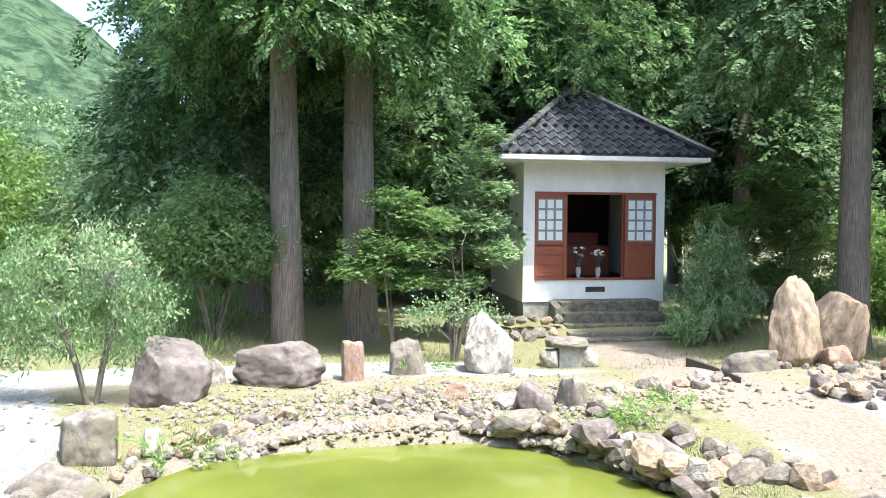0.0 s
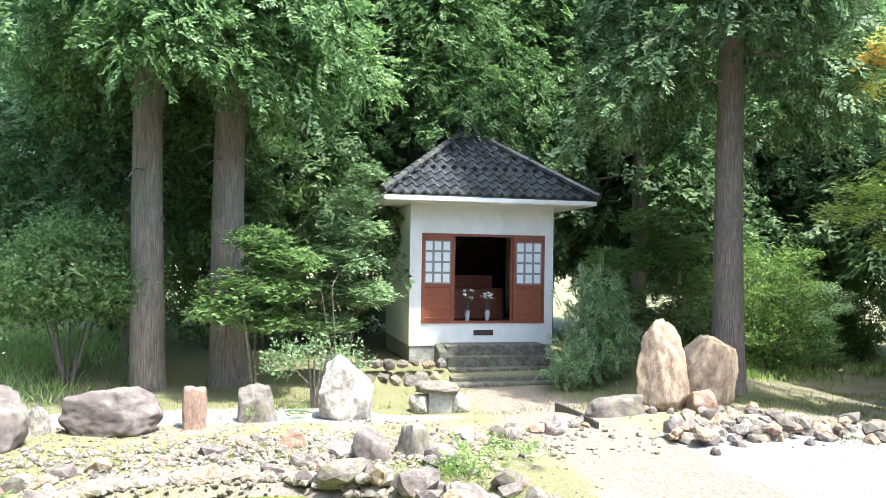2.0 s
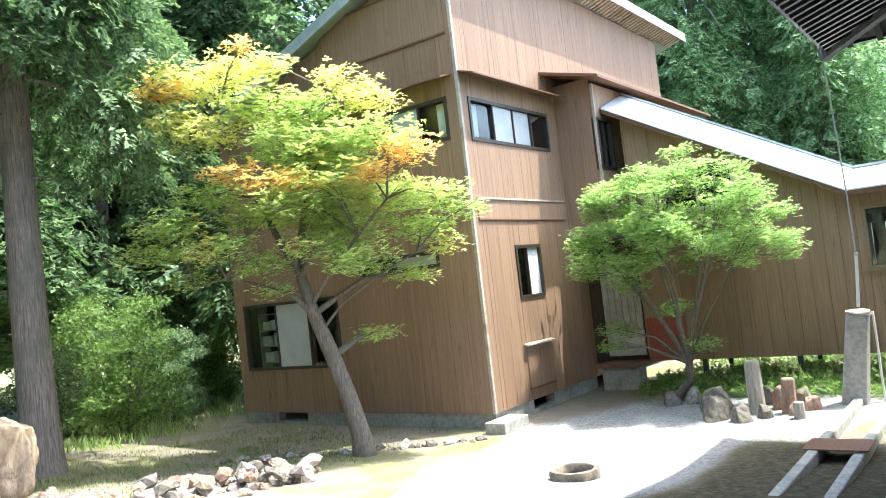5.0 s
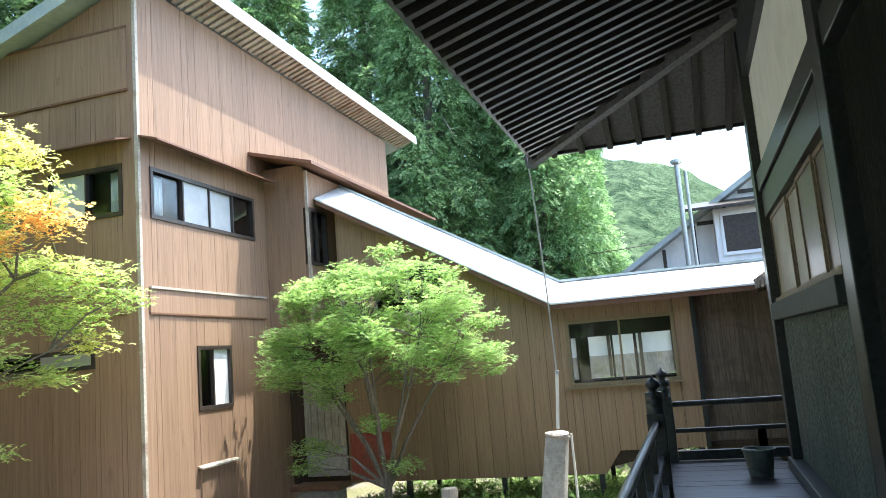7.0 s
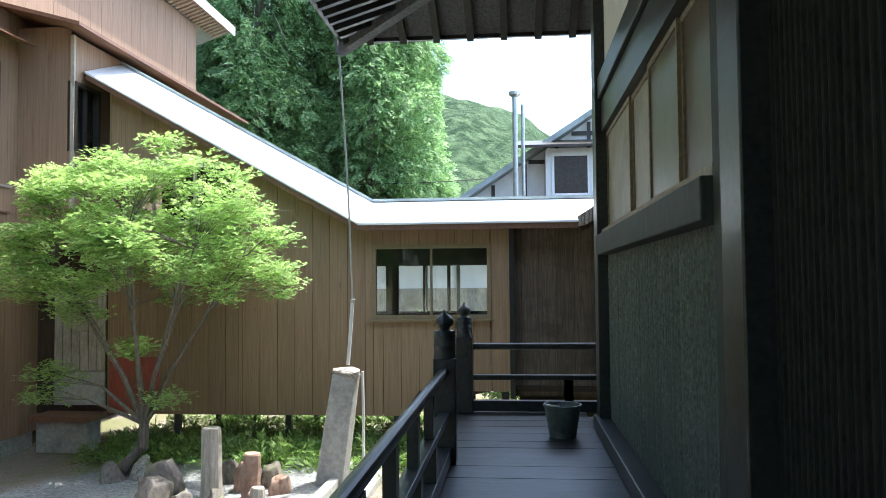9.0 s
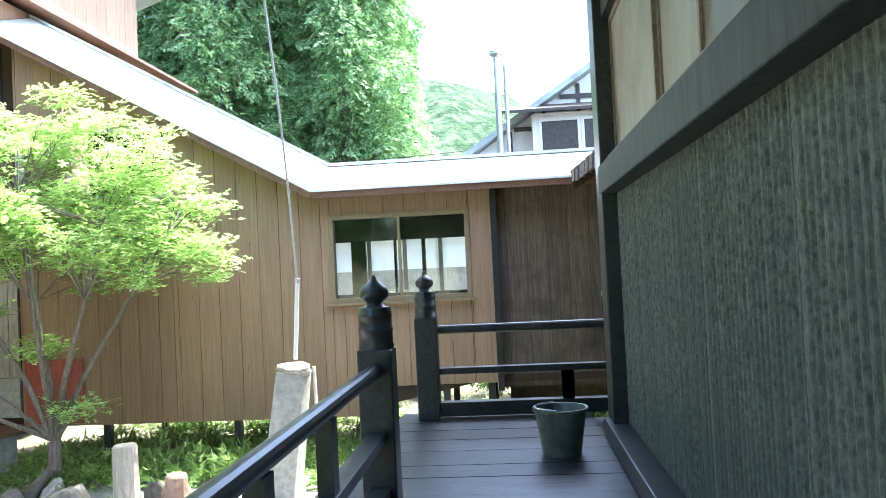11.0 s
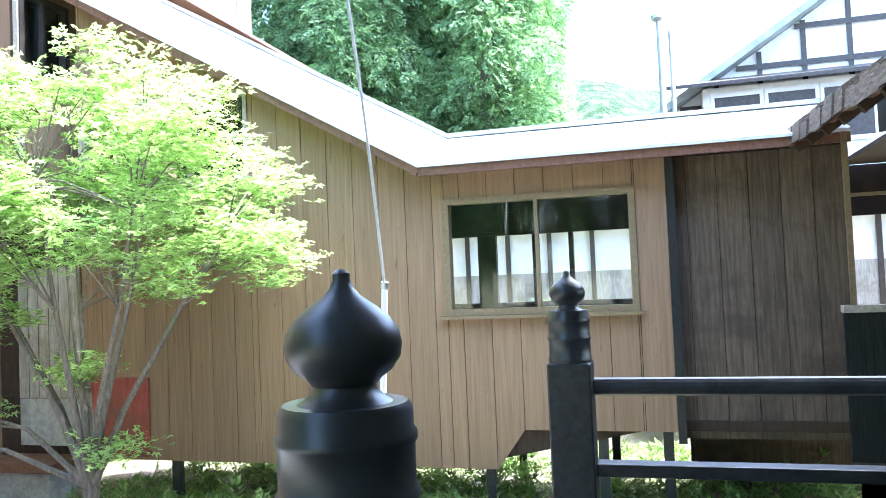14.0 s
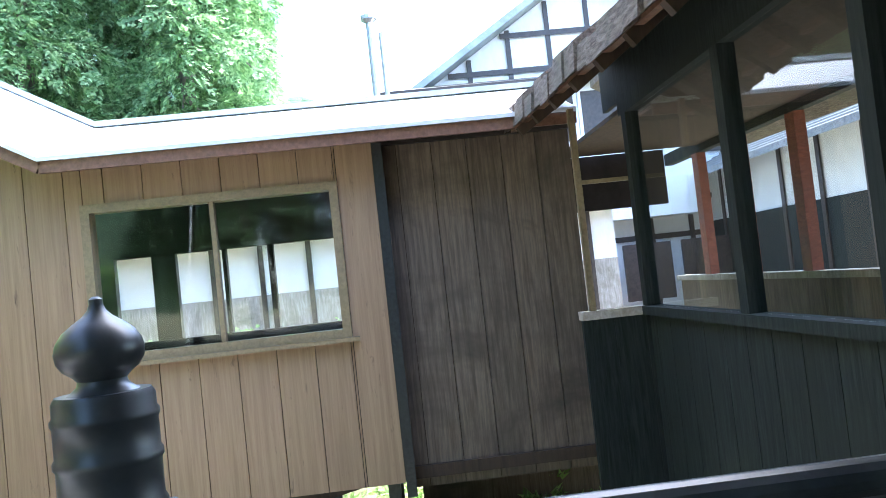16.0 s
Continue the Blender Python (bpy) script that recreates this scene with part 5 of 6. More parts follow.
def leaf_template(seed, n=7, spread=0.5, size=0.35, flat=0.5):
    """A loose handful of pointed leaves."""
    r = np.random.RandomState(seed)
    q = []
    for i in range(n):
        p = r.uniform(-1, 1, 3) * spread * np.array([1, 1, flat])
        d = r.normal(size=3) * np.array([1, 1, 0.5])
        q.append(diamond(p, d, size * r.uniform(0.7, 1.2), size * r.uniform(0.4, 0.6), 0.06, r.normal(size=3)))
    return np.array(q)


def maple_template(seed, n=6, spread=0.5, size=0.3):
    """A handful of hand-shaped leaves of three lobes each, lying in a flat layer."""
    r = np.random.RandomState(seed)
    q = []
    for i in range(n):
        p = r.uniform(-1, 1, 3) * spread * np.array([1, 1, 0.22])
        a = r.uniform(0, 6.28)
        tilt = r.uniform(-0.5, 0.2)
        for k in (-0.75, 0, 0.75):
            d = (math.cos(a + k), math.sin(a + k), tilt)
            q.append(blade(p, d, size * (1.05 if k == 0 else 0.78), size * 0.36))
    return np.array(q)


def lobe_points(lobes, density, rng, shell=0.55):
    """Points and outward directions in ellipsoids (x, y, z, rx, ry, rz), thicker towards the outside."""
    P, D = [], []
    for x, y, z, rx, ry, rz in lobes:
        n = max(6, int(density * (rx * ry * rz) ** (2 / 3)))
        d = rng.normal(size=(n, 3))
        d /= np.linalg.norm(d, axis=1, keepdims=True)
        r = (shell + (1.05 - shell) * rng.random((n, 1)) ** 0.7) * (1 + 0.18 * np.sin(d[:, :1] * 5 + x) * np.cos(d[:, 1:2] * 6 + y))
        P.append(np.array([x, y, z]) + d * r * np.array([rx, ry, rz]))
        D.append(d)
    return np.concatenate(P), np.concatenate(D)


M["cedar"] = leaf_mat("cedar_leaves", (0.055, 0.12, 0.045), (0.30, 0.43, 0.19), (0.16, 0.26, 0.10), 0.42)
# darker leaf colour stands for the shade on the crown of c3
M["cedar_mid"] = leaf_mat("deep_green_cedar_leaves", (0.055, 0.105, 0.048), (0.24, 0.34, 0.16), (0.135, 0.21, 0.09), 0.40)
# backlit trees: their bright look is put into a paler leaf colour
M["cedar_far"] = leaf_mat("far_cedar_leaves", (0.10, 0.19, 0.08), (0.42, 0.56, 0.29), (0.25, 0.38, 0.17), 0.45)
# shade of the dense canopy put into the rear cedars' leaf colour
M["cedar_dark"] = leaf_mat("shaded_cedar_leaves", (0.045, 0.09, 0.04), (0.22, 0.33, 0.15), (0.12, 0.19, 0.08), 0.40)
M["leaf"] = leaf_mat("bright_leaves", (0.11, 0.19, 0.055), (0.33, 0.45, 0.16), (0.20, 0.31, 0.095), 0.48)
M["leaf_pale"] = leaf_mat("pale_leaves", (0.13, 0.22, 0.10), (0.40, 0.50, 0.30), (0.25, 0.36, 0.18), 0.42, 0.45)
M["leaf_dark"] = leaf_mat("dark_leaves", (0.11, 0.19, 0.07), (0.32, 0.44, 0.18), (0.20, 0.30, 0.115), 0.45)
M["maple_green"] = leaf_mat("fresh_maple_leaves", (0.21, 0.32, 0.10), (0.47, 0.59, 0.27), (0.34, 0.47, 0.17), 0.55)
M["maple_turning"] = leaf_mat("turning_maple_leaves", (0.27, 0.38, 0.13), (0.60, 0.66, 0.28), (0.44, 0.56, 0.20), 0.55, patch=((0.55, 0.52, 0.18), (0.70, 0.64, 0.28)), patch_scale=1.1, patch_at=(0.56, 0.7))
M["maple_yellow"] = leaf_mat("yellow_maple_leaves", (0.50, 0.55, 0.18), (0.80, 0.74, 0.36), (0.68, 0.68, 0.26), 0.55)
M["maple_orange"] = leaf_mat("orange_maple_leaves", (0.72, 0.36, 0.17), (0.80, 0.70, 0.30), (0.76, 0.56, 0.23), 0.6)
M["grass"] = leaf_mat("grass_blades", (0.08, 0.13, 0.03), (0.26, 0.33, 0.09), (0.16, 0.22, 0.055), 0.45)
rng = np.random.RandomState(7)

# ---- cedars ----
SPRAYS = [spray_template(s) for s in range(4)]
TASSELS = [spray_template(s, 9, 1.0, 2.1) for s in range(4, 8)]


def laid(template, centers, along, normals, scale):
    """Copies of a template laid with its x along the given directions and its face towards the normals."""
    d = along / np.linalg.norm(along, axis=1, keepdims=True)
    s = np.cross(normals, d)
    s /= np.linalg.norm(s, axis=1, keepdims=True) + 1e-9
    R = np.stack([d, s, np.cross(d, s)], axis=2)
    return (np.einsum("nij,kj->nki", R, template.reshape(-1, 3)) * scale[:, None, None] + centers[:, None, :]).reshape(-1, 3)


def tongue(r, base, axis, length, width, n):
    """Points, directions and normals over the upper side of one drooping, feathery bough end."""
    axis = np.asarray(axis, float) / np.linalg.norm(axis)
    side = np.cross(axis, (0, 0, 1.0))
    side /= np.linalg.norm(side) + 1e-9
    up = np.cross(side, axis)
    t = r.random(n) ** 0.8
    a = r.normal(size=n) * 1.05 + math.pi / 2
    w = width * (0.25 + 0.95 * np.sin(math.pi * np.clip(t * 0.9 + 0.08, 0, 1))) * r.uniform(0.75, 1.1, n)
    out = side[None] * np.cos(a)[:, None] + up[None] * np.sin(a)[:, None]
    P = np.asarray(base)[None] + axis[None] * (length * t)[:, None] + out * w[:, None]
    P[:, 2] -= 0.38 * length * t * t
    N = out + axis[None] * (t - 0.35)[:, None] + r.normal(size=(n, 3)) * 0.35
    D = axis[None] * 0.45 + out * 0.75 + np.array([0, 0, -0.75])[None] * (0.25 + t)[:, None] + r.normal(size=(n, 3)) * 0.3
    return P, D, N


def cedar_crown(seed, height, low, radius, branches, ends, each, size, droop, length, width):
    """Boughs that spiral round the trunk, each ending in a few hanging tongues of sprays."""
    r = np.random.RandomState(seed)
    P, D, N, twigs = [], [], [], []
    for i in range(branches):
        f = (i + r.random()) / branches
        z = low + (height - low) * f
        R = radius * (1 - f) ** 0.7 * r.uniform(0.62, 1.12) + 0.3
        a = i * 2.4 + r.uniform(-0.45, 0.45)
        u = np.array([math.cos(a), math.sin(a), 0])
        tip = u * R + np.array([0, 0, z - droop * R])
        twigs.append(((0, 0, z), tuple(u * R * 0.55 + np.array([0, 0, z - droop * R * 0.2])), tuple(tip)))
        for k in range(max(1, round(ends * (0.35 + R / radius)))):
            g = 1.0 - 0.55 * r.random() ** 1.4 if k else 0.92
            b = a + r.normal() * 0.30
            v = np.array([math.cos(b), math.sin(b), 0])
            L = length * r.uniform(0.7, 1.25) * (0.55 + 0.45 * R / radius)
            base = v * max(0.05, R * g - L * 0.6) + np.array([0, 0, z - droop * R * g * g + r.normal() * 0.2])
            p, d, n = tongue(r, base, v + np.array([0, 0, -droop * 1.1 + r.normal() * 0.15]), L, width * L / length * r.uniform(0.8, 1.2), each)
            P.append(p), D.append(d), N.append(n)
    P, D, N = np.concatenate(P), np.concatenate(D), np.concatenate(N)
    pick = r.randint(0, 4, len(P))
    vs = [laid(TASSELS[k], P[pick == k], D[pick == k], N[pick == k], size * r.uniform(0.7, 1.3, (pick == k).sum())) for k in range(4)]
    return raw_mesh("crown", np.concatenate(vs), 3), twigs


def cedar(at, height, low, radius, girth, seed, branches=90, ends=3, each=34, size=0.4, droop=0.45, length=1.5, width=0.42, label="tall cedar with a straight bark trunk and drooping sprays", mat="cedar", bare=0):
    e = thing("cedar", label, "tree", "tall cedars", at=(*at, 0))
    z0 = -0.4
    pts, rad = [], []
    for k in range(18):
        f = k / 17
        pts.append((0.05 * math.sin(f * 7 + seed), 0.05 * math.cos(f * 5 + seed), z0 + (height - z0) * f ** 1.7))
        rad.append(girth * (1 - f ** 1.7) ** 0.85 + 0.03 + girth * 0.75 * math.exp(-f * 22))
    part("trunk", Mesh().rod(pts, rad, 18), M["bark"], e, smooth=True)
    crown, twigs = cedar_crown(seed, height, low, radius, branches, ends, each, size, droop, length, width)
    part("crown", crown, M[mat], e)
    tw = Mesh()
    for k, w in enumerate(twigs):
        if k % 2 == 0:
            tw.rod(w, [0.05, 0.035, 0.012], 5)
    r = random.Random(seed)
    for k in range(bare):                                 # dead snags below the crown
        a, z, l = r.uniform(0, 6.28), r.uniform(low * 0.45, low + 0.5), r.uniform(0.4, 1.3)
        tw.rod([(0, 0, z), (l * 0.6 * math.cos(a), l * 0.6 * math.sin(a), z - 0.05), (l * math.cos(a), l * math.sin(a), z - 0.25 * l)], [0.03, 0.02, 0.006], 5)
    tagged(part("bough", tw, M["bark"], e), kind="stuff")
    return e


def put(ob, x, y, s=1.0, turn=0.0, z=None):
    c = copy_thing(ob, pose(x, y, ground_z(x, y) if z is None else z, 0, 0, turn) @ Matrix.Diagonal((s, s, s, 1)))
    return c


def rest(ob):
    ob.location.z = ground_z(ob.location.x, ob.location.y)
    return ob


c1 = rest(cedar((-12.55, 15.6), 21, 7.0, 2.5, 0.30, 1, 110, 4, 50, 0.38, 0.40, 1.5, 0.5, bare=9))
c2 = rest(cedar((-11.05, 15.9), 22, 6.9, 2.6, 0.33, 2, 110, 4, 50, 0.38, 0.40, 1.5, 0.5, bare=9))
c3 = rest(cedar((-0.75, 14.6), 23, 7.2, 2.8, 0.31, 3, 110, 4, 50, 0.38, 0.40, 1.5, 0.5, mat="cedar_mid", bare=9))
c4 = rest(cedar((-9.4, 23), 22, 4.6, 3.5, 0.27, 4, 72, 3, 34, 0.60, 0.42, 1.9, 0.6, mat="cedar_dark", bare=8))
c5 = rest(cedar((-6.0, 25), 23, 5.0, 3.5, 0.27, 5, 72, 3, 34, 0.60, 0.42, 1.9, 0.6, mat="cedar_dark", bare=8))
spots = [(1.2, 22.5, 3, 0.95), (3.5, 28, 1, 1.0), (-13.6, 21.0, 2, 1.0), (9.8, 23.5, 1, 1.1), (11.5, 20.5, 2, 1.2),
         (0.6, 29, 2, 1.1), (-4.5, 30, 3, 1.1), (-8.0, 30, 1, 1.1), (-11.5, 31, 2, 1.1), (6.5, 24.5, 2, 0.95), (8.5, 30, 3, 1.1), (-15.5, 29, 1, 1.1), (12.0, 27, 1, 1.1), (4.5, 34, 2, 1.2), (15, 31, 3, 1.2)]
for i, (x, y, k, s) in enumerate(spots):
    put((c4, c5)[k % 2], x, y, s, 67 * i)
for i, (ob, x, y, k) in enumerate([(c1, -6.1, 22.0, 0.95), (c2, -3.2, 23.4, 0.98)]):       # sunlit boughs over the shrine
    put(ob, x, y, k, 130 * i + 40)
for i, (x, y) in enumerate([(-27, -3), (-30, 3), (-28, 8), (-33, -1), (-31, 12)]):      # unseen cedars added past the other end of the veranda, to darken window_7's reflection
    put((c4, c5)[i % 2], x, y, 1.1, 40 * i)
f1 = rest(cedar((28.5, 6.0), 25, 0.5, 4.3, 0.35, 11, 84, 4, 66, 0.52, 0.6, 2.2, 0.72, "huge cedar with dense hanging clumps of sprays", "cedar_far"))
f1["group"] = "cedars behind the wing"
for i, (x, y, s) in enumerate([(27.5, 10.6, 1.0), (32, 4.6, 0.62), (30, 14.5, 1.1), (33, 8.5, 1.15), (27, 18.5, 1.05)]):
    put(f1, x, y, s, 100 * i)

# ---- broad-leaved trees and shrubs ----
LEAVES = [leaf_template(s) for s in range(20, 23)]
MAPLES = [maple_template(s) for s in range(30, 33)]


def leafy(name, label, at, stems, lobes, density, size, mat, templates=LEAVES, bark="bark_grey", group="", shell=0.5, flat=0.25, seed=0, twig=0.012):
    """A tree or shrub: stems (lists of points with radii), limbs out to the lobes, and leaves by the handful."""
    r = np.random.RandomState(seed)
    e = thing(name, label, "tree" if name.endswith("tree") else "shrub", group, at=(*at, ground_z(*at)))
    tops = []
    for pts, rad in stems:
        part("trunk" if len(stems) == 1 else "stem", Mesh().rod(pts, rad, 10), M[bark], e, smooth=True)
        tops += [(Vector(p), w) for p, w in list(zip(pts, rad))[len(pts) // 2:]]
    crowns = lobes if isinstance(lobes, dict) else {mat: lobes}
    for l in [q for c in crowns.values() for q in c]:
        c = Vector(l[:3])
        p, w = min(tops, key=lambda q: (q[0] - c).length + (1.5 if q[0].z > c.z else 0))
        mid = (p + c) / 2 + Vector((r.normal() * 0.08, r.normal() * 0.08, 0.12 * (c - p).length))
        part("limb", Mesh().rod([p, mid, c], [max(twig * 1.6, w * 0.55), max(twig, w * 0.3), twig * 0.6], 6), M[bark], e, smooth=True)
        for k in range(5):
            d = Vector(r.normal(size=3)) * 0.55
            end = c + Vector((d.x * l[3], d.y * l[4], d.z * l[5]))
            part("twig", Mesh().rod([c if k % 2 else mid, end], [twig * 0.6, twig * 0.25], 4), M[bark], e)
    for tint, group_of in crowns.items():
        P, D = lobe_points(group_of, density, r, shell)
        pick = r.randint(0, len(templates), len(P))
        vs = []
        for k in range(len(templates)):
            sel = pick == k
            a = r.uniform(0, 6.28, sel.sum())
            t1, t2 = r.normal(size=sel.sum()) * (0.25 if flat < 0.5 else 0.9), r.normal(size=sel.sum()) * (0.25 if flat < 0.5 else 0.9)
            ca, sa = np.cos(a), np.sin(a)
            R = np.zeros((sel.sum(), 3, 3))
            R[:, 0, 0], R[:, 0, 1], R[:, 1, 0], R[:, 1, 1], R[:, 2, 2] = ca, -sa, sa, ca, 1
            R[:, 2, 0], R[:, 2, 1] = t1, t2
            v = np.einsum("nij,kj->nki", R, templates[k].reshape(-1, 3)) * (size * r.uniform(0.7, 1.3, sel.sum()))[:, None, None] + P[sel][:, None, :]
            vs.append(v.reshape(-1, 3))
        part("crown", raw_mesh("crown", np.concatenate(vs), templates[0].shape[1]), M[tint], e)
    return e


# turning maple by the house: clumps (sideways, height, half width) by the colour of their leaves
RX, RY = 0.59, -0.806
CLUMPS = {"maple_yellow": ((-1.58, 6.86, 0.6), (-0.83, 7.13, 0.64), (-1.95, 6.24, 0.54), (1.2, 6.85, 0.54), (-0.11, 7.1, 0.41), (-1.36, 6.02, 0.68), (1.67, 6.39, 0.49), (2.82, 3.56, 0.29)),
          "maple_orange": ((-1.79, 6.68, 0.35), (-0.78, 5.16, 0.41), (-0.03, 4.9, 0.47), (1.57, 4.93, 0.41), (2.32, 5.25, 0.49), (-0.4, 7.34, 0.23), (0.59, 4.88, 0.31)),
          "maple_turning": ((-0.19, 6.4, 0.72), (0.57, 6.26, 0.66), (0.25, 5.58, 0.82), (1.07, 5.54, 0.72), (1.74, 5.62, 0.6), (0.89, 4.85, 0.74), (1.9, 4.63, 0.64), (2.66, 4.5, 0.6), (3.11, 4.14, 0.39), (2.34, 3.92, 0.52), (1.14, 4.26, 0.72), (0.14, 4.58, 0.72), (-0.59, 4.5, 0.62), (-1.35, 4.95, 0.57), (-1.94, 4.4, 0.6), (-2.52, 3.96, 0.52), (-1.16, 3.91, 0.57), (-0.48, 3.57, 0.46), (0.52, 3.77, 0.46), (1.27, 3.48, 0.6), (2.04, 3.19, 0.41), (-0.32, 3.1, 0.33), (1.33, 2.15, 0.31), (-1.78, 3.41, 0.35))}
rm = random.Random(14)
lob = {}
for mat, clumps in CLUMPS.items():
    lob[mat] = []
    for a, h, w in clumps:
        d = rm.uniform(-0.75, 0.35) if mat != "maple_orange" else -0.8
        lob[mat].append((-0.55 + a * RX + d * 0.8, 0.75 + a * RY + d * 0.59, h, w * 1.12, w * 1.12, w * 0.5))
        if mat == "maple_turning" and w > 0.65:
            lob[mat].append((-0.55 + a * 0.8 * RX + 0.9, 0.75 + a * 0.8 * RY + 0.65, h - 0.2, w, w, w * 0.45))
at_a = lambda a, h, d=0.0: (a * 0.82 * RX + d * 0.8, a * 0.82 * RY + d * 0.59, h)
stems = [([at_a(0, -0.1), at_a(-0.05, 0.35), at_a(-0.24, 1.1), at_a(-0.48, 1.8), at_a(-0.8, 2.6), at_a(-1.0, 3.3)], [0.24, 0.18, 0.155, 0.145, 0.12, 0.10]),
         ([at_a(-0.98, 3.25), at_a(-1.4, 4.0), at_a(-1.8, 4.8), at_a(-2.3, 5.7), at_a(-2.5, 6.4)], [0.075, 0.06, 0.045, 0.03, 0.015]),
         ([at_a(-0.98, 3.25), at_a(-0.95, 4.1, 0.3), at_a(-0.75, 5.0, 0.3), at_a(-0.4, 6.0, 0.2), at_a(0.1, 6.6)], [0.08, 0.065, 0.05, 0.03, 0.015]),
         ([at_a(-0.85, 2.75), at_a(-0.3, 3.3, -0.3), at_a(0.4, 3.9, -0.4), at_a(1.1, 4.5, -0.3), at_a(1.7, 4.8)], [0.045, 0.038, 0.03, 0.02, 0.01]),
         ([at_a(-0.9, 2.9), at_a(-1.7, 3.2, -0.3), at_a(-2.5, 3.4, -0.4), at_a(-3.2, 3.3, -0.4)], [0.03, 0.024, 0.018, 0.01]),
         ([at_a(-0.65, 2.3), at_a(-0.1, 2.75, -0.2), at_a(0.8, 3.2, -0.2), at_a(1.6, 3.5, -0.2)], [0.028, 0.022, 0.016, 0.01])]
leafy("maple_tree", "maple tree turning yellow and orange beside the house", (2.6, 9.9), stems, lob, 470, 0.36, "maple_turning", MAPLES, shell=0.3, seed=3, twig=0.014)
# green maple before the wing: a broad dome of leaf layers on a spray of slim stems
lob = []
for k in range(105):
    a, q, v = rm.uniform(0, 6.283), math.sqrt(rm.random()), rm.random()
    top = 3.5 + 0.12 * math.cos(2 * a - 1.2) - 0.95 * q ** 2.2
    low = 0.95 + 0.2 * q + 0.2 * math.sin(3 * a)
    w = rm.uniform(0.28, 0.46)
    lob.append((-0.1 + 1.6 * q * math.cos(a), -0.65 + 2.2 * q * math.sin(a), 1.5 + low + (top - low) * v ** 0.8, w, w, w * 0.45))
lob += [(-0.2, 0.85, 1.55, 0.42, 0.4, 0.2), (-0.35, 0.95, 1.2, 0.34, 0.3, 0.15), (-0.1, -0.9, 1.15, 0.4, 0.38, 0.15), (0.1, -0.3, 1.9, 0.4, 0.4, 0.18), (-0.3, -2.75, 2.75, 0.32, 0.34, 0.14)]
stems = [([(0, 0, -0.05), (-0.1, -0.25, 0.12), (0.0, -0.5, 0.4), (0.0, -0.52, 0.75)], [0.11, 0.10, 0.085, 0.075])]
for y, x in ((0.45, 0.1), (1.3, -0.2), (-0.5, 0.1), (-1.3, 0.2), (0.0, -0.6), (0.8, 0.6), (-0.9, -0.5), (1.7, 0.2)):
    stems.append(([(0.0, -0.52, 0.7), (x * 0.35, -0.54 + y * 0.25, 1.5), (x * 0.8, -0.58 + y * 0.7, 2.5), (x * 1.2, -0.6 + y * 1.05, 3.7 - 0.35 * abs(y))], [0.042, 0.033, 0.024, 0.012]))
leafy("maple_tree", "fresh green maple before the brown wing", (8.0, 6.3), stems, {"maple_green": lob}, 640, 0.27, "maple_green", MAPLES, shell=0.25, seed=5, twig=0.007)


def shrub(label, x, y, lobes, mat, density=420, size=0.16, flat=0.6, stems=5, seed=0, templates=LEAVES, name="shrub", h=0.8):
    r = random.Random(seed)
    st = []
    for k in range(stems):
        a = r.uniform(0, 6.28)
        q = 0.35 * h
        st.append(([(0.06 * math.cos(a), 0.06 * math.sin(a), -0.05), (q * math.cos(a) * 0.6, q * math.sin(a) * 0.6, h * 0.55), (q * math.cos(a) * 1.3, q * math.sin(a) * 1.3, h * 1.3)], [0.032, 0.024, 0.012]))
    return leafy(name, label, (x, y), st, lobes, density, size, mat, templates, seed=seed, flat=flat, twig=0.006)


shrub("loose grey-green shrub on thin bare stems", -14.95, 11.0, [(-1.3, 0.3, 1.5, 0.5, 0.5, 0.45), (-1.2, 0.2, 0.8, 0.45, 0.4, 0.4), (0.5, 0, 0.75, 0.4, 0.35, 0.3), (-0.5, 0, 1.5, 0.55, 0.5, 0.5), (0.25, 0.1, 1.8, 0.55, 0.5, 0.5), (0.75, 0, 1.3, 0.45, 0.45, 0.4), (-0.9, 0.2, 1.1, 0.4, 0.4, 0.35), (-0.3, 0, 0.95, 0.5, 0.4, 0.35), (0.1, 0, 2.2, 0.35, 0.35, 0.3), (-0.7, 0, 2.05, 0.4, 0.4, 0.35)], "leaf_pale", 900, 0.155, stems=9, seed=11, h=1.0)
shrub("dense dark rounded evergreen shrub under the cedars", -14.0, 16.0, [(0, 0, 2.1, 1.45, 1.2, 0.8), (-0.7, 0, 1.7, 0.9, 0.9, 0.6), (0.8, 0, 1.8, 0.9, 0.9, 0.6), (0.1, 0, 2.8, 0.9, 0.9, 0.5)], "leaf_dark", 700, 0.3, 0.25, 7, 12, h=1.0)
shrub("layered dark green young tree by the cedar trunk", -10.5, 14.4, [(0, 0, 2.0, 0.85, 0.7, 0.3), (-0.5, 0, 1.6, 0.6, 0.6, 0.25), (0.5, 0, 2.5, 0.6, 0.6, 0.25), (0.0, 0, 2.9, 0.5, 0.5, 0.25), (0.2, 0, 1.4, 0.55, 0.5, 0.2)], "leaf_dark", 1100, 0.36, 0.2, 3, 13, MAPLES, "young_tree", 1.3)
shrub("slender light green maple beside the shrine", -8.9, 15.6, [(0, 0, 2.6, 0.75, 0.6, 0.3), (0.3, 0, 3.2, 0.6, 0.5, 0.25), (-0.4, 0, 2.0, 0.65, 0.55, 0.25), (0.5, 0, 1.9, 0.6, 0.55, 0.25), (0.25, 0, 3.8, 0.4, 0.4, 0.25), (-0.2, 0, 1.3, 0.6, 0.5, 0.2), (0.5, 0, 4.3, 0.25, 0.25, 0.2)], "leaf_pale", 1100, 0.36, 0.2, 3, 14, MAPLES, "maple_tree", 1.6)
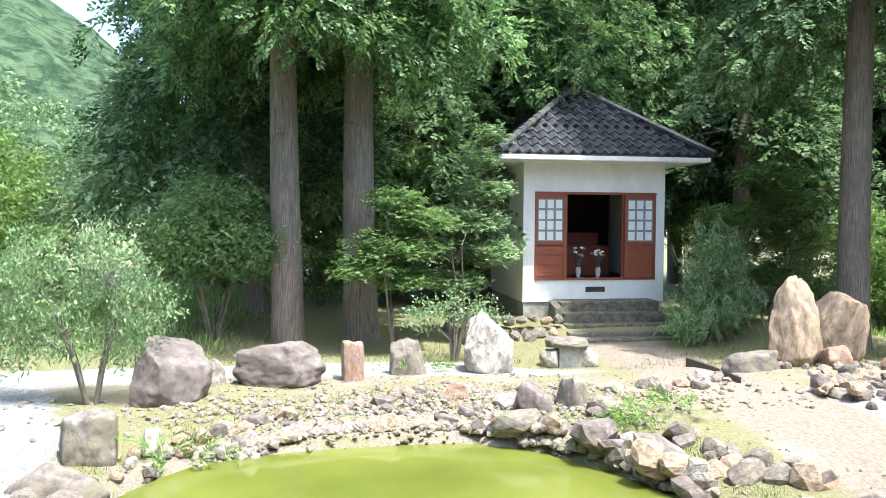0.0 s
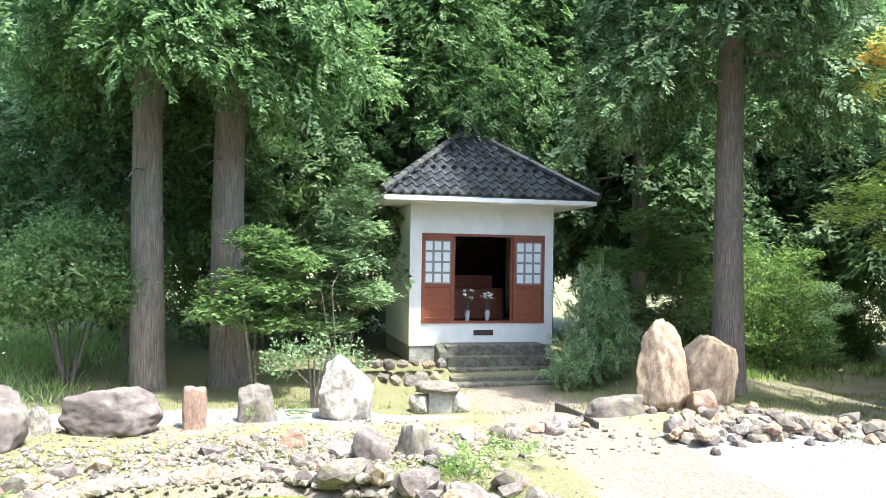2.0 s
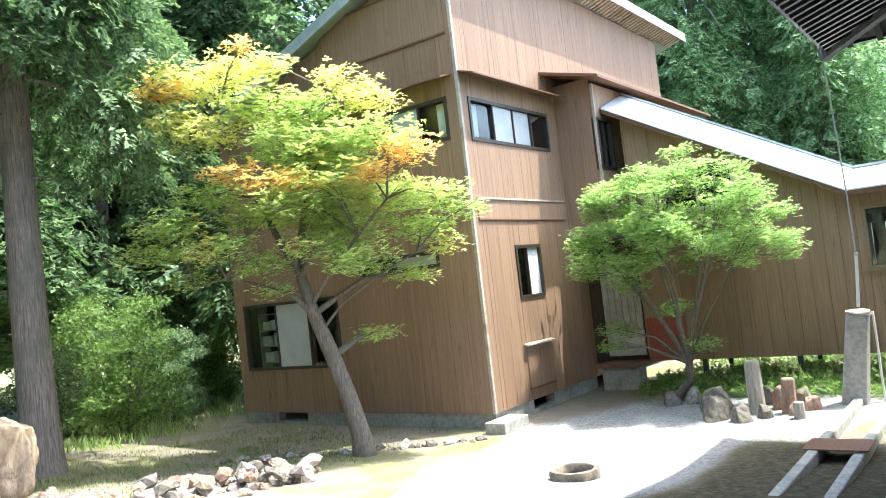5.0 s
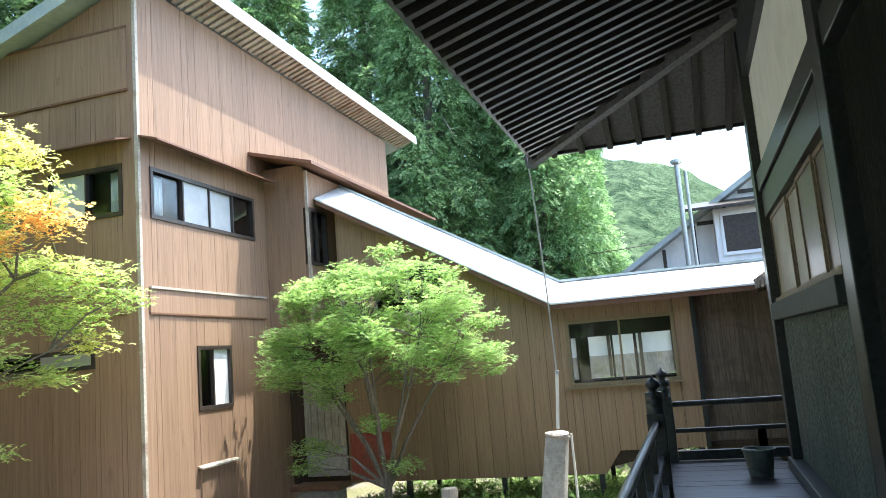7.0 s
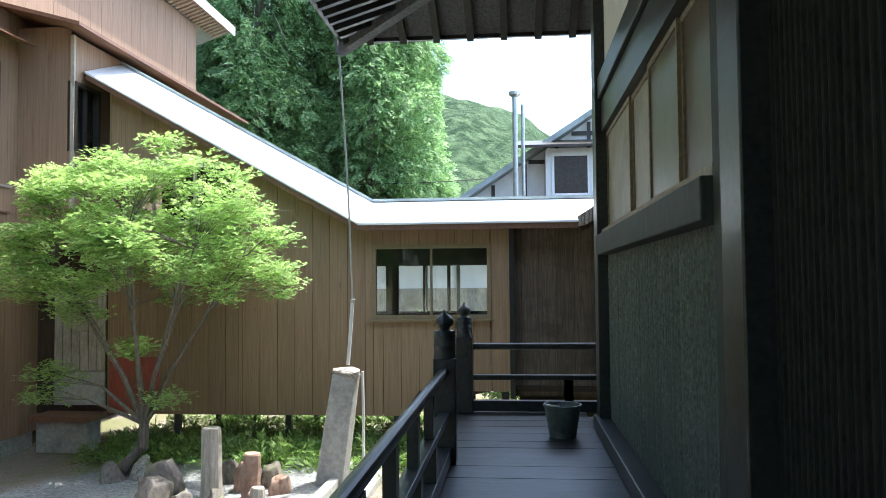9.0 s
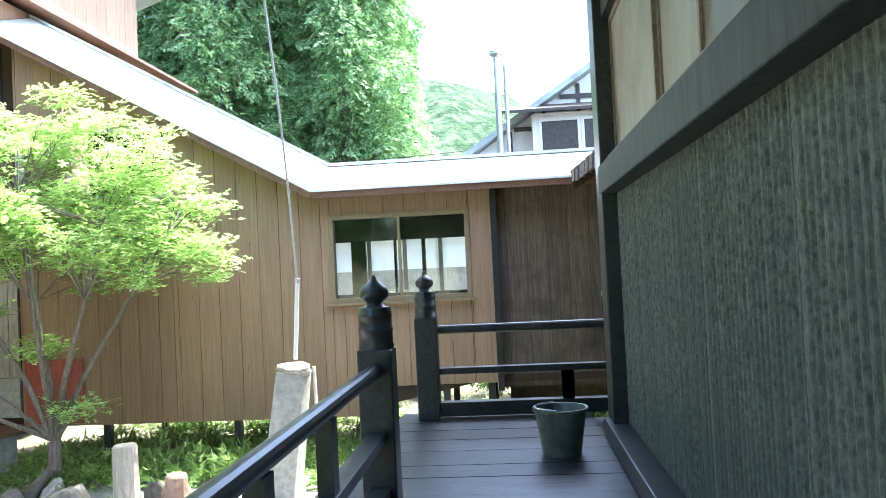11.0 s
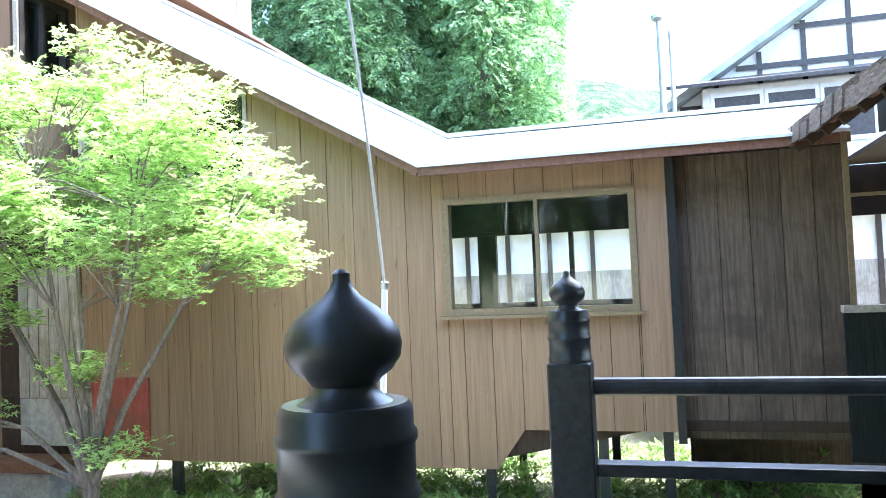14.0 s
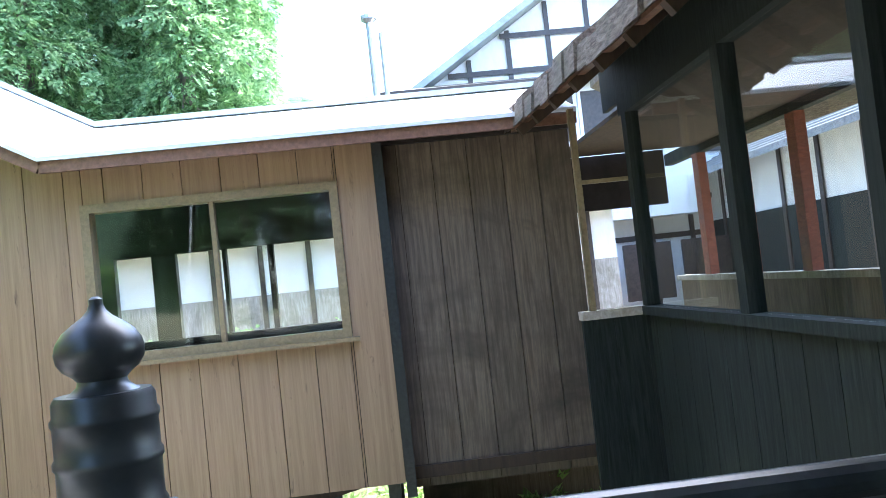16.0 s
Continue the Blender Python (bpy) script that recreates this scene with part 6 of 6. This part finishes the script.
shrub("sparse twiggy shrub among the garden stones", -9.5, 13.6, [(0, 0, 1.0, 0.8, 0.5, 0.3), (0.5, 0.2, 0.8, 0.5, 0.4, 0.25), (-0.6, 0, 0.75, 0.4, 0.4, 0.2)], "leaf_pale", 400, 0.2, 0.4, 9, 15, h=0.7)
shrub("feathery green shrub beside the shrine steps", -3.0, 16.3, [(0, 0, 1.4, 0.75, 0.6, 0.7), (0.1, 0, 2.1, 0.55, 0.5, 0.5), (-0.4, -0.3, 0.7, 0.7, 0.6, 0.5), (0.4, 0, 0.8, 0.7, 0.6, 0.5), (-1.0, -0.6, 0.45, 0.5, 0.5, 0.35)], "leaf_pale", 620, 0.26, 0.8, 9, 16, SPRAYS, h=0.9)
shrub("dark young maple in the shade of the grove", -0.9, 17.6, [(-0.8, 0, 2.6, 0.9, 0.8, 0.3), (0.5, 0, 3.0, 0.9, 0.8, 0.3), (0, 0, 3.6, 0.8, 0.7, 0.3), (-1.0, 0, 1.7, 0.8, 0.7, 0.3), (0.8, 0, 2.0, 0.8, 0.7, 0.3), (0, 0, 1.2, 0.8, 0.7, 0.25)], "leaf_dark", 1000, 0.4, 0.2, 3, 17, MAPLES, "maple_tree", 1.8)
und = [(-19.3, 17.3, "leaf"), (-21.0, 16.0, "leaf_pale"), (-20.5, 19, "leaf"), (-23, 17, "leaf"), (-20, 23, "leaf_pale"), (-24.5, 22, "leaf"), (-27, 19, "leaf_pale"), (-24, 27, "leaf"),
       (1.0, 24, "leaf"), (3.2, 21, "leaf_pale"), (5.2, 19.5, "leaf_pale"), (4.6, 25, "leaf"), (8.2, 21, "leaf"), (5.9, 21.2, "leaf_pale"), (3.4, 18.9, "leaf"), (6.8, 23, "leaf_pale"), (-7.5, 24, "leaf_dark"), (-10.5, 22, "leaf_dark"), (-3.0, 25, "leaf_dark"), (-11.8, 21.8, "leaf_dark"), (-5.5, 27, "leaf_dark"), (10, 25, "leaf"), (-15, 26, "leaf_dark")]
protos = {}
for i, (x, y, mat) in enumerate(und):
    if mat not in protos:
        protos[mat] = shrub({"leaf": "tall loose bright green bush at the wood's edge", "leaf_pale": "tall pale green bush at the wood's edge", "leaf_dark": "dark undergrowth bush between the cedars"}[mat], x, y,
                            [(1.5 * math.sqrt(((k * 7) % 20) / 20) * math.cos(k * 2.4), 1.4 * math.sqrt(((k * 7) % 20) / 20) * math.sin(k * 2.4), 0.5 + 0.19 * k, 0.75, 0.7, 0.26) for k in range(20)], mat, 330, 0.34, 0.3, 6, 40 + i, h=1.9)
        protos[mat]["group"] = "bushes at the wood's edge"
    else:
        put(protos[mat], x, y, (0.85 + 0.5 * ((i * 37) % 10) / 10) * (0.68 if x > 0 else 1.0), 53 * i)
for i, (x, y, s) in enumerate([(-24.5, 25.0, 1.9), (-28.0, 24.0, 2.2), (-29.0, 31.0, 2.3)]):
    put(protos["leaf" if i % 2 else "leaf_pale"], x, y, s, 71 * i)

for i, (x, y) in enumerate([(14.6, 0.3), (15.0, 1.9), (14.7, 3.6)]):
    put(protos["leaf_dark"], x, y, 0.5, 40 * i)

# spiky pale plant behind the shrine roof
spk = thing("spiky_plant", "tall pale spiky-leaved plant behind the shrine", "plant", at=(-6.5, 22.6, ground_z(-6.5, 22.6)))
part("stem", Mesh().rod([(0, 0, -0.1), (0.05, 0, 2.5), (0.0, 0.05, 5.0)], [0.06, 0.05, 0.03], 7), M["bark_grey"], spk)
rk = np.random.RandomState(5)
q = []
for k in range(130):
    a = rk.uniform(0, 6.28)
    q.append(diamond((rk.normal() * 0.35, rk.normal() * 0.2, rk.uniform(4.2, 5.2)), (math.cos(a) * 0.6, math.sin(a) * 0.6, rk.uniform(0.5, 1.3)), rk.uniform(0.7, 1.3), 0.07, 0.05))
part("leaves", raw_mesh("leaves", np.array(q).reshape(-1, 3), 4), M["leaf_pale"], spk)["kind"] = "stuff"

# grasses, ferns
def tufts(name, label, spots, n, length, mat="grass", seed=0):
    r = np.random.RandomState(seed)
    q = []
    for x, y, rad in spots:
        for k in range(n):
            px, py = x + r.normal() * rad * 0.5, y + r.normal() * rad * 0.5
            z = ground_z(px, py)
            d = np.array([r.normal() * 0.45, r.normal() * 0.45, 1.0])
            q.append(diamond((px, py, z - 0.01), d, length * r.uniform(0.5, 1.2), length * 0.09, 0.12, r.normal(size=3)))
    return tagged(part(name, raw_mesh(name, np.array(q).reshape(-1, 3), 4), M[mat]), label, "grass", kind="stuff")


r8 = random.Random(8)
sp = []
for k in range(70):
    a = r8.uniform(0.1, 3.05)
    f = r8.uniform(1.12, 1.35)
    sp.append((POND[0] + POND[2] * f * math.cos(a), POND[1] + POND[3] * f * math.sin(a), 0.35))
sp += [(r8.uniform(-16, 0), r8.uniform(12.8, 16), 0.5) for k in range(60)] + [(r8.uniform(-3, 5), r8.uniform(9.5, 15.5), 0.5) for k in range(150)]
tufts("garden_grass", "short mossy grass tufts between the stones", sp, 60, 0.09, seed=1)
tufts("meadow_grass", "sunlit tall grass at the garden's edge", [(r8.uniform(-24, -14), r8.uniform(14.5, 26), 1.2) for k in range(170)] + [(r8.uniform(1, 9), r8.uniform(17, 27), 1.2) for k in range(40)], 70, 0.32, "maple_green", seed=2)


def fern_bed(name, label, spots, seed):
    r = np.random.RandomState(seed)
    C = np.array([(x, y, ground_z(x, y) + r.uniform(0.02, 0.16)) for x, y in spots])
    D = np.c_[r.normal(size=(len(C), 2)), r.uniform(0.1, 0.6, len(C))]
    return tagged(part(name, raw_mesh(name, scatter(SPRAYS[1], C, D, r.uniform(0.16, 0.42, len(C)), r), 3), M["leaf"]), label, "fern", kind="stuff")


fern_bed("fern_bed", "low green ferns growing along the foot of the wing", [(r8.gauss(8.95, 0.45), r8.uniform(-0.5, 7.0)) for k in range(1900)] + [(r8.uniform(9.6, 12.8), r8.uniform(-2, 7)) for k in range(1700)], 3)
fern_bed("edge_fern", "small green weeds between the pond stones", [(r8.gauss(x, 0.18), r8.gauss(y, 0.15)) for x, y in ((-13.3, 8.7), (-13.1, 8.9), (-7.9, 9.0), (-8.3, 9.3), (-7.2, 9.5), (-10.2, 12.6)) for k in range(14)], 4)

# ---- hills beyond ----
hv, hf, N, K = [], [], 240, 26
for j in range(K):
    for i in range(N + 1):
        a = math.radians(-75 + 190 * i / N)          # from straight out of the veranda towards the right
        f = j / (K - 1)
        top = 30 + 34 * smooth(-8, -24, math.degrees(a)) + 32 * smooth(30, 80, math.degrees(a)) * (1 - smooth(86, 102, math.degrees(a)))
        top += 5 * noise.noise((a * 4, 0, 0)) + 2.2 * noise.noise((a * 16, 1, 0))
        r = 120 + 130 * f
        z = -3 + top * math.sin(f * math.pi / 2) ** 1.1 + 2.6 * noise.noise((r * 0.12 * math.sin(a), r * 0.12 * math.cos(a), 2))
        hv.append((r * math.sin(a), r * math.cos(a), z))
for j in range(K - 1):
    for i in range(N):
        hf.append((j * (N + 1) + i, j * (N + 1) + i + 1, (j + 1) * (N + 1) + i + 1, (j + 1) * (N + 1) + i))
hill = surface("wooded_hillside", (0.035, 0.07, 0.035), (0.13, 0.19, 0.10), 0.3, (1, 1, 1), 0.95, (0.09, 0.14, 0.075), 0.04, 1.0, 4.0, spec=0.1, lo=0.42, hi=0.6)
tagged(part("backdrop_hill", Mesh().add(hv, hf), hill, smooth=True), "wooded green hills beyond the garden", "hill", kind="structure")

# ---- stones ----
def rock_mesh(seed, sub=2, rough=0.28, cuts=5, box=0.0):
    """A worn stone of unit size: a ball, dented, with flat broken faces."""
    r = np.random.RandomState(seed)
    bm = bmesh.new()
    bmesh.ops.create_icosphere(bm, subdivisions=sub, radius=0.5)
    planes = []
    for _ in range(cuts):
        v = r.normal(size=3)
        planes.append((Vector((v[0], v[1], abs(v[2]) * 0.45)).normalized(), r.uniform(0.27, 0.41)))
    if cuts:
        planes.append((Vector((r.normal() * 0.35, r.normal() * 0.35, 1)).normalized(), r.uniform(0.28, 0.36)))
    off = Vector(r.uniform(0, 50, 3))
    for v in bm.verts:
        p = v.co.copy()
        if box:
            m = max(abs(p.x), abs(p.y), abs(p.z))
            p = p.lerp(p * (0.44 / m), box)
        p *= 1 + rough * noise.noise(p * 2.2 + off)
        for n, d in planes:
            h = p.dot(n) - d
            if h > 0:
                p -= n * h * 0.97
        p *= 1 + 0.34 * rough * noise.noise(p * 6 + off) + 0.22 * rough * noise.noise(p * 15 + off) + (0.10 * rough * noise.noise(p * 34 + off) if sub > 4 else 0)
        v.co = p
    me = bpy.data.meshes.new("stone")
    bm.to_mesh(me)
    bm.free()
    if sub > 2:
        me.shade_smooth()
    return me


def boulder(label, x, y, w, d, h, mat, seed, turn=0.0, box=0.0, cuts=7, sink=0.25, lean=0.0):
    me = rock_mesh(seed, 5 if h > 0.5 else 4, 0.15 if box > 0.5 else 0.2 if h > 0.5 else 0.3, 0 if box > 0.5 else cuts, box)
    me.materials.append(M[mat])
    lo, hi = min(v.co.z for v in me.vertices), max(v.co.z for v in me.vertices)
    xs = max(v.co.x for v in me.vertices) - min(v.co.x for v in me.vertices)
    ob = new("boulder", me)
    s = (h + sink) / (hi - lo)
    ob.matrix_world = pose(x, y, ground_z(x, y) - sink - lo * s, lean, 0, turn) @ Matrix.Diagonal((w / xs, d / xs, s, 1))
    return tagged(ob, label, "rock")


boulder("large grey boulder with pale streaks beside the pond", -14.0, 11.05, 1.15, 0.85, 0.92, "rock_purple", 41, 20, 0.15, 6)
boulder("small pale reddish boulder", -13.5, 11.9, 0.45, 0.4, 0.42, "rock_white", 2)
boulder("broad purple-grey boulder with a sloping top", -12.55, 11.95, 1.4, 0.85, 0.66, "rock_purple", 33, -10, 0.0, 4)
boulder("upright reddish block of stone", -11.36, 12.1, 0.36, 0.3, 0.62, "rock_orange", 4, 5, 0.85, 1, 0.08)
boulder("brown upright garden stone", -10.45, 12.45, 0.62, 0.4, 0.6, "rock", 5, 10, 0.2)
boulder("pale pitted boulder with a rounded top", -9.05, 12.7, 1.1, 0.85, 1.02, "rock_white", 46, 30, 0.1, 4)
boulder("tall orange-brown standing stone", -3.3, 12.7, 1.05, 0.7, 1.66, "rock_brown", 27, 15, 0.0, 6, 0.2)
boulder("rounded brown standing stone behind a taller one", -2.15, 13.25, 1.2, 0.6, 1.36, "rock_brown", 51, -20, 0.1, 3, 0.2)
boulder("square-cut grey garden stone", -14.35, 8.75, 0.6, 0.5, 0.55, "rock", 9, 15, 0.6, 3)
boulder("flat grey stone at the pond's rim", -14.3, 7.75, 1.0, 0.7, 0.32, "rock", 10, 0)
boulder("white rounded stone at the pond's rim", -13.75, 9.05, 0.36, 0.32, 0.32, "rock_white", 11)
boulder("flat pale stone at the water's edge", -13.2, 8.35, 0.55, 0.4, 0.24, "rock_white", 12)
boulder("pale brown stone at the foot of the standing stones", -2.7, 12.45, 0.9, 0.6, 0.42, "rock_orange", 13, 20)
boulder("mossy low stone beside the path", -4.4, 12.2, 1.2, 0.6, 0.35, "rock", 14, 10)
boulder("purple stone on the pond's bank", -9.0, 10.0, 0.55, 0.45, 0.4, "rock_purple", 15)
boulder("reddish stone on the pond's bank", -10.0, 10.6, 0.45, 0.3, 0.26, "rock_orange", 16)
boulder("dark angular stone on the pond's bank", -8.4, 10.1, 0.5, 0.4, 0.42, "rock", 17, 40, 0.3)
boulder("small dark rock by the green maple", 7.6, 6.1, 0.5, 0.4, 0.26, "rock", 18)
boulder("mossy rock under the green maple", 7.85, 5.7, 0.6, 0.45, 0.3, "rock_white", 19)
for k, (x, y, w, h, mat) in enumerate(((6.2, 4.75, 0.6, 0.42, "rock"), (6.45, 4.95, 0.5, 0.4, "rock"), (7.0, 5.0, 0.6, 0.45, "rock"), (7.15, 3.85, 0.4, 0.42, "rock_orange"), (7.35, 3.55, 0.35, 0.36, "rock"), (7.0, 3.3, 0.4, 0.25, "rock_orange"), (6.35, 4.0, 0.35, 0.24, "rock"), (6.6, 3.55, 0.35, 0.2, "rock_orange"), (7.5, 4.2, 0.35, 0.35, "rock"), (6.0, 4.3, 0.4, 0.3, "rock"))):
    boulder("garden rock in the ring round the cut posts", x, y, w, w * 0.8, h, mat, 60 + k, 31 * k)["group"] = "rocks round the cut posts"

# stone table by the steps
tb = thing("stone_table", "small stone slab resting on two rough stones", "table", at=(-7.15, 14.1, ground_z(-7.15, 14.1)))
sl = part("slab", rock_mesh(77, 4, 0.2, 0, 0.5), M["rock"], tb, smooth=True)
sl.matrix_local = pose(-0.05, 0, 0.47, 0, 3, 0) @ Matrix.Diagonal((0.85, 0.62, 0.24, 1))
part("block", Mesh().box(-0.24, 0.24, -0.16, 0.2, -0.05, 0.4), M["concrete"], tb, bevel=0.02)
for x in (-0.36, 0.36):
    me = rock_mesh(70 + int(x * 8), 3)
    o = part("support_stone", me, M["rock_white"], tb)
    o.matrix_local = pose(x, -0.05, 0.17, 0, 0, 40) @ Matrix.Diagonal((0.42, 0.42, 0.56, 1))

# ---- small stones: the pond's edging and dry rows ----
small = []
for k in range(10):
    me = rock_mesh(200 + k, 1 if k < 5 else 2, 0.36, 5)
    small.append(me)
mats = ["rock", "rock_brown", "rock_purple", "rock_purple", "rock_orange", "rock", "rock_white", "rock_brown", "rock_purple", "rock"]
for me, mt in zip(small, mats):
    me.materials.append(M[mt])
rs = random.Random(21)


def stone_row(name, label, places):
    e = thing(name, label, "stones", kind="structure")
    for x, y, w, lift in places:
        o = part("stone", rs.choice(small), None, e)
        s = w * rs.uniform(0.8, 1.2)
        o.matrix_world = pose(x, y, ground_z(x, y) + lift + s * 0.12, rs.uniform(-25, 25), rs.uniform(-25, 25), rs.uniform(0, 360)) @ Matrix.Diagonal((s, s * rs.uniform(0.65, 0.95), s * rs.uniform(0.5, 0.8), 1))
    return e


pl = []
for k in range(300):
    a = rs.uniform(-0.35, 3.45)
    f = rs.uniform(1.0, 1.42 if a < 1.5 else 1.25) if k % 3 else rs.uniform(0.98, 1.06)
    w = rs.choice((0.15, 0.19, 0.24, 0.3, 0.4)) * (1.15 if a < 1.1 else 0.9)
    pl.append((POND[0] + POND[2] * f * math.cos(a), POND[1] + POND[3] * f * math.sin(a), w * (1.2 if a < 1.1 else 1), 0.16 if a < 1.1 and k % 3 == 0 else 0.0))
stone_row("pond_edging", "mixed brown and grey stones piled along the pond's edge", pl)
pl = []
for k in range(200):
    f = rs.random()
    pl.append((-4.6 + 5.6 * f + rs.gauss(0, 0.1), 10.0 + 0.35 * math.sin(f * 5) + rs.gauss(0, 0.32), rs.uniform(0.2, 0.42), rs.choice((0, 0, 0.14))))
for k in range(50):
    pl.append((rs.uniform(-3.9, -1.6), rs.uniform(11.2, 12.5), rs.uniform(0.18, 0.36), 0))
stone_row("dry_stone_row", "low loose row of rough stones edging the gravel", pl)
pl = []
for k in range(46):
    f = k / 45
    pl.append((1.3 + 3.0 * f + rs.gauss(0, 0.06), 12.2 - 3.9 * f + rs.gauss(0, 0.08), rs.uniform(0.14, 0.26), 0))
e = stone_row("white_stone_row", "row of small whitish stones along the house", pl)
for o in e.children:
    o.data = small[6] if rs.random() < 0.6 else small[2]
pl = [(-9.0 + 0.3 * (k // 2) + 0.15 * (k % 2), 16.88 + 0.06 * (k % 2) + rs.gauss(0, 0.02), rs.uniform(0.34, 0.42), 0.2 * (k % 2)) for k in range(18)] + [(x, 11.0 + 0.42 * (x + 6.5) + rs.gauss(0, 0.2), rs.uniform(0.2, 0.4), 0) for x in np.arange(-7.5, -5.2, 0.09)]
stone_row("path_edging", "rough stones lining the path to the shrine", pl)
gr = Mesh()
for k in range(7500):
    x, y = (rs.uniform(-14, 2), rs.uniform(6.5, 12.3)) if k % 2 else (rs.gauss(-9.8, 2.2), rs.gauss(10.3, 0.55))
    if k % 5 == 0:
        a, f = rs.uniform(-0.3, 3.4), rs.uniform(0.985, 1.06)
        x, y = POND[0] + POND[2] * f * math.cos(a), POND[1] + POND[3] * f * math.sin(a)
    if pond_r(x, y) < 0.97 or (x > -6.2 and y < 9.4) or (x > -7.5 and k % 3):
        continue
    s = rs.uniform(0.09, 0.24) if k % 5 == 0 else rs.uniform(0.025, 0.075) if k % 4 else rs.uniform(0.07, 0.15)
    m = pose(x, y, ground_z(x, y) + s * 0.15, rs.uniform(-30, 30), rs.uniform(-30, 30), rs.uniform(0, 360)) @ Matrix.Diagonal((s, s * 0.8, s * 0.6, 1))
    sm = small[k % 5]
    gr.add([m @ v.co for v in sm.vertices], [tuple(p.vertices) for p in sm.polygons])
tagged(part("rubble", gr, M["rubble"]), "scattered small brown and grey rubble", "stones", kind="stuff")

# ---- cut posts, lightning rod pillar, pipe ring, gutter ----
def cut_post(x, y, w, top, mat, label, lean=0.0, seed=0):
    z0 = ground_z(x, y) - 0.15
    h = top - z0
    prof = [(w * 0.98, 0), (w * 0.9, h * 0.3), (w * 0.86, h * 0.7), (w * 0.82, h - 0.02), (w * 0.74, h)]
    o = part("cut_post", Mesh().lathe(prof, sides=9), M[mat], smooth=False)
    o.matrix_world = pose(x, y, z0, 0, lean, seed * 40)
    return tagged(o, label, "post")


cut_post(6.74, 4.2, 0.16, -0.57, "wood_grey", "weathered grey upright log post", 1.5, 1)
cut_post(6.75, 3.68, 0.14, -0.9, "rock_orange", "short cut post with a pale top", -3, 2)
cut_post(6.25, 3.4, 0.11, -1.22, "wood_grey", "low stump of a cut post", 0, 3)
pz = ground_z(7.62, 2.55)
pil = thing("stone_pillar", "leaning square stone pillar with a crumbled cement cap", "pillar", at=pose(7.52, 2.76, pz - 0.1, 8.0, 0, 0))
part("shaft", Mesh().hexa([(-0.21, -0.2, 0), (0.21, -0.2, 0), (0.21, 0.2, 0), (-0.21, 0.2, 0)], [(-0.17, -0.17, 1.66), (0.17, -0.17, 1.66), (0.17, 0.17, 1.66), (-0.17, 0.17, 1.66)]), M["concrete"], pil, bevel=0.025)
me = rock_mesh(301, 3, 0.3, 3, 0.5)
o = part("cap", me, M["rock_white"], pil, "crumbled pale cement cap")
o.matrix_local = pose(0, 0, 1.7) @ Matrix.Diagonal((0.43, 0.43, 0.16, 1))
rodt = thing("lightning_conduit", "white conduit with a grey cable rising to the eave", "cable", at=(0, 0, 0))
part("conduit", Mesh().rod([(7.50, 2.5, 0.2), (7.44, 2.45, 0.65), (7.38, 2.405, 1.115)], 0.027, 10), M["conduit"], rodt)
part("clamp", Mesh().rod([(7.385, 2.41, 1.09), (7.375, 2.40, 1.14)], 0.033, 10), M["steel"], rodt)
cab = [(7.38 + (6.02 - 7.38) * f - 0.05 * math.sin(f * math.pi), 2.405 + (2.3 - 2.405) * f, 1.1 + (4.55 - 1.1) * f - 0.0 * f) for f in np.linspace(0, 1, 14)]
cab = [(x + 0.16 * math.sin(math.pi * i / 13), y, z) for i, (x, y, z) in enumerate(cab)]
part("cable", Mesh().rod(cab, 0.013, 6), M["cable"], rodt)
part("down_lead", Mesh().rod([(7.56, 2.30, 0.1), (7.6, 2.3, -0.5), (7.66, 2.31, -1.0), (7.7, 2.31, -1.6)], 0.02, 6), M["conduit"], rodt)
rg = thing("pipe_ring", "short clay pipe ring lying on the gravel", "pipe", at=(1.85, 5.35, ground_z(1.85, 5.35) - 0.01))
part("ring", Mesh().lathe([(0.30, 0.0), (0.34, 0.01), (0.35, 0.1), (0.33, 0.15), (0.27, 0.155), (0.25, 0.13), (0.25, 0.0)], sides=30), M["clay"], rg, smooth=True)
for y0, h, nm in ((2.05, -1.38, "inner"), (2.6, -1.36, "outer")):
    o = part("gutter_kerb", Mesh().box(-9, 9.0, y0, y0 + 0.14, -1.85, h), M["concrete"], bevel=0.02)
    tagged(o, "mossy concrete kerb of the drip gutter", "kerb", kind="structure")
tagged(part("gutter_cover", Mesh().box(3.5, 4.15, 2.0, 2.8, -1.358, -1.34), M["trim"], bevel=0.004), "rusty dark red cover plate over the gutter", "cover")
for k, (x, y, l) in enumerate(((-5.2, 12.6, 1.0), (-5.3, 11.5, 0.7))):
    o = part("path_board", Mesh().box(-0.03, 0.03, -l / 2, l / 2, -0.1, 0.09), M["black_wood"], bevel=0.008)
    o.matrix_world = pose(x, y, ground_z(x, y), 0, 0, 3 - 5 * k)
    tagged(o, "dark old board set on edge along the path", "board", "boards edging the path")
# overhead wire
wire = [(26.0, 12.0 - 14.0 * f, 5.2 - 0.0 * f + 1.6 * (f - 0.5) ** 2) for f in np.linspace(0, 1, 16)]
tagged(part("overhead_wire", Mesh().rod(wire, 0.02, 5), M["bronze"]), "thin dark overhead wire behind the wing", "wire")
